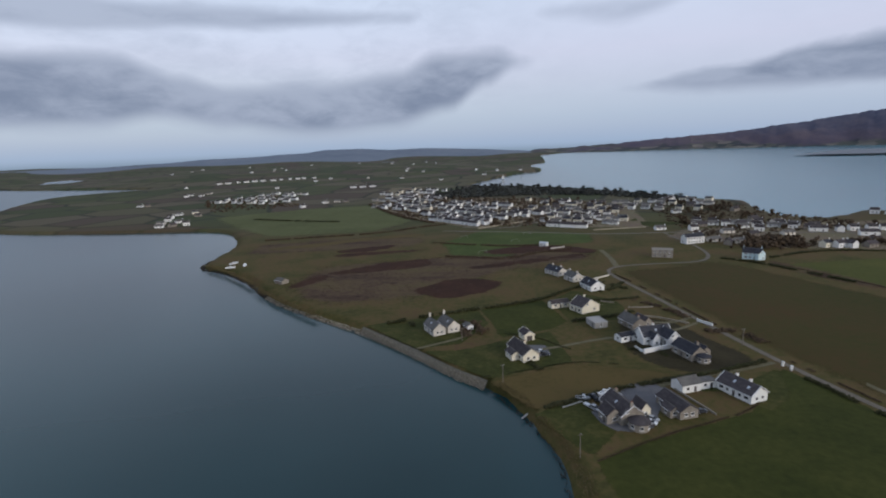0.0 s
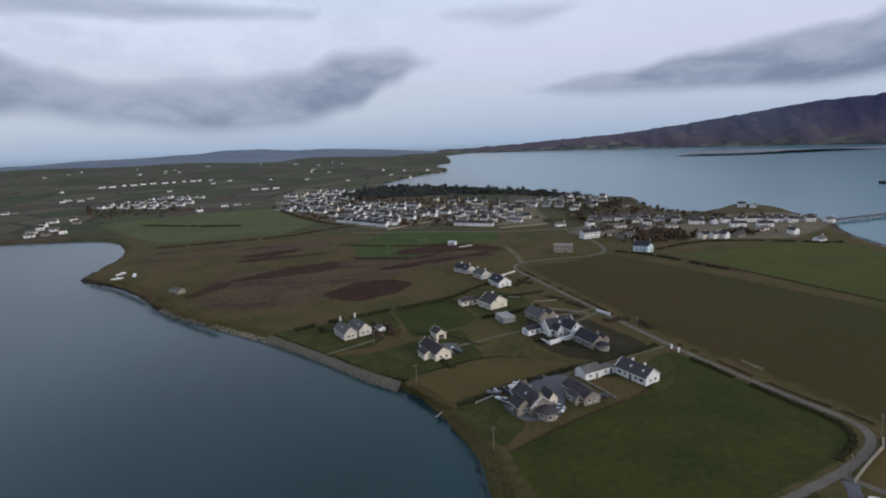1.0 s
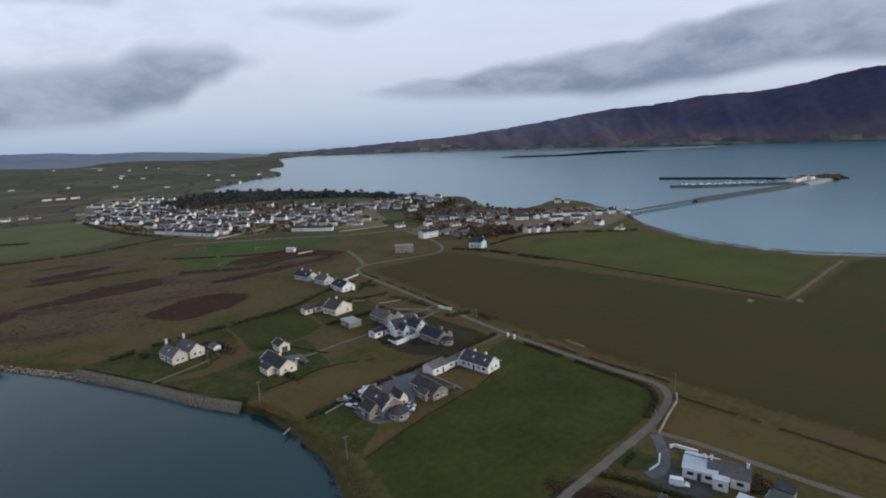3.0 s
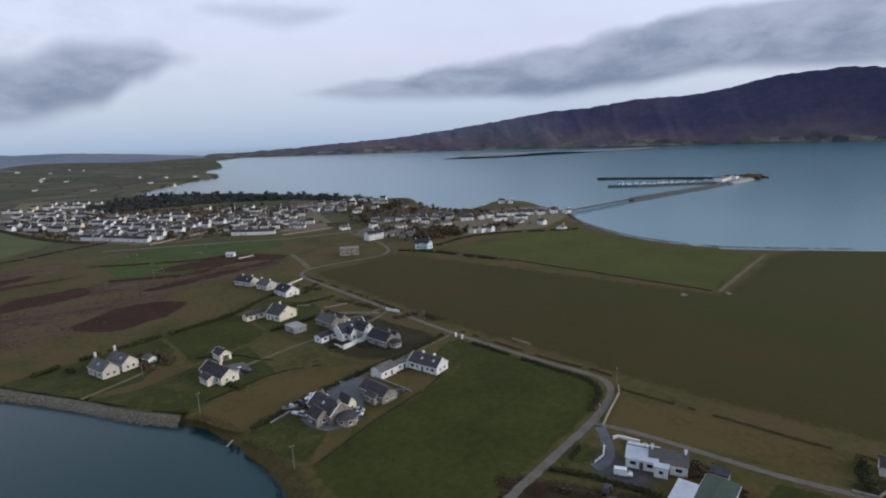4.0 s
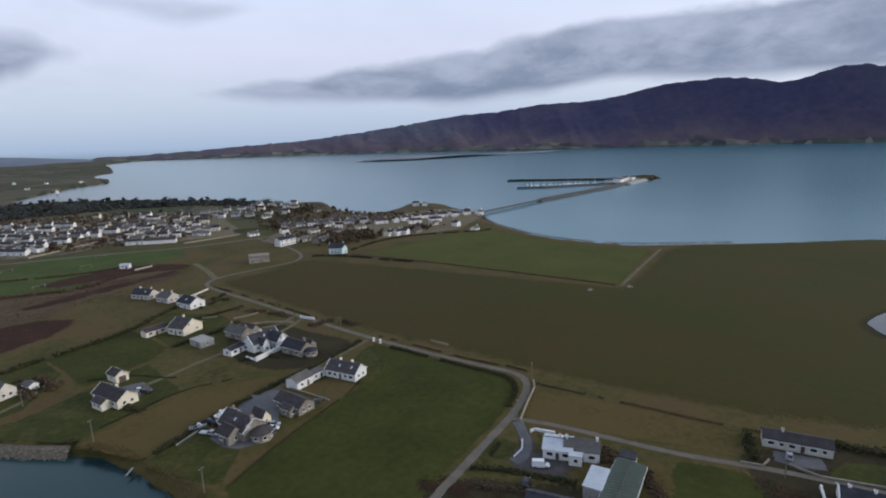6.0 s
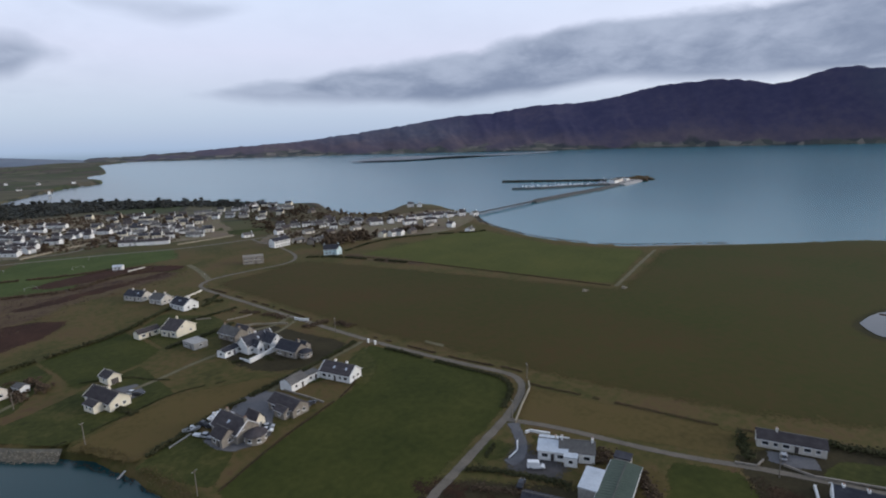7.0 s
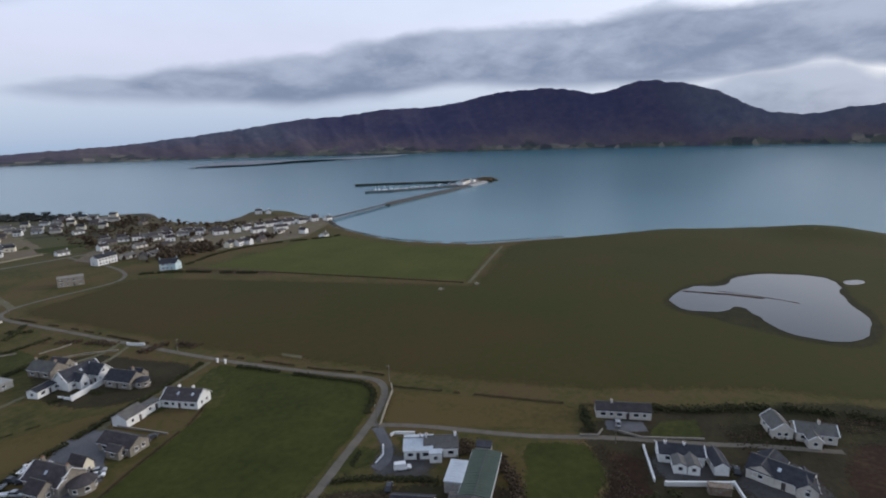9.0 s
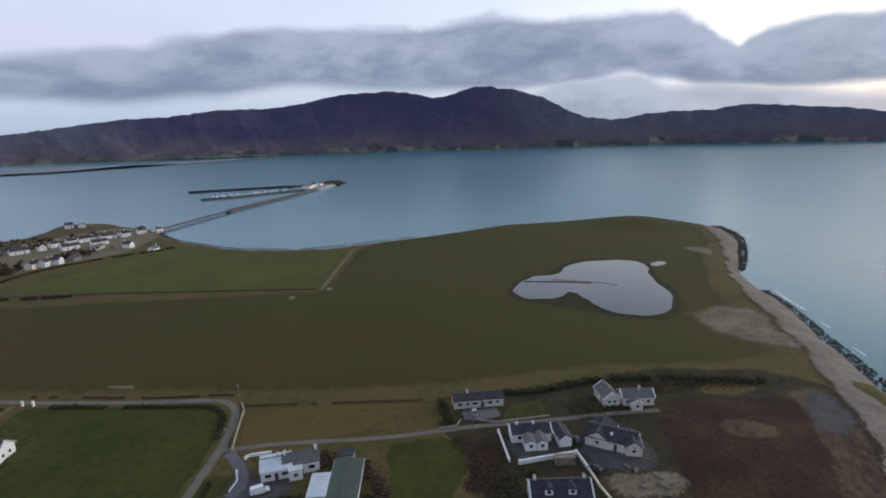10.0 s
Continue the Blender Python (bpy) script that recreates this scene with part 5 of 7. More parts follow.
# white house, grey house and blue-roofed house in a row
h, L, W = house_at((50.2, 331.5), (55.0, 319.3), (63.4, 322.8), "bright white bungalow with a dark slate roof")
wing(h, I4, L, W, 3.0, 6.6, M_WHITE, M_SLATE, 4, 3, (1, 2), chimneys=((5.2, 0.0, 1.0),), roof_lights=3, verge=M_TRIM)
h, L, W = house_at((42.5, 351.0), (47.3, 341.5), (54.0, 345.0), "pale grey bungalow with two chimneys")
wing(h, I4, L, W, 2.9, 6.0, M_PALE, M_GREYROOF, 3, 2, (1, 2), chimneys=((4.4, 0.0, 1.2), (-4.2, 0, 1.2)), verge=M_TRIM)
h, L, W = house_at((31.5, 368.9), (39.4, 357.5), (46.0, 362.0), "grey bungalow with a blue slate roof")
wing(h, I4, L, W, 2.9, 6.2, M_PALE, M_SLATE, 4, 3, (1, 2), chimneys=((5.6, 0.0, 1.2), (-3.0, 0, 1.0)), roof_lights=2)

# flat concrete store, stone house, roofless block, pale blue house, long white house
h, L, W = house_at((42.9, 261.5), (45.7, 252.8), (52.0, 255.0), "low flat-roofed concrete store", "outbuilding", "concrete_store")
wing(h, I4, L, W, 2.6, 2.6, M_CONCRETE, M_CONCRETE, 2, 1, (1, 1))
h, L, W = house_at((58.5, 262.0), (63.0, 250.5), (69.8, 253.2), "old stone house with a brown-grey roof")
wing(h, I4, L, W, 2.9, 6.0, M_BUFF, M_GREYROOF, 3, 2, (1, 1), chimneys=((5.2, 0, 0.9), (-5.2, 0, 0.9)))
m, l, w = beside(h, (66.0, 262.5), (69.2, 254.5), (73.5, 256.2))
wing(h, m, l, w, 2.6, 5.0, M_BUFF, M_BROWNROOF, 2, 1, (0, 1))
h, L, W = house_at((116.6, 415.5), (131.0, 411.2), (133.6, 419.6), "bare grey concrete-block building, unroofed", "building", "block_building")
wing(h, I4, L, W, 5.6, 5.6, M_BUFF, M_BUFF, 4, 3, (2, 2), upper=True)
h, L, W = house_at((178.6, 405.6), (190.5, 400.6), (193.6, 408.0), "pale blue house with end chimneys")
wing(h, I4, L, W, 4.8, 8.4, M_BLUEWALL, M_SLATE, 4, 3, (1, 1), upper=True, chimneys=((5.8, 0, 1.2), (-5.8, 0, 1.2)))
m, l, w = beside(h, (185.5, 403.5), (187.0, 399.0), (192.6, 400.9))
wing(h, m, l, w, 4.8, 8.0, M_BLUEWALL, M_SLATE, 0, 0, (0, 2), door=False)
h, L, W = house_at((159.4, 466.0), (176.0, 472.0), (173.4, 479.2), "long two-storey white house with a slate roof")
wing(h, I4, L, W, 5.6, 8.6, M_WHITE, M_SLATE, 6, 4, (2, 2), upper=True, chimneys=((0, 0, 1.0),))

# farm and barns by the fork
h, L, W = house_at((103.2, 98.0), (108.2, 91.6), (114.4, 96.4), "white farmhouse with a pale painted roof", "farmhouse")
wing(h, I4, L, W, 2.9, 4.6, M_WHITE, M_PALEROOF, 3, 2, (1, 0), chimneys=((0.6, 0.6, 0.8),))
m, l, w = beside(h, (107.2, 93.6), (113.4, 86.2), (118.2, 90.2))
wing(h, m, l, w, 2.9, 5.4, M_WHITE, M_GREYROOF, 3, 2, (1, 1), chimneys=((4.2, 0, 0.9), (-4.2, 0, 0.9)), door=True)
m, l, w = beside(h, (106.2, 91.0), (108.4, 88.2), (110.6, 90.0))
wing(h, m, l, w, 2.7, 2.7, M_WHITE, M_PALEROOF, 1, 0, (0, 0), door=False)


def barn(a, b, c, eave, ridge, wall, roof, label):
    home, L, W = house_at(a, b, c, label, "barn", "barn")
    wing(home, I4, L, W, eave, ridge, wall, roof, 0, 0, (0, 0), door=False)
    bm = bmesh.new()
    add_box(bm, -1.7, 1.7, -0.06, 0.06, 0, min(3.0, eave - 0.3))
    part("sliding_door", bm, M_RUST, home, m=Matrix.Translation((0, -W / 2 - 0.03, 0)))
    n = int(L / 1.1)
    for i in range(n):
        x = (i + 0.5) / n * L - L / 2
        if ridge > eave + 0.2:
            for s in (-1, 1):
                tilt = math.degrees(math.atan2(ridge - eave, W / 2))
                bm = bmesh.new()
                run = math.hypot(W / 2 + 0.3, ridge - eave)
                add_box(bm, -0.04, 0.04, -run / 2, run / 2, 0, 0.06)
                part("roof_rib", bm, roof, home, m=Matrix.Translation((x, s * W / 4, (eave + ridge) / 2 + 0.2)) @ pose(0, 0, 0, -s * tilt, 0, 0))
    return home


barn((98.3, 79.8), (107.0, 83.8), (108.8, 79.5), 3.2, 3.5, M_CONCRETE, M_PALEROOF, "small barn with a pale sheet roof")
barn((96.5, 73.6), (114.6, 81.4), (117.6, 74.6), 3.2, 3.7, M_CONCRETE, M_GREENROOF, "long barn with a green sheet roof")
barn((116.2, 82.0), (119.2, 83.4), (121.0, 79.5), 3.2, 3.2, M_CONCRETE, M_SLATE, "low lean-to shed of concrete blocks")
barn((136.4, 24.6), (138.8, 19.8), (140.6, 20.7), 2.0, 2.0, M_RUST, M_RUST, "low rust-red shed beside a garden wall")
barn((82.5, 84.5), (87.8, 75.5), (93.0, 78.6), 2.8, 4.8, M_PALE, M_SLATE, "old shed with a dark roof beside a farmyard")
barn((92.5, 74.0), (95.0, 69.5), (99.0, 71.6), 2.6, 3.6, M_PALE, M_GREYROOF, "small grey shed behind a barn")

# bungalows along the side lane
h, L, W = house_at((157.0, 62.3), (165.0, 47.3), (169.8, 49.9), "long pale bungalow with a brown roof")
wing(h, I4, L, W, 2.6, 4.6, M_PALE, M_BROWNROOF, 6, 4, (1, 1), chimneys=((-3.5, 0, 0.9),))
h, L, W = house_at((143.6, 39.0), (148.6, 28.2), (154.0, 30.8), "white bungalow with a navy roof and porches")
wing(h, I4, L, W, 2.6, 4.6, M_WHITE, M_SLATE, 3, 3, (1, 1), verge=M_TRIM, chimneys=((-4.0, 0, 0.5), (1.0, 0, 0.5)))
m, l, w = beside(h, (144.5, 36.0), (140.6, 34.2), (141.9, 31.2))
wing(h, m, l, w, 2.5, 3.3, M_WHITE, M_GREYROOF, 0, 0, (0, 1), door=False)
m, l, w = beside(h, (147.0, 33.4), (142.0, 31.0), (143.3, 28.2))
wing(h, m, l, w, 2.5, 3.3, M_WHITE, M_GREYROOF, 0, 0, (0, 1), door=False)
h, L, W = house_at((152.6, 29.0), (145.8, 25.2), (147.6, 22.0), "narrow white garage with a slate roof", "garage", "garage")
wing(h, I4, L, W, 2.6, 4.0, M_WHITE, M_SLATE, 1, 1, (0, 0), door=False)
h, L, W = house_at((150.0, 18.5), (148.2, 4.5), (157.0, 3.4), "large pale house with a navy slate roof")
wing(h, I4, L, W, 2.6, 5.2, M_PALE, M_SLATE, 4, 3, (2, 1), roof_lights=3)
m, l, w = beside(h, (160.5, 16.6), (150.0, 18.4), (149.2, 11.8))
wing(h, m, l, w, 2.6, 5.2, M_PALE, M_SLATE, 2, 1, (1, 1))
m, l, w = beside(h, (155.0, 8.4), (147.6, 7.0), (148.6, 2.6))
wing(h, m, l, w, 2.6, 4.6, M_PALE, M_SLATE, 1, 1, (1, 1))
h, L, W = house_at((182.4, 19.2), (174.8, 15.2), (177.4, 10.2), "grey-roofed house with white parapet gables")
wing(h, I4, L, W, 2.8, 5.4, M_PALE, M_GREYROOF, 2, 2, (1, 2), verge=M_TRIM)
m, l, w = beside(h, (177.2, 9.4), (181.0, -0.4), (186.2, 1.6))
wing(h, m, l, w, 2.8, 5.2, M_PALE, M_GREYROOF, 4, 3, (1, 1), verge=M_TRIM, chimneys=((1.0, 0, 0.9),))
m, l, w = beside(h, (180.0, 8.2), (174.6, 6.2), (175.8, 3.0))
wing(h, m, l, w, 2.6, 4.2, M_PALE, M_GREYROOF, 1, 1, (0, 1), verge=M_TRIM)
h, L, W = house_at((116.6, 27.2), (122.2, 13.4), (129.0, 16.2), "house with a navy roof and two white dormers")
top = wing(h, I4, L, W, 2.9, 6.2, M_PALE, M_SLATE, 4, 3, (1, 1), verge=M_TRIM, chimneys=((-6.2, 0.2, 0.8), (6.2, 0.2, 0.8)))
for x in (-3.2, 2.6):
    bm = bmesh.new()
    add_box(bm, x - 0.9, x + 0.9, -W / 2 + 0.5, -W / 2 + 3.0, 3.4, 5.1)
    dormer = part("dormer", bm, M_WHITE, h)
    bm = bmesh.new()
    prof = [(-1.15, 5.0), (1.15, 5.0), (0, 6.0)]
    r0 = [bm.verts.new((x + a, -W / 2 + 0.25, z)) for a, z in prof]
    r1 = [bm.verts.new((x + a, -W / 2 + 3.4, z)) for a, z in prof]
    bm.faces.new(r0)
    bm.faces.new(r1[::-1])
    for i in range(3):
        j = (i + 1) % 3
        bm.faces.new((r0[i], r1[i], r1[j], r0[j]))
    bmesh.ops.recalc_face_normals(bm, faces=bm.faces[:])
    part("dormer_roof", bm, M_SLATE, dormer)
    put_window(h, Matrix.Translation((x, -W / 2 + 0.48, 4.3)) @ pose(0, 0, 0, 0, 0, 180), "plain")

# ---------------------------------------------------------------- village houses
VILLAGE = []
for wall, roof, L, W, eave, ridge, upper, look_of in (
        (M_WHITE, M_GREYROOF, 12, 7.2, 2.9, 5.8, False, "white village bungalow with a grey roof"),
        (M_WHITE, M_BROWNROOF, 9.5, 7, 4.6, 7.6, True, "white two-storey village house with a brown roof"),
        (M_PALE, M_GREYROOF, 13, 7.4, 2.9, 5.7, False, "pale village bungalow with a grey roof"),
        (M_CREAM, M_SLATE, 10, 7, 4.6, 7.4, True, "cream two-storey village house with a slate roof"),
        (M_WHITE, M_BROWNROOF, 17, 7.4, 4.2, 7.2, True, "terrace of white village houses under one roof"),
        (M_BUFF, M_BROWNROOF, 11, 7, 3.2, 6.6, False, "stone-built village house with a brown roof")):
    L, W, eave, ridge = L * 0.84, W * 0.84, eave * 0.84, ridge * 0.84
    t = thing("village_house", pose(0, -400, -60), look_of, "house", "village houses")
    wing(t, I4, L, W, eave, ridge, wall, roof, 2, 0, (0, 0), upper=upper, chimneys=((L / 2 - 0.5, 0, 0.7),), base=-1.5, far=True)
    VILLAGE.append(t)
used = [False] * len(VILLAGE)
placed = []


def village_house(kind, x, y, turn, size=1.0):
    m = pose(x, y, top_of(x, y) + 0.1, 0, 0, turn)
    if not used[kind]:
        used[kind] = True
        VILLAGE[kind].matrix_basis = m
    else:
        copy_thing(VILLAGE[kind], m)
    placed.append((x, y))


rng = random.Random(11)


def street(a, b, count, kinds, turn_off=0.0, jitter=2.5, rows=((0, 0),)):
    a, b = np.array(a, float), np.array(b, float)
    d = (b - a) / np.hypot(*(b - a))
    n = np.array((-d[1], d[0]))
    for off, shift in rows:
        for i in range(count):
            p = a + (b - a) * ((i + 0.5) / count) + n * (off + rng.uniform(-jitter, jitter)) + d * (shift + rng.uniform(-jitter, jitter))
            village_house(rng.choice(kinds), p[0], p[1], math.degrees(math.atan2(d[1], d[0])) + turn_off + rng.choice((0, 0, 0, 180)) + rng.uniform(-6, 6))


# gable-ended pairs along the estate's edge, and the rows behind
street((-84, 650), (-22, 592), 6, (4, 4, 1), 0, 0.6)
street((-82, 652), (-20, 594), 6, (1,), 90, 0.8, ((9, 5),))
street((-100, 700), (-4, 624), 9, (0, 1, 4, 2), 0, 3, ((0, 0), (22, 3), (44, 0)))
street((-195, 804), (-108, 735), 7, (1, 4, 3, 0, 2), 0, 4, ((0, 0), (24, 3), (48, 0), (74, 4)))
street((-218, 907), (-125, 848), 8, (1, 4, 0, 2), 0, 4, ((0, 0), (32, 3), (70, 0)))
street((-225, 1020), (-150, 980), 5, (0, 1, 3, 4), 0, 5, ((0, 0), (45, 3), (95, 0)))
street((-112, 792), (-8, 718), 8, (0, 1, 2, 4), 0, 5, ((0, 0), (30, 6), (62, 0)))
street((0, 690), (40, 655), 3, (4, 1), 0, 3, ((0, 0), (24, 0)))
street((52, 583), (92, 563), 3, (4,), 0, 0.5)
street((46, 620), (134, 586), 7, (0, 1, 2, 3, 0), 0, 4, ((0, 0), (22, 4), (42, 0)))
street((20, 700), (140, 652), 8, (0, 1, 2, 3, 5, 0), 0, 5, ((0, 0), (26, 6), (54, 0), (86, 5), (118, 0)))
street((40, 850), (110, 800), 3, (0, 1, 3), 0, 7, ((0, 0),))
# harbour village
for x, y, turn, kind in ((259, 446, 30, 3), (268, 444, 20, 1), (276, 443, 110, 1), (291, 444, 20, 5), (342, 446, 100, 1), (338, 410, 25, 0), (189, 537, 15, 1), (222, 738, 10, 1), (236, 752, 70, 1),
                         (229, 744, 40, 1), (176, 492, 22, 1), (192, 463, 60, 5), (186, 478, 20, 2), (203, 470, 20, 2), (246, 528, -20, 1), (274, 546, -20, 0), (294, 520, -15, 4), (311, 517, 75, 1),
                         (388, 592, -30, 1), (398, 586, 50, 0), (385, 505, -10, 1), (396, 512, 20, 0), (404, 505, -15, 1), (412, 514, -15, 1), (372, 512, -10, 4), (214, 520, 10, 2), (228, 500, 20, 5), (240, 548, 0, 0),
                         (260, 505, 15, 2), (322, 495, -10, 4), (345, 488, -10, 4), (330, 470, 20, 2), (306, 462, 10, 5), (356, 520, 0, 1), (160, 545, 10, 0), (205, 560, 0, 5), (270, 640, 30, 5), (250, 690, 0, 0), (200, 690, 10, 1),
                         (210, 655, 5, 0), (268, 590, 20, 5), (282, 570, 10, 2), (420, 500, 15, 0)):
    village_house(kind, x, y, turn)
street((150, 720), (238, 652), 6, (0, 1, 2, 3, 5), 0, 5, ((0, 0), (28, 3), (56, 0)))
street((196, 575), (300, 533), 8, (0, 1, 5, 2), 0, 4, ((0, 0), (15, 4)))
street((318, 520), (402, 520), 6, (0, 1, 1, 4), 0, 2)
# hamlet and farms to the north-west
street((-540, 945), (-390, 890), 9, (0, 2, 4, 1), 0, 6, ((0, 0), (36, 6), (72, 0)))
street((-500, 1075), (-400, 1035), 6, (0, 1, 2), 0, 7, ((0, 0), (35, 4)))
for x, y, turn, kind in ((-430, 632, 20, 0), (-416, 638, 80, 5), (-404, 650, 30, 1), (-446, 660, 10, 2), (-430, 676, 50, 0), (-455, 690, 20, 1), (-470, 720, 0, 1), (-482, 760, 10, 0), (-462, 770, 40, 3), (-440, 740, 0, 5),
                         (-664, 1082, 20, 1), (-676, 1120, 50, 0), (-650, 1150, 0, 2), (-640, 1100, 20, 0), (-336, 1222, 10, 4), (-315, 1229, 10, 4), (-293, 1236, 10, 4), (-295, 888, 30, 0), (-278, 900, 10, 2), (-262, 896, 60, 5),
                         (-312, 826, 45, 1), (-643, 900, 10, 0), (-632, 904, 70, 5), (-150, 1420, 10, 0), (-40, 1560, 10, 0), (70, 1690, 20, 1), (-250, 1800, 0, 0)):
    village_house(kind, x, y, turn)
street((-790, 1432), (-560, 1620), 12, (0, 4, 1), 0, 5)
far = random.Random(5)
limit = len(placed) + 26
while len(placed) < limit:
    x, y = far.uniform(-1500, 100), far.uniform(1250, 3000)
    if x < -900 and y < 1800:
        continue
    village_house(far.choice((0, 0, 1, 2, 4)), x, y, far.uniform(0, 180))

# ---------------------------------------------------------------- hedges, scrub, stones
def ico():
    bm = bmesh.new()
    bmesh.ops.create_icosphere(bm, subdivisions=1, radius=1)
    v = np.array([p.co[:] for p in bm.verts])
    f = np.array([[p.index for p in t.verts] for t in bm.faces])
    bm.free()
    return v, f


ICO_V, ICO_F = ico()


def clumps(name, spots, mat, rough=0.35, seed=3):
    """Many ragged clumps as one mesh. spots: rows of x, y, z and the three half-sizes."""
    r = np.random.default_rng(seed)
    spots = np.array(spots, float)
    n, k = len(spots), len(ICO_V)
    v = ICO_V[None] * (1 + r.uniform(-rough, rough, (n, k, 1)))
    turn = r.uniform(0, 2 * math.pi, n)
    c, s = np.cos(turn)[:, None], np.sin(turn)[:, None]
    v = np.stack([v[..., 0] * c - v[..., 1] * s, v[..., 0] * s + v[..., 1] * c, v[..., 2]], -1)
    v = v * spots[:, None, 3:6] + spots[:, None, 0:3]
    f = ICO_F[None] + (np.arange(n) * k)[:, None, None]
    me = bpy.data.meshes.new(name)
    me.from_pydata(v.reshape(-1, 3).tolist(), [], f.reshape(-1, 3).tolist())
    me.materials.append(mat)
    return me


hedge_rng = random.Random(21)


def along(line, gap):
    line = smooth_line(line, times=1)
    for a, b in zip(line[:-1], line[1:]):
        length = float(np.hypot(*(b - a)))
        for i in range(max(1, int(length / gap))):
            p = a + (b - a) * (i + 0.5) / max(1, int(length / gap))
            d = (b - a) / max(length, 1e-6)
            yield p, np.array((-d[1], d[0]))


def hedge(line, high, wide, mat, label, gaps=0.12, name="hedge", seed=3):
    spots = []
    middle = line[len(line) // 2]
    near = math.hypot(*middle) < 245
    for p, n in along(line, 0.42):
        if noise.noise((p[0] / 7, p[1] / 7, 4.4)) < -0.5 + gaps:
            continue
        swell = 1 + 0.45 * noise.noise((p[0] / 5, p[1] / 5, 0.4))
        for _ in range(9 if near else 4):
            q = p + n * hedge_rng.gauss(0, wide * 0.28)
            s = (hedge_rng.uniform(0.13, 0.3) if near else hedge_rng.uniform(0.2, 0.46)) * min(1.2, high)
            spots.append((q[0], q[1], top_of(*q) + hedge_rng.uniform(0.05, 0.72) * high * swell, s * 1.15, s * 1.15, s * 0.9))
    ob = new(name, clumps(name, spots, mat, seed=seed))
    return tagged(ob, label, "hedge", kind="stuff")


DARKHEDGE, BROWNHEDGE = "dark overgrown hedge between fields", "bare brown bramble hedge"
hedge([(-60, 259), (-38, 273), (-6, 287), (25, 303), (40, 321), (58, 338)], 1.6, 2.6, M_HEDGE, DARKHEDGE)
hedge([(-8, 196), (10, 203), (30, 213), (48, 210)], 0.5, 1.0, M_HEDGE, DARKHEDGE)
hedge([(12, 170), (30, 181), (46, 189), (62, 195), (84, 203), (106, 214)], 1.3, 2.0, M_HEDGE, DARKHEDGE)
hedge([(27, 141), (50, 156), (66, 164), (82, 172), (94, 186)], 0.4, 1.0, M_BRAMBLE, BROWNHEDGE)
hedge([(109, 206), (114, 196), (120, 178), (126, 160), (131, 148), (132, 141), (127, 133), (116, 126)], 1.0, 2.0, M_HEDGE, DARKHEDGE, 0.2)
hedge([(116, 214), (125, 185), (133, 161), (141, 146), (141, 138)], 0.6, 1.2, M_BRAMBLE, BROWNHEDGE, 0.35)
hedge([(104, 258), (95, 298), (86, 334), (78, 362)], 0.7, 1.2, M_BRAMBLE, BROWNHEDGE, 0.35)
hedge([(136, 133), (148, 104), (161, 72), (170, 56)], 0.5, 1.6, M_BRAMBLE, BROWNHEDGE, 0.2)
hedge([(172, 52), (180, 36), (190, 26), (198, 12), (205, -6), (208, -26), (214, -44)], 1.6, 4.0, M_HEDGE, DARKHEDGE)
hedge([(168, 26), (176, 14), (192, 4), (202, -10), (211, -34)], 0.9, 11.0, M_BRAMBLE, "dark scrub behind a house", 0.1)
hedge([(193, 388), (206, 362), (218, 337), (240, 280), (271, 195)], 0.6, 1.6, M_BRAMBLE, BROWNHEDGE)
hedge([(165, 408), (184, 392), (200, 362), (214, 335)], 1.5, 3.4, M_HEDGE, DARKHEDGE)
hedge([(352, 402), (336, 404), (318, 414), (280, 430), (240, 430), (200, 408)], 1.4, 2.6, M_HEDGE, DARKHEDGE)
hedge([(420, 500), (386, 444), (374, 404), (361, 346), (369, 300), (386, 264), (416, 240), (450, 211)], 0.6, 5.0, M_BRAMBLE, "brown shore scrub above the strand", 0.05)
hedge([(31, 226), (24, 232), (19, 240), (2, 246)], 0.5, 1.4, M_HEDGE, DARKHEDGE)
hedge([(36, 264), (46, 268), (60, 272), (70, 280)], 1.2, 2.4, M_HEDGE, DARKHEDGE)
hedge([(30, 296), (44, 300), (60, 300), (80, 306)], 1.1, 2.0, M_HEDGE, DARKHEDGE)
hedge([(60, 318), (70, 326), (78, 340)], 1.2, 2.6, M_HEDGE, DARKHEDGE)
hedge([(82, 108), (88, 104), (94, 96), (101, 84)], 1.0, 2.2, M_HEDGE, DARKHEDGE)
hedge([(80, 100), (85, 95), (91, 86)], 0.9, 3.0, M_BRAMBLE, BROWNHEDGE)
hedge([(120, 90), (119, 84), (114, 88)], 1.8, 4.5, M_BRAMBLE, "bare brown shrubs in a garden")
hedge([(120, 77), (112, 66), (102, 60), (92, 58)], 1.5, 4.0, M_BRAMBLE, BROWNHEDGE)
hedge([(141, 56), (137, 50), (126, 43), (118, 38)], 0.7, 7.0, M_BRAMBLE, "dark tangle of weeds and brambles", 0.05)
hedge([(132, 30), (124, 36), (112, 34), (104, 22)], 1.8, 5.0, M_HEDGE, "dark evergreen shrubs", 0.05)
hedge([(148, 60), (154, 65), (160, 68)], 2.2, 2.6, M_HEDGE, "tall dark hedge beside a bungalow", 0.0)
hedge([(104, 114.5), (98, 111), (92, 108)], 0.7, 1.6, M_HEDGE, "dark shrubs at the fork")
hedge([(-20.7, 263.7), (-17.6, 249.7), (-15.4, 240.7)], 1.6, 5, M_BRAMBLE, "dark shrubs in a house garden", 0.15)
hedge([(54.8, 226.5), (67.9, 226.8), (69.4, 218.5)], 0.9, 2.5, M_HEDGE, "dark shrubs in a house garden", 0.15)
hedge([(96.2, 248.4), (108.6, 251.5), (114.8, 234.0)], 1.3, 5, M_BRAMBLE, "dark shrubs in a house garden", 0.15)
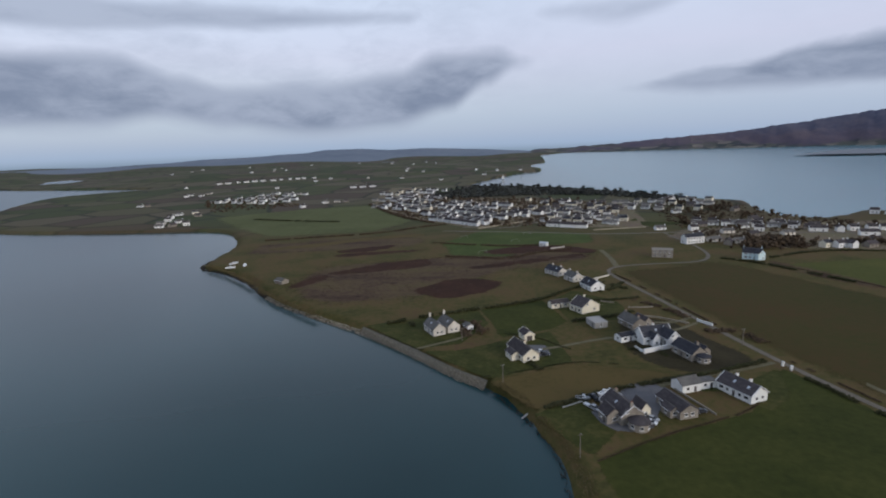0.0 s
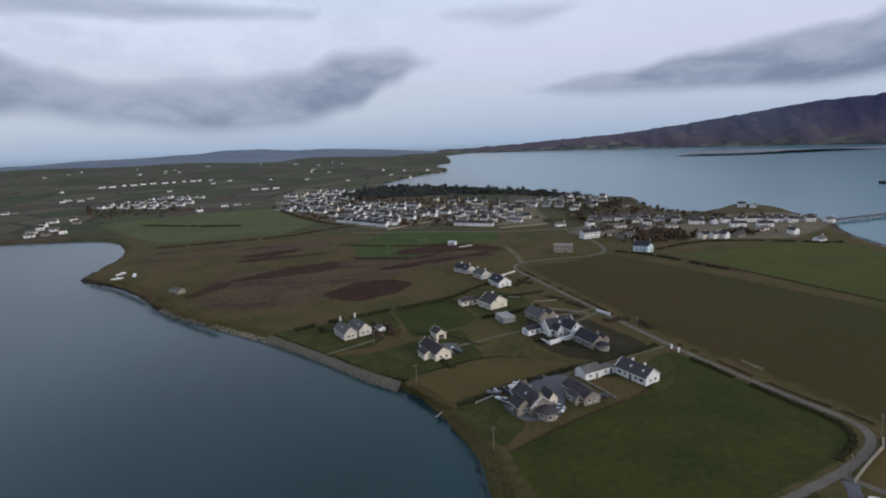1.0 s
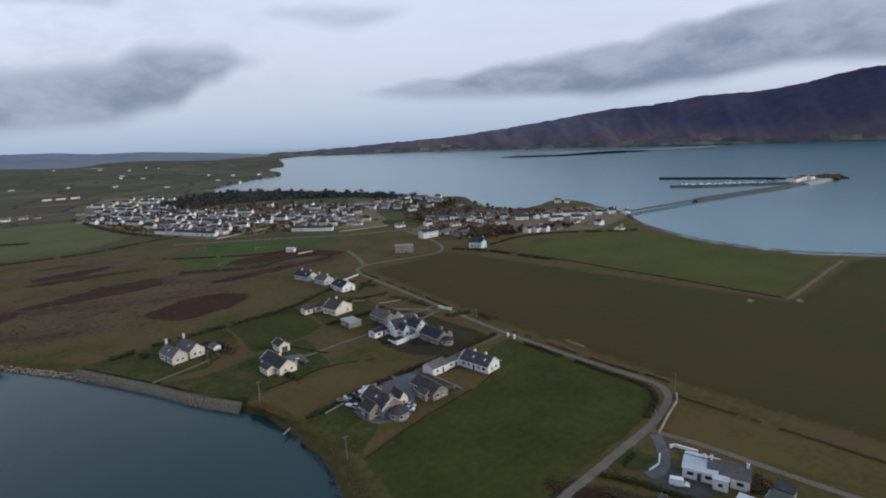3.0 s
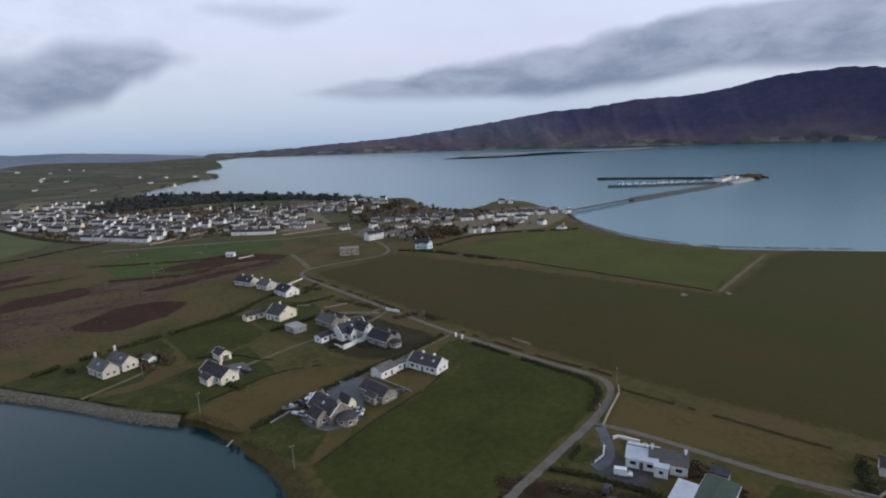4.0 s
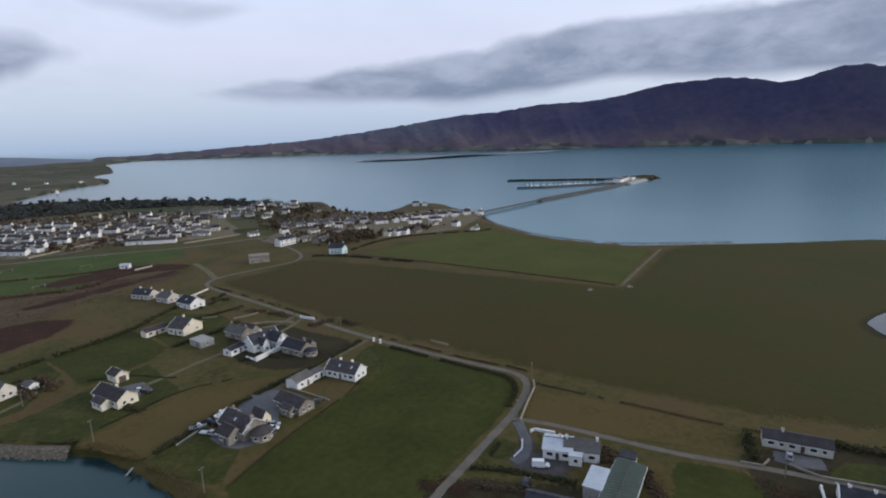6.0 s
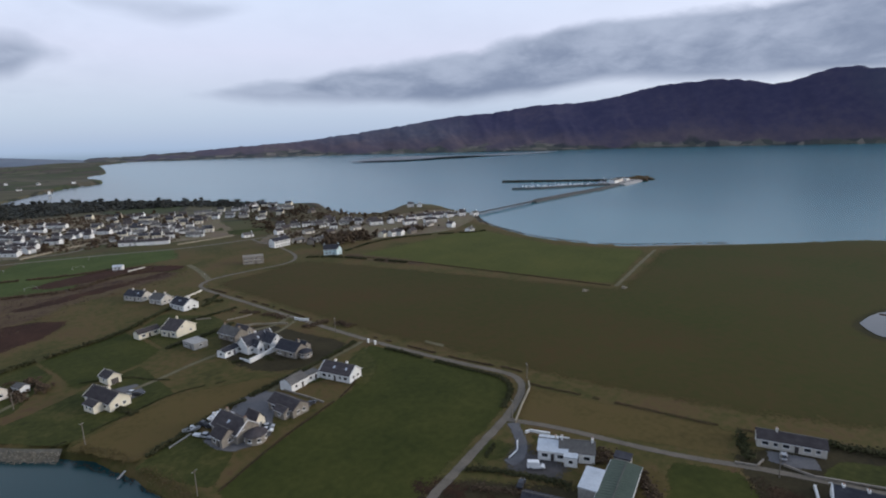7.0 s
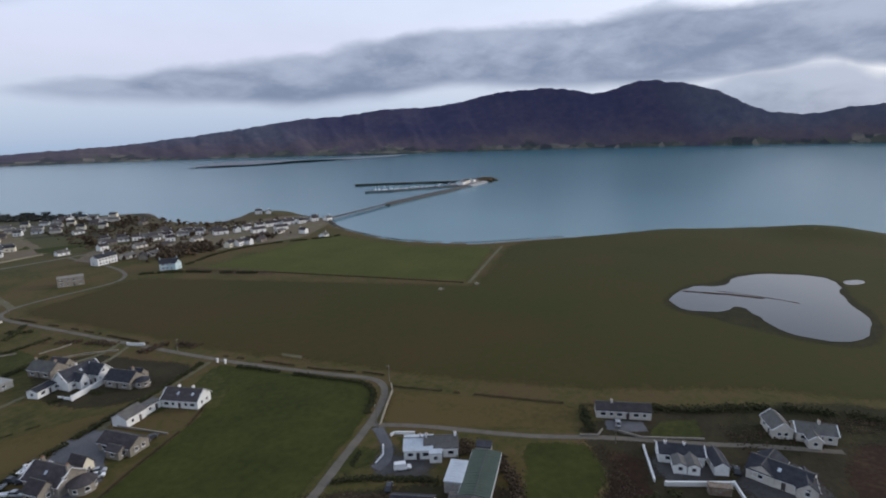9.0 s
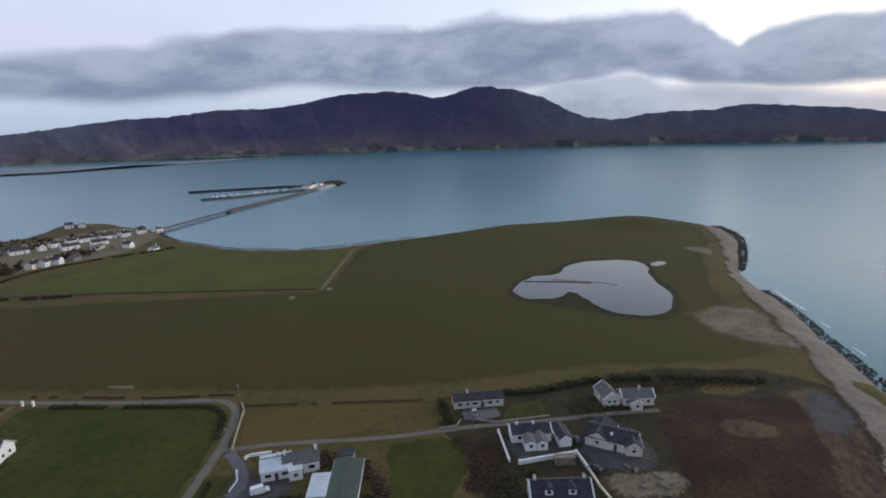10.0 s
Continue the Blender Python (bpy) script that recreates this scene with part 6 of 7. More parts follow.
hedge([(47.5, 355.1), (64.6, 342.5), (77.5, 324.2)], 1.0, 4, M_HEDGE, "dark shrubs in a house garden", 0.15)
hedge([(76.7, 301.6), (86.8, 287.0), (94.7, 269.3)], 1.1, 5, M_BRAMBLE, "dark shrubs in a house garden", 0.15)
hedge([(11.1, 213.9), (15.8, 203.3)], 1.1, 2.5, M_HEDGE, "dark shrubs in a house garden", 0.15)
hedge([(-62, 492), (-30, 480), (10, 468), (40, 474)], 1.2, 3.0, M_BRAMBLE, BROWNHEDGE)
hedge([(-44, 428), (-20, 424), (8, 416), (30, 440), (60, 452)], 1.4, 4.0, M_BRAMBLE, BROWNHEDGE)
hedge([(-240, 520), (-190, 535), (-128, 552), (-90, 590), (-60, 612)], 1.6, 4.0, M_BRAMBLE, BROWNHEDGE)
hedge([(-330, 690), (-250, 660), (-200, 650)], 1.8, 5.0, M_HEDGE, DARKHEDGE)
hedge([(-208, 850), (-160, 745), (-120, 672), (-76, 620)], 2.4, 6.0, M_BRAMBLE, "bare trees round the estate's edge", 0.0)
hedge([(27, 84), (22.5, 130), (19.5, 148), (12.5, 166)], 0.55, 5.0, M_REED, "dry reeds along the low bank", 0.0, "reeds")
hedge([(12, 170), (6, 182), (-2, 192)], 0.5, 4.0, M_REED, "dry reeds along the low bank", 0.0, "reeds")
hedge([(-102, 275), (-150, 318), (-182, 357), (-214, 387), (-240, 405)], 0.8, 4.0, M_REED, "dry grass along the shore", 0.1, "reeds")
hedge([(-12, 262), (-14, 256), (-8, 250), (-10, 244)], 2.6, 5.0, M_BRAMBLE, "bare brown shrubs beside a white house", 0.0)
hedge([(-44, 256), (-47, 262)], 1.4, 2.0, M_HEDGE, "dark shrubs beside a white house", 0.0)


def stones(name, line, wide, size, count, mat, label, z, seed, flat=0.6, category="stones"):
    r = random.Random(seed)
    line = smooth_line(line, times=1)
    seg = np.hypot(*(line[1:] - line[:-1]).T)
    at = np.concatenate([[0], np.cumsum(seg)])
    spots = []
    for _ in range(count):
        s = r.uniform(0, at[-1])
        i = min(len(seg) - 1, int(np.searchsorted(at, s, side="right")) - 1)
        d = (line[i + 1] - line[i]) / seg[i]
        u = r.uniform(-0.5, 0.5)
        p = line[i] + d * (s - at[i]) + np.array((-d[1], d[0])) * wide * u
        k = size * r.uniform(0.5, 1.3)
        spots.append((p[0], p[1], z(u), k, k * r.uniform(0.6, 1), k * flat))
    ob = new(name, clumps(name, spots, mat, 0.25, seed))
    return tagged(ob, label, category, kind="stuff")


stones("sea_wall_stones", [(-6.5, 192), (-20, 203), (-38, 223), (-53, 237), (-72, 254)], 2.6, 0.2, 2000, M_STONE, "pale tumbled stones armouring the shore", lambda u: -1.75 - 2.6 * u, 5)
stones("sea_wall_stones", [(-72, 254), (-102, 277), (-131, 299), (-150, 318)], 2.0, 0.5, 600, M_STONE, "scattered pale shore stones", lambda u: -2.2 - 1.6 * u, 6)
apron = ribbon("sea_wall", [(-6, 192.5), (-20, 203.8), (-38, 223.5), (-52.8, 237.6), (-71, 255)], 2.4, M_APRON, "pale stone apron of the sea wall", 0.0, "sea wall", base=-1.15)
for v in apron.data.vertices:
    v.co.z = 0.12 - 0.74 * (v.index % 5)          # falls from the turf to the water
stones("shore_rocks", [(-150, 320), (-182, 361), (-215, 391), (-246, 405), (-252, 440)], 5, 0.9, 500, M_ROCK, "dark weedy rocks on the point", lambda u: -2.9, 7, 0.4)
stones("shore_rocks", [(590, -58), (535, -71), (448, -61), (400, -52)], 9, 1.2, 900, M_ROCK, "dark weedy rocks at the water's edge", lambda u: -2.9, 8, 0.35)
stones("shore_rocks", [(353, -60), (316, -68), (275, -72), (250, -76), (218, -79), (180, -86)], 6.5, 0.55, 1500, M_ROCK, "dark weed line along the strand", lambda u: -2.85, 9, 0.35)
stones("shore_rocks", [(18, 126), (16, 150), (9, 168), (2, 180), (-6, 191)], 1.8, 0.24, 220, M_ROCK, "dark stones under the low bank", lambda u: -2.6, 10, 0.5)
stones("shore_rocks", [(429, 520), (440, 575), (440, 612), (425, 652), (365, 604), (320, 608), (300, 643), (312, 700), (326, 788)], 8, 1.4, 700, M_ROCK, "dark rocks under the headland", lambda u: -2.5, 11, 0.6)
for line, w in (([(352, -66), (330, -71), (318, -74)], 1.2), ([(545, -78), (528, -78)], 2.0), ([(300, -76), (292, -78)], 0.8), ([(268, -80), (258, -82)], 0.7), ([(240, -84), (226, -86)], 0.9)):
    ribbon("foam", line, w, M_FOAM, "broken white foam of a small wave", 0.06, "foam", base=SEA, wander=0.9)
ribbon("beach_strand", [(424, 500), (390, 446), (378, 405), (365.5, 346), (373, 301), (390, 268), (420, 245), (455, 215), (487, 186)], 3.5, M_SAND, "thin strip of pale strand round the bay", 0.0, "beach", base=SEA + 0.35)
for x, y in ((251.4, 198.1), (273.6, 186.7)):
    stones("gateway_stones", [(x - 2.5, y - 1), (x, y + 0.5), (x + 2.5, y + 2)], 3.0, 0.6, 26, M_STONE, "pale stones heaped at a field gateway", lambda u: 0.2, 12)
ribbon("slipway", [(8.8, 171), (6.6, 167.6)], 0.7, M_CONCRETE, "short white concrete slipway", 0.0, "slipway", rounding=0, base=-1.6)


# ---------------------------------------------------------------- boundary walls
def wall_run(line, high, thick, mat, label, name="boundary_wall"):
    home = thing(name, pose(line[0][0], line[0][1], 0), label, "wall")
    for a, b in zip(line[:-1], line[1:]):
        a, b = np.array(a, float), np.array(b, float)
        d = b - a
        L = float(np.hypot(*d))
        turn = math.degrees(math.atan2(d[1], d[0]))
        m = home.matrix_basis.inverted() @ pose(a[0], a[1], top_of(*a), 0, 0, turn)
        bm = bmesh.new()
        add_box(bm, -thick / 2, L + thick / 2, -thick / 2, thick / 2, -0.5, high)
        part("panel", bm, mat, home, m=m)
        bm = bmesh.new()
        add_box(bm, -thick / 2 - 0.04, L + thick / 2 + 0.04, -thick / 2 - 0.06, thick / 2 + 0.06, high + 0.003, high + 0.1)
        part("coping", bm, mat, home, m=m)
    bm = bmesh.new()
    add_box(bm, -thick * 0.75, thick * 0.75, -thick * 0.75, thick * 0.75, -0.5, high + 0.18)
    part("pier", bm, mat, home)
    return home


wall_run([(133.9, 34.4), (143.7, 20.2)], 1.25, 0.4, M_WHITE, "tall white garden wall")
wall_run([(148.1, 44.5), (134.0, 37.3)], 0.9, 0.35, M_WHITE, "low white boundary wall along a drive")
wall_run([(144.5, 20.3), (137.9, 16.4)], 0.9, 0.35, M_WHITE, "low white wall beside a gravel yard")
wall_run([(137.5, 16.0), (131.0, 12.5), (126.0, 9.0)], 0.6, 0.3, M_CREAM, "low cream kerb wall beside bare ground")
wall_run([(143.9, 62.1), (146.8, 57.8), (150.8, 57.9)], 0.5, 0.3, M_BUFF, "pale entrance wall of a bungalow")
wall_run([(152.6, 53.2), (153.2, 46.4), (162.6, 31.3)], 0.5, 0.3, M_BUFF, "long pale front wall along the lane")
wall_run([(110.5, 109.7), (112.0, 109.6), (115.3, 104.5)], 0.8, 0.35, M_WHITE, "white farm entrance wall")
wall_run([(105.0, 108.0), (101.5, 104.6), (97.2, 103.4)], 0.4, 0.25, M_WHITE, "low white kerb wall at the fork")
wall_run([(61.0, 221.8), (76.2, 229.4)], 1.9, 0.5, M_WHITE, "white retaining wall of a terrace")
wall_run([(61.0, 222.4), (58.6, 228.0)], 0.9, 0.3, M_WHITE, "low white terrace wall")
wall_run([(97.4, 264.0), (99.0, 260.6), (101.8, 257.0)], 1.2, 0.4, M_WHITE, "white splayed gateway wall")
wall_run([(73.0, 358.0), (66.0, 352.0), (58.0, 345.0)], 0.9, 0.35, M_PALE, "pale field wall beside the lane")
wall_run([(112.5, 116.5), (122.0, 123.0), (133.0, 130.0), (136.6, 134.0)], 0.7, 0.4, M_STONE, "rough stone wall round the bend")
wall_run([(69.6, 286.5), (76.9, 286.4), (82.5, 287.7)], 0.5, 0.3, M_BUFF, "pale broken garden wall")
wall_run([(56.8, 298.7), (63.2, 295.8)], 0.5, 0.3, M_BUFF, "pale broken garden wall")
wall_run([(68.6, 268.0), (73.8, 271.2), (80.0, 268.6), (86.0, 264.1), (91.5, 259.6)], 0.8, 0.35, M_STONE, "rough stone garden wall")
wall_run([(62.8, 187.5), (64.6, 183.1), (70.0, 169.2)], 0.5, 0.3, M_BUFF, "grey block wall beside a yard")
wall_run([(21.0, 172.5), (28.0, 177.0)], 0.35, 0.25, M_CONCRETE, "low concrete wall at a lawn's edge")
wall_run([(43.9, 454.3), (55.9, 460.2)], 0.8, 0.35, M_PALE, "low pale wall in a field")
h, L, W = house_at((35.3, 468.3), (41.3, 465.3), (43.3, 469.3), "small white pavilion beside a sports field", "pavilion", "pavilion")
wing(h, I4, L, W, 2.6, 3.6, M_WHITE, M_PALEROOF, 2, 1, (0, 0), far=True)
wall_run([(-22.0, 571.0), (36.0, 624.0)], 1.1, 0.4, M_STONE, "long stone estate wall")
wall_run([(96.0, 548.0), (150.0, 560.0)], 1.1, 0.4, M_STONE, "long stone churchyard wall")
for x, y in ((110.6, 209.6), (111.8, 205.6)):
    g = thing("gate_pillar", pose(x, y, 0), "white gate pillar at a drive", "pillar", "gate pillars")
    bm = bmesh.new()
    add_box(bm, -0.35, 0.35, -0.35, 0.35, -0.3, 1.7)
    part("shaft", bm, M_WHITE, g)
    bm = bmesh.new()
    add_box(bm, -0.45, 0.45, -0.45, 0.45, 1.704, 1.85)
    part("cap", bm, M_WHITE, g)


# ---------------------------------------------------------------- poles
def pole(x, y, high, turn):
    p = thing("utility_pole", pose(x, y, top_of(x, y), 0, 0, turn), "weathered wooden utility pole in the grass", "pole", "utility poles")
    bm = bmesh.new()
    add_tube(bm, (0, 0, -1), (0, 0, high), 0.16, 0.11, 10)
    part("shaft", bm, M_WOOD, p)
    bm = bmesh.new()
    add_box(bm, -0.75, 0.75, 0.1, 0.2, high - 0.6, high - 0.48)
    part("crossarm", bm, M_WOOD, p)
    for s in (-0.65, 0, 0.65):
        bm = bmesh.new()
        add_tube(bm, (s, 0.15, high - 0.48), (s, 0.15, high - 0.26), 0.05, 0.035, 8)
        part("insulator", bm, M_TRIM, p)


for x, y, tall, turn in ((22.3, 142.8, 7.6, 20), (0.6, 191.8, 7.6, 25), (138.4, 136.6, 6.5, 60), (113.0, 118.5, 7.0, 60), (146.0, 52.0, 7.0, 30), (79.5, 372.0, 7.5, 10), (105.0, 232.0, 7.5, 15), (-18.0, 236.0, 6.5, 30)):
    pole(x, y, tall, turn)


def goal_frame(x, y, turn):
    g = thing("goal_frame", pose(x, y, top_of(x, y) + 0.02, 0, 0, turn), "pale steel goal frame on the sports field", "goal", "goal frames")
    for px in (-3.66, 3.66):
        bm = bmesh.new()
        add_tube(bm, (px, 0, -0.2), (px, 0, 2.44), 0.06, 0.06, 8)
        part("post", bm, M_CONCRETE, g)
        bm = bmesh.new()
        add_tube(bm, (px, 0, 2.44), (px, 1.6, 0), 0.05, 0.05, 6)
        part("stay", bm, M_CONCRETE, g)
    bm = bmesh.new()
    add_tube(bm, (-3.7, 0, 2.44), (3.7, 0, 2.44), 0.06, 0.06, 8)
    part("crossbar", bm, M_CONCRETE, g)


for gx_, gy_, turn in ((-33.9, 515.5, 20), (-13.9, 438.8, 25), (14.9, 490.8, 15), (27.6, 528.8, 20)):
    goal_frame(gx_, gy_, turn)


# ---------------------------------------------------------------- cars and boats
def profile_body(bm, sections):
    """Skins a row of rings of equal size."""
    rings = [[bm.verts.new(p) for p in s] for s in sections]
    n = len(rings[0])
    for a, b in zip(rings[:-1], rings[1:]):
        for i in range(n):
            j = (i + 1) % n
            bm.faces.new((a[i], a[j], b[j], b[i]))
    bm.faces.new(rings[0][::-1])
    bm.faces.new(rings[-1])
    bmesh.ops.recalc_face_normals(bm, faces=bm.faces[:])


def car(x, y, turn, paint, label, van=False):
    c = thing("van" if van else "car", pose(x, y, top_of(x, y) + 0.16, 0, 0, turn), label, "van" if van else "car")
    L, W = (4.9, 1.9) if van else (4.3, 1.75)
    bm = bmesh.new()
    rows = []
    for u, low, high, wide in ((-0.5, 0.45, 0.75, 0.84), (-0.46, 0.3, 0.88, 0.96), (-0.2, 0.25, 0.95, 1), (0.15, 0.25, 0.93, 1), (0.4, 0.28, 0.82, 0.97), (0.48, 0.35, 0.68, 0.88), (0.5, 0.42, 0.6, 0.8)):
        w = W / 2 * wide
        rows.append([(u * L, -w, low), (u * L, w, low), (u * L, w, high * 0.9), (u * L, w * 0.92, high), (u * L, -w * 0.92, high), (u * L, -w, high * 0.9)])
    profile_body(bm, rows)
    part("body", bm, paint, c, smooth=False)
    top = 2.0 if van else 1.45
    spans = ((-0.49, -0.47, 0.18, 0.28) if van else (-0.45, -0.28, 0.1, 0.27))
    bm = bmesh.new()
    w = W / 2
    profile_body(bm, [[(spans[0] * L, -w * 0.9, 0.9), (spans[0] * L, w * 0.9, 0.9), (spans[0] * L, w * 0.88, 0.94), (spans[0] * L, -w * 0.88, 0.94)],
                      [(spans[1] * L, -w * 0.92, 0.9), (spans[1] * L, w * 0.92, 0.9), (spans[1] * L, w * 0.8, top), (spans[1] * L, -w * 0.8, top)],
                      [(spans[2] * L, -w * 0.92, 0.9), (spans[2] * L, w * 0.92, 0.9), (spans[2] * L, w * 0.8, top), (spans[2] * L, -w * 0.8, top)],
                      [(spans[3] * L, -w * 0.9, 0.9), (spans[3] * L, w * 0.9, 0.9), (spans[3] * L, w * 0.88, 0.94), (spans[3] * L, -w * 0.88, 0.94)]])
    part("cabin", bm, paint if van else M_CARGLASS, c)
    bm = bmesh.new()
    add_box(bm, spans[1] * L + 0.1, spans[2] * L - 0.05, -w * 0.76, w * 0.76, top - 0.02, top + 0.04)
    part("roof_panel", bm, paint, c)
    if van:
        bm = bmesh.new()
        add_box(bm, 0.2 * L, 0.265 * L, -w * 0.8, w * 0.8, 1.05, 1.75, pose(0, 0, 0))
        part("windscreen", bm, M_CARGLASS, c)
    for sx in (-0.31, 0.31):
        for sy in (-1, 1):
            bm = bmesh.new()
            add_tube(bm, (sx * L, sy * (w - 0.2), 0.32), (sx * L, sy * (w + 0.01), 0.32), 0.32, 0.32, 14)
            tyre = part("wheel", bm, M_TYRE, c)
            bm = bmesh.new()
            add_tube(bm, (sx * L, sy * (w + 0.005), 0.32), (sx * L, sy * (w + 0.03), 0.32), 0.2, 0.18, 10)
            part("rim", bm, M_RIM, tyre)
    for sy in (-1, 1):
        bm = bmesh.new()
        add_box(bm, 0.485 * L, 0.5 * L, sy * w * 0.6 - 0.16, sy * w * 0.6 + 0.16, 0.58, 0.7)
        part("headlight", bm, M_TRIM, c)
    return c


car(17.4, 221.6, -30, M_WHITEPAINT, "white car parked beside a yellow house")
car(18.8, 219.4, -25, M_BLACKPAINT, "dark car parked beside a yellow house")
car(47.4, 162.6, -30, M_WHITEPAINT, "white car parked on a gravel yard")
car(48.6, 164.8, -32, M_SILVER, "silver car parked on a gravel yard")
car(65.8, 170.4, 20, M_BLACKPAINT, "dark car parked behind a bungalow")
car(46.0, 172.0, 60, M_BLACKPAINT, "dark car parked beside a large house")
car(31.4, 171.6, -55, M_SILVER, "silver car parked beside a large house")
car(32.6, 179.8, -60, M_BLACKPAINT, "dark car parked among boats in a yard")
car(34.2, 176.8, -50, M_BLACKPAINT, "dark car parked among boats in a yard")
car(99.6, 95.4, -42, M_WHITEPAINT, "white van parked in a farmyard", True)
car(156.4, 55.0, 20, M_SILVER, "silver car on a bungalow's drive")
car(138.0, 14.6, 70, M_BLACKPAINT, "dark car parked by a garden wall")
car(150.5, 20.8, 20, M_BLACKPAINT, "dark car parked between two houses")
car(91.0, 92.5, 30, M_BLACKPAINT, "dark car parked in a farmyard")


def boat_thing(m, length, hull_mat, label, cabin=True, mast=0.0, group=""):
    b = thing("boat", m, label, "boat", group)
    bm = bmesh.new()
    rows = []
    for u, wide, keel, gunwale in ((-0.5, 0.8, 0.15, 0.95), (-0.25, 0.98, 0.0, 0.95), (0.05, 1.0, 0.0, 1.0), (0.3, 0.75, 0.08, 1.12), (0.45, 0.35, 0.3, 1.25), (0.5, 0.06, 0.6, 1.32)):
        w = length * 0.17 * wide
        rows.append([(u * length, -w * 0.25, keel), (u * length, w * 0.25, keel), (u * length, w * 0.85, keel + 0.3), (u * length, w, gunwale), (u * length, w * 0.85, gunwale), (u * length, w * 0.8, gunwale - 0.25),
                     (u * length, -w * 0.8, gunwale - 0.25), (u * length, -w * 0.85, gunwale), (u * length, -w, gunwale), (u * length, -w * 0.85, keel + 0.3)])
    profile_body(bm, rows)
    part("hull", bm, hull_mat, b)
    if cabin:
        bm = bmesh.new()
        w = length * 0.1
        profile_body(bm, [[(-0.05 * length, -w, 0.7), (-0.05 * length, w, 0.7), (-0.05 * length, w * 0.85, 1.9), (-0.05 * length, -w * 0.85, 1.9)],
                          [(0.12 * length, -w, 0.7), (0.12 * length, w, 0.7), (0.10 * length, w * 0.85, 1.9), (0.10 * length, -w * 0.85, 1.9)],
                          [(0.24 * length, -w * 0.7, 0.8), (0.24 * length, w * 0.7, 0.8), (0.2 * length, w * 0.6, 1.2), (0.2 * length, -w * 0.6, 1.2)]])
        part("cabin", bm, M_WHITEPAINT, b)
        bm = bmesh.new()
        add_box(bm, -0.03 * length, 0.09 * length, -w * 0.98, w * 0.98, 1.35, 1.7)
        part("cabin_window", bm, M_CARGLASS, b)
    if mast:
        bm = bmesh.new()
        add_tube(bm, (0.08 * length, 0, 0.9), (0.08 * length, 0, mast), 0.07, 0.05, 6)
        part("mast", bm, M_RIM, b)
        bm = bmesh.new()
        add_tube(bm, (0.08 * length, 0, 2.0), (-0.35 * length, 0, 1.9), 0.09, 0.07, 6)
        part("boom", bm, M_BLUEPAINT, b)
    return b


for x, y, turn, n, mat in ((28.6, 178.6, -15, 5.4, M_SILVER), (36.6, 183.0, 35, 5.2, M_WHITEPAINT), (29.6, 173.5, -50, 4.0, M_WHITEPAINT)):
    boat_thing(pose(x, y, 0.14, 0, 0, turn), n, mat, "small white boat laid up in a yard", cabin=n > 5)

# clutter on the bare ground by the gravel yard, and on the point
clutter = random.Random(8)
for x, y, s in ((140.5, -1.5, 1.0), (138.0, 1.5, 0.8), (136.5, -3.0, 1.2), (141.0, 4.0, 0.7), (139.0, -5.5, 0.9), (134.5, 2.0, 0.7), (142.5, 6.5, 0.6)):
    c = thing("timber_stack", pose(x, y, 0.14, 0, 0, clutter.uniform(0, 180)), "stack of pale building timber on bare ground", "timber", "timber stacks")
    for i in range(6):
        bm = bmesh.new()
        add_box(bm, -1.6 * s, 1.6 * s, -0.09, 0.09, 0, 0.14)
        part("plank", bm, M_WOOD, c, m=pose(clutter.uniform(-0.2, 0.2), (i % 3 - 1) * 0.3, 0.144 * (i // 3), 0, 0, clutter.uniform(-8, 8)))
for x, y, turn in ((-213, 394, 20), (-205, 403, 110), (-218, 410, 60)):
    boat_thing(pose(x, y, 0.1, 0, 0, turn), 8.0, M_WHITEPAINT, "white boat laid up on the point")
barn((-156, 346), (-149, 342), (-146, 347), 2.2, 3.8, M_BUFF, M_GREYROOF, "ruined stone hut in the rough")


# ---------------------------------------------------------------- pier and harbour
def deck(name, line, width, top, mat, parent, label=""):
    bm = bmesh.new()
    line = [np.array(p, float) for p in line]
    rows = []
    for i, p in enumerate(line):
        d = line[min(i + 1, len(line) - 1)] - line[max(i - 1, 0)]
        d = d / np.hypot(*d)
        n = np.array((-d[1], d[0])) * width / 2
        rows.append([(p[0] - n[0], p[1] - n[1], top), (p[0] + n[0], p[1] + n[1], top), (p[0] + n[0] * 1.5, p[1] + n[1] * 1.5, SEA - 2), (p[0] - n[0] * 1.5, p[1] - n[1] * 1.5, SEA - 2)])
    profile_body(bm, rows)
    return part(name, bm, mat, parent, label)


pier = thing("pier", I4, "long stone causeway pier with breakwaters", "pier")
deck("causeway", [(576, 548), (690, 573), (796, 593), (901, 627), (1003, 650)], 6, 0.2, M_PIERSTONE, pier)
deck("outer_breakwater", [(985, 668), (930, 740), (870, 800), (807, 862)], 9, 0.6, M_ROCK, pier, "dark rock breakwater")
deck("inner_breakwater", [(880, 640), (800, 672), (740, 690), (700, 722)], 5, 0.2, M_PIERSTONE, pier)
deck("quay", [(880, 636), (940, 652), (985, 668)], 46, 0.3, M_CONCRETE, pier)
bm = bmesh.new()
add_box(bm, -1, 160, -2.6, 2.6, -0.4, 0.3)
viaduct = part("viaduct_deck", bm, M_PIERSTONE, pier, m=pose(421, 506, 0, 0, 0, math.degrees(math.atan2(42, 155))))
for i in range(18):
    for s in (-2.0, 2.0):
        bm = bmesh.new()
        add_tube(bm, (4 + i * 9, s, SEA - 3), (4 + i * 9, s, -0.4), 0.35, 0.35, 8)
        part("post", bm, M_WOOD, viaduct)
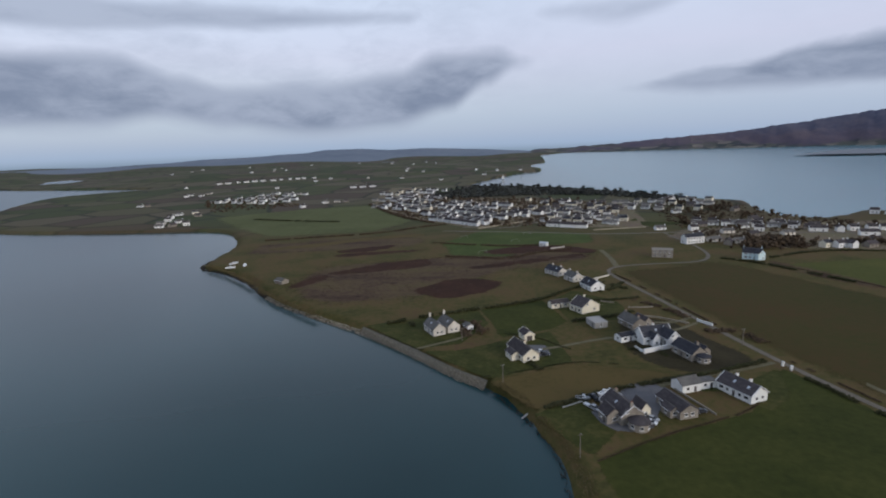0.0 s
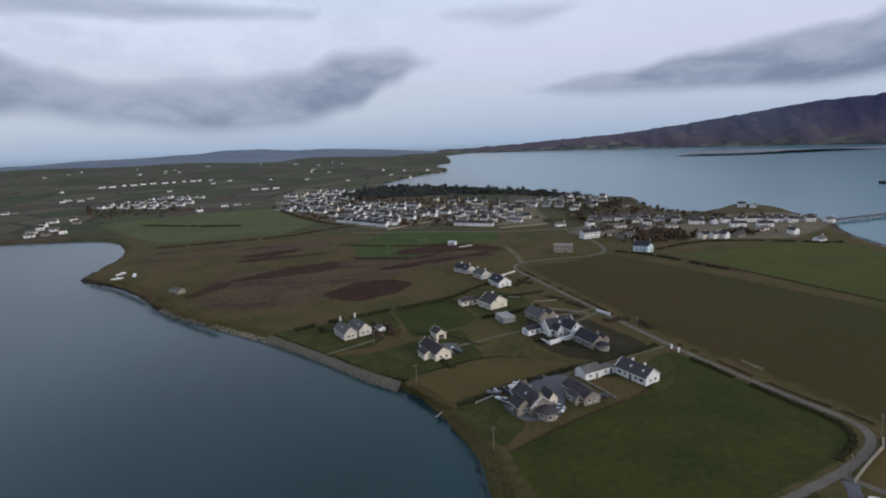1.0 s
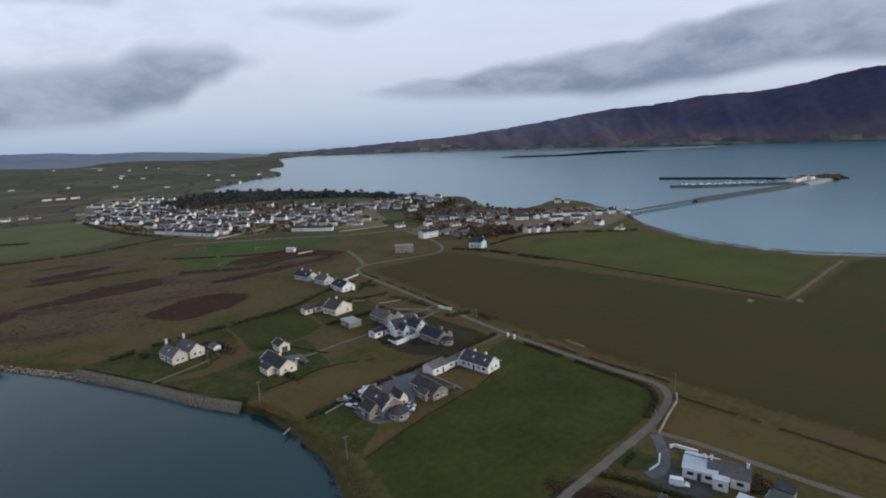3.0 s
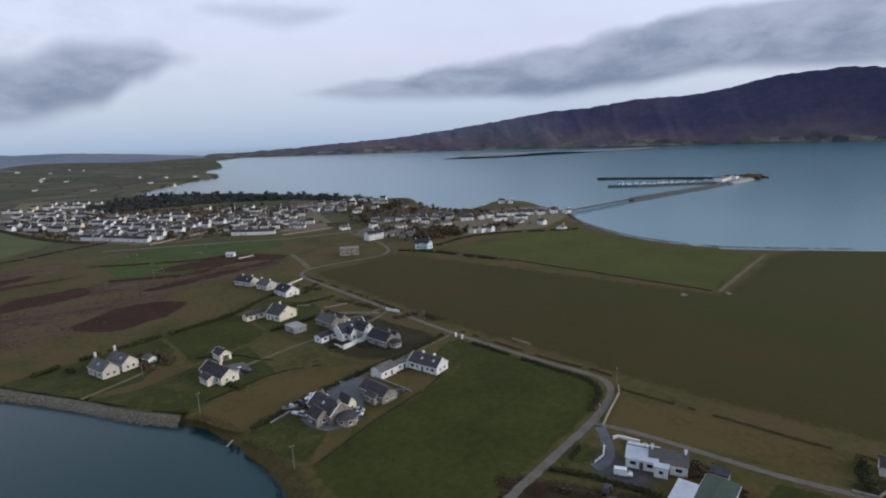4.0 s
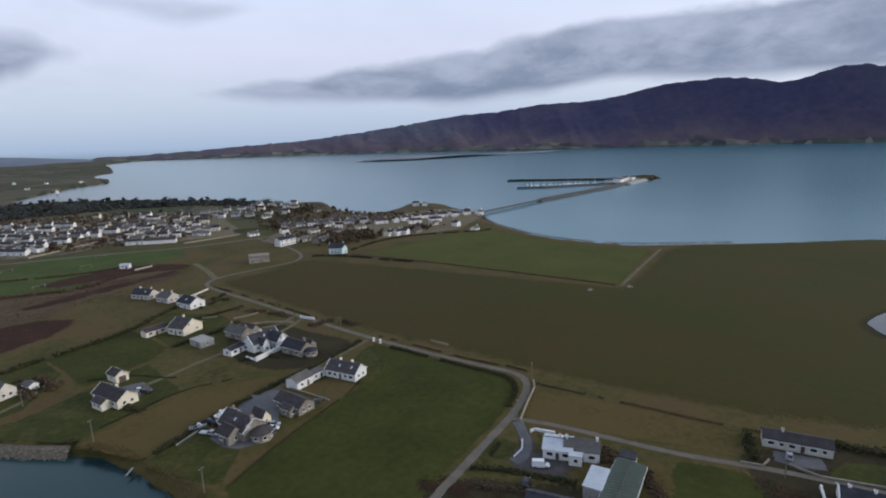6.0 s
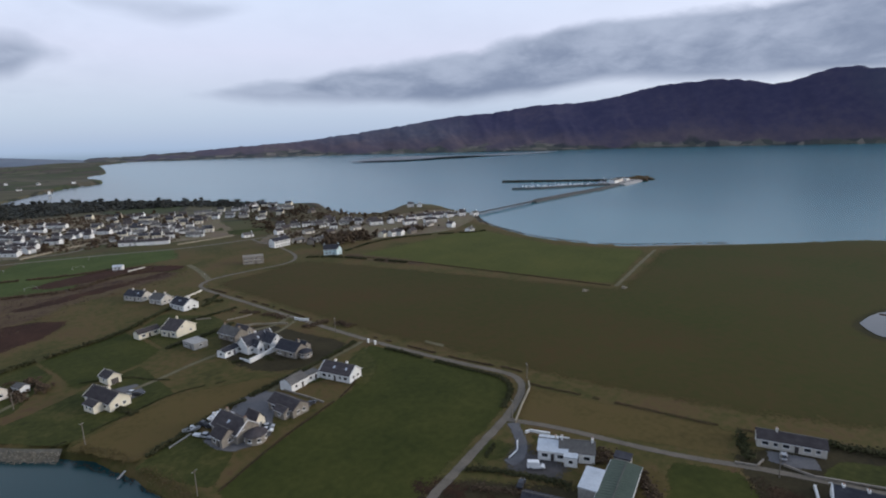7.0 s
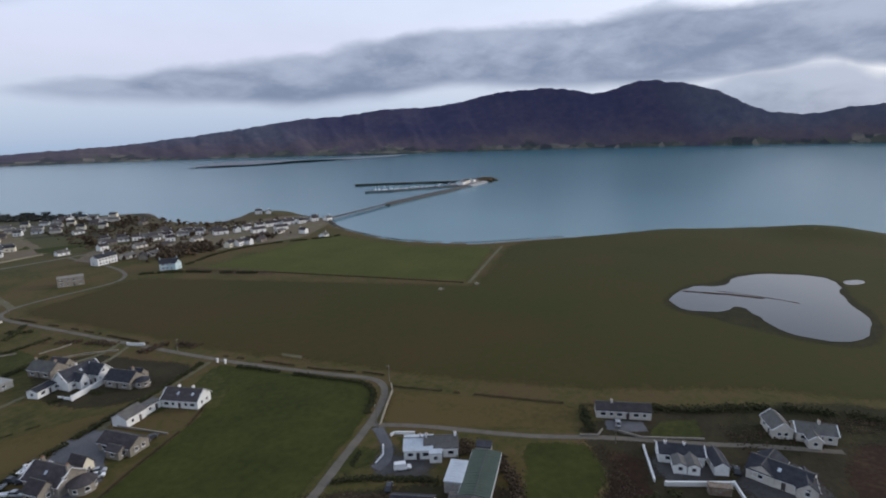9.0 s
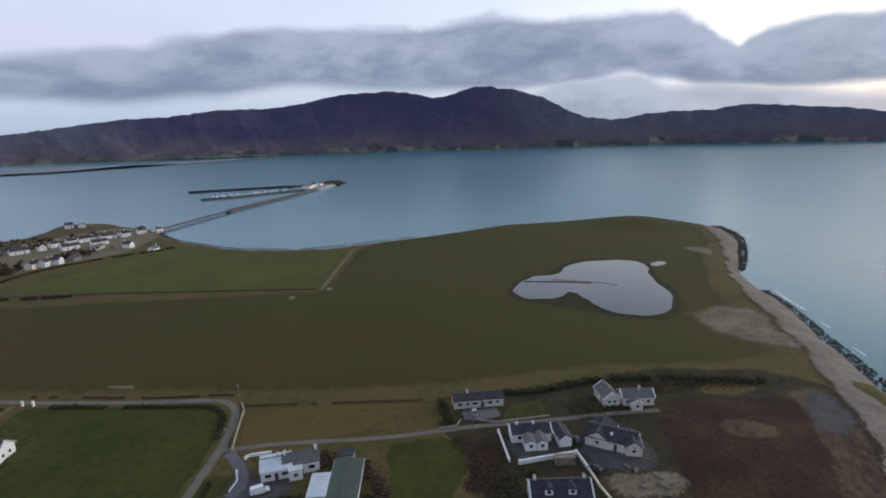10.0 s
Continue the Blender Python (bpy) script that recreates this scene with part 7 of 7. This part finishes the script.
for a, b in (((576, 548), (796, 593)), ((796, 593), (1003, 650))):
    a, b = np.array(a, float), np.array(b, float)
    d = b - a
    bm = bmesh.new()
    add_box(bm, 0, np.hypot(*d), 2.3, 2.9, 0.2, 1.4)
    part("parapet", bm, M_PIERSTONE, pier, m=pose(a[0], a[1], 0, 0, 0, math.degrees(math.atan2(d[1], d[0]))))
r = random.Random(14)
spots = [(1012 + r.gauss(0, 15), 668 + r.gauss(0, 12), SEA + r.uniform(0, 5), r.uniform(4, 8), r.uniform(4, 8), r.uniform(2.5, 4.5)) for _ in range(60)]
tagged(new("island_mound", clumps("island_mound", spots, M_HEATH, 0.3, 4)), "rocky islet at the pier's end", "islet", kind="stuff")
for x, y, L, W, hgt, wall, roof in ((895, 640, 22, 12, 5, M_WHITE, M_GREYROOF), (925, 652, 26, 12, 6, M_PALE, M_SLATE), (955, 655, 18, 10, 5, M_WHITE, M_SLATE), (905, 655, 14, 9, 4, M_BLUEWALL, M_GREYROOF), (968, 668, 12, 8, 4, M_WHITE, M_BROWNROOF), (940, 668, 16, 9, 4, M_CREAM, M_GREYROOF)):
    s = thing("harbour_shed", pose(x, y, 0.3, 0, 0, 16), "large pale harbour shed on the quay", "shed", "harbour sheds")
    wing(s, I4, L, W, hgt, hgt + 2.4, wall, roof, 2, 0, (0, 0), far=True)
sail = boat_thing(pose(860, 690, SEA - 0.2, 0, 0, 30), 10, M_WHITEPAINT, "white yacht moored in the harbour", True, 12, "moored yachts")
r = random.Random(17)
for i in range(58):
    u, v = r.uniform(-0.15, 1), r.uniform(0.1, 0.75)
    p = np.array((885, 652)) * (1 - u) + np.array((728, 716)) * u + np.array((0.62, 0.78)) * v * 60
    copy_thing(sail, pose(p[0], p[1], SEA - 0.2, 0, 0, 30 + r.choice((0, 180)) + r.uniform(-6, 6)))
trawler = boat_thing(pose(915, 690, SEA - 0.2, 0, 0, 16), 16, M_BLUEPAINT, "blue-hulled fishing boat at the quay", True, 8, "fishing boats")
for x, y in ((935, 700), (955, 705), (900, 700)):
    copy_thing(trawler, pose(x, y, SEA - 0.2, 0, 0, 18))
for i, (u, w) in enumerate(((0.2, 40), (0.45, 40), (0.7, 36))):
    p = np.array((885, 652)) * (1 - u) + np.array((728, 716)) * u
    bm = bmesh.new()
    add_box(bm, 0, w, -1.2, 1.2, -0.2, 0.35)
    pont = part("pontoon", bm, M_WOOD, pier, m=pose(p[0], p[1], SEA, 0, 0, 52))


# ---------------------------------------------------------------- trees
def tree_template(name, seed, high, spread, mat, label, pine):
    r = random.Random(seed)
    t = thing(name, pose(0, -400, -60), label, "tree", "village trees")
    bm = bmesh.new()
    add_tube(bm, (0, 0, -0.5), (0.2, 0.1, high * 0.45), high * 0.035, high * 0.024, 8)
    add_tube(bm, (0.2, 0.1, high * 0.45), (0.1, -0.2, high * 0.9), high * 0.024, high * 0.008, 6)
    trunk = part("trunk", bm, M_BARK, t)
    spots = []
    for i in range(5):
        z = high * r.uniform(0.3, 0.85)
        a = r.uniform(0, 6.283)
        reach = spread * r.uniform(0.5, 1.0) * (1.1 - 0.5 * z / high)
        end = (math.cos(a) * reach, math.sin(a) * reach, z + high * r.uniform(0.03, 0.15))
        bm = bmesh.new()
        add_tube(bm, (0.1, 0, z), end, high * 0.012, high * 0.004, 5)
        part("limb", bm, M_BARK, trunk)
        for k in range(18):
            f = r.uniform(0.35, 1.15)
            s = spread * r.uniform(0.10, 0.24)
            spots.append((end[0] * f + r.gauss(0, s), end[1] * f + r.gauss(0, s), z + (end[2] - z) * f + r.gauss(0, s), s, s, s * (0.6 if pine else 0.8)))
    for k in range(16):
        s = spread * r.uniform(0.1, 0.2)
        spots.append((r.gauss(0, spread * 0.25), r.gauss(0, spread * 0.25), high * r.uniform(0.75, 1.0), s, s, s * 0.7))
    me = clumps("crown", spots, mat, 0.5, seed)
    shared("crown", me, t, I4)
    return t


PINES = [tree_template("pine_tree", 31 + i, (7.5, 8.5, 6.5)[i], (4.2, 4.6, 3.8)[i], M_PINE, "dark windblown pine on the village skyline", True) for i in range(3)]
BARE = [tree_template("bare_tree", 41 + i, (5.2, 4.4)[i], (3.2, 2.8)[i], M_BRAMBLE, "bare brown winter tree among gardens", False) for i in range(2)]
started = set()


def plant(kinds, i, x, y, turn):
    t = kinds[i]
    m = pose(x, y, top_of(x, y), 0, 0, turn)
    if t.name in started:
        copy_thing(t, m)
    else:
        started.add(t.name)
        t.matrix_basis = m


r = random.Random(51)
WOOD = [(-119, 960), (-77, 905), (0, 920), (86, 935), (180, 890), (245, 800), (290, 790), (215, 945), (110, 1065), (5, 1150), (-60, 1130)]
wood_line = np.array(WOOD, float)
count = 0
while count < 125:
    x, y = r.uniform(-120, 300), r.uniform(780, 1150)
    if inside(np.array(x), np.array(y), wood_line):
        plant(PINES, count % 3, x, y, r.uniform(0, 360))
        count += 1
spots = []
while len(spots) < 2600:
    x, y = r.uniform(-120, 300), r.uniform(780, 1150)
    if inside(np.array(x), np.array(y), wood_line):
        s = r.uniform(1.4, 3.0)
        spots.append((x, y, top_of(x, y) + r.uniform(0.3, 2.8), s, s, s * 0.8))
tagged(new("wood_undergrowth", clumps("wood_undergrowth", spots, M_PINE, 0.4, 52)), "dense dark wood behind the village", "wood", kind="stuff")
TOWNS = (([(-200, 860), (-125, 690), (-24, 590), (100, 575), (170, 735), (103, 863), (-119, 940)], 75), ([(200, 455), (240, 440), (258, 452), (230, 500), (200, 490)], 26), ([(180, 500), (300, 530), (400, 520), (300, 640), (230, 760), (190, 700)], 46), ([(-540, 930), (-440, 780), (-320, 850), (-470, 1080)], 26))
k = 0
for area, n in TOWNS:
    area = np.array(area, float)
    lo, hi = area.min(0), area.max(0)
    done = 0
    while done < n:
        x, y = r.uniform(lo[0], hi[0]), r.uniform(lo[1], hi[1])
        if inside(np.array(x), np.array(y), area) and all((x - a) ** 2 + (y - b) ** 2 > 64 for a, b in placed):
            plant(BARE, k % 2, x, y, r.uniform(0, 360))
            k += 1
            done += 1
spots = []
for area, n in TOWNS:
    area = np.array(area, float)
    lo, hi = area.min(0), area.max(0)
    done = 0
    while done < n * (34 if n > 60 else 14):
        x, y = r.uniform(lo[0], hi[0]), r.uniform(lo[1], hi[1])
        if inside(np.array(x), np.array(y), area) and all((x - a) ** 2 + (y - b) ** 2 > 50 for a, b in placed):
            s = r.uniform(0.5, 1.3)
            spots.append((x, y, top_of(x, y) + s * 0.5, s * 1.6, s * 1.6, s))
            done += 1
tagged(new("garden_shrubs", clumps("garden_shrubs", spots, M_BRAMBLE, 0.4, 53)), "brown winter shrubs filling the village gardens", "shrubs", kind="stuff")
spots = []
for cx, cy, a, b, n in ((228, 470, 26, 14, 240), (-20, 252, 8, 6, 0), (210, 448, 14, 10, 120), (300, 458, 20, 8, 90)):
    for _ in range(n):
        s = r.uniform(0.8, 1.8)
        x, y = cx + r.gauss(0, a * 0.5), cy + r.gauss(0, b * 0.5)
        spots.append((x, y, r.uniform(0.5, 4.0), s, s, s))
tagged(new("bare_thicket", clumps("bare_thicket", spots, M_BRAMBLE, 0.45, 54)), "bare brown thicket beside the village", "thicket", kind="stuff")
# woods and hedgerows along the far shore
spots = []
far_foot_a, far_foot_r = np.array(FOOT).T
while len(spots) < 2200:
    a = r.uniform(40, 112)
    if noise.noise((a * 0.45, 0.0, 6.0)) < r.uniform(-0.45, 0.3):
        continue
    k = abs(r.gauss(0, 26))
    d = float(np.interp(a, far_foot_a, far_foot_r)) + k + 8
    s = r.uniform(3, 6.5)
    spots.append((d * math.sin(radians(a)), d * math.cos(radians(a)), SEA + k * 0.12, s * 1.5, s * 1.5, s * 0.8))
tagged(new("shore_woods", clumps("shore_woods", spots, M_PINE, 0.4, 56)), "dark woods and hedgerows along the far shore", "wood", kind="stuff")
# rushes scattered over the heath
spots = []
heath = np.array([(-150, 345), (-140, 402), (-57, 428), (37, 456), (82, 440), (76, 408), (8, 372), (-50, 300), (-100, 290), (-128, 303)], float)
while len(spots) < 2200:
    x, y = r.uniform(-150, 82), r.uniform(290, 456)
    if inside(np.array(x), np.array(y), heath) and noise.noise((x / 26, y / 14, 3.0)) > r.uniform(-0.5, 0.4):
        s = r.uniform(0.15, 0.36)
        spots.append((x, y, 0.1, s * 1.3, s * 1.3, s * 0.7))
tagged(new("rushes", clumps("rushes", spots, M_BRAMBLE, 0.4, 55)), "clumps of brown rushes on the heath", "rushes", kind="stuff")
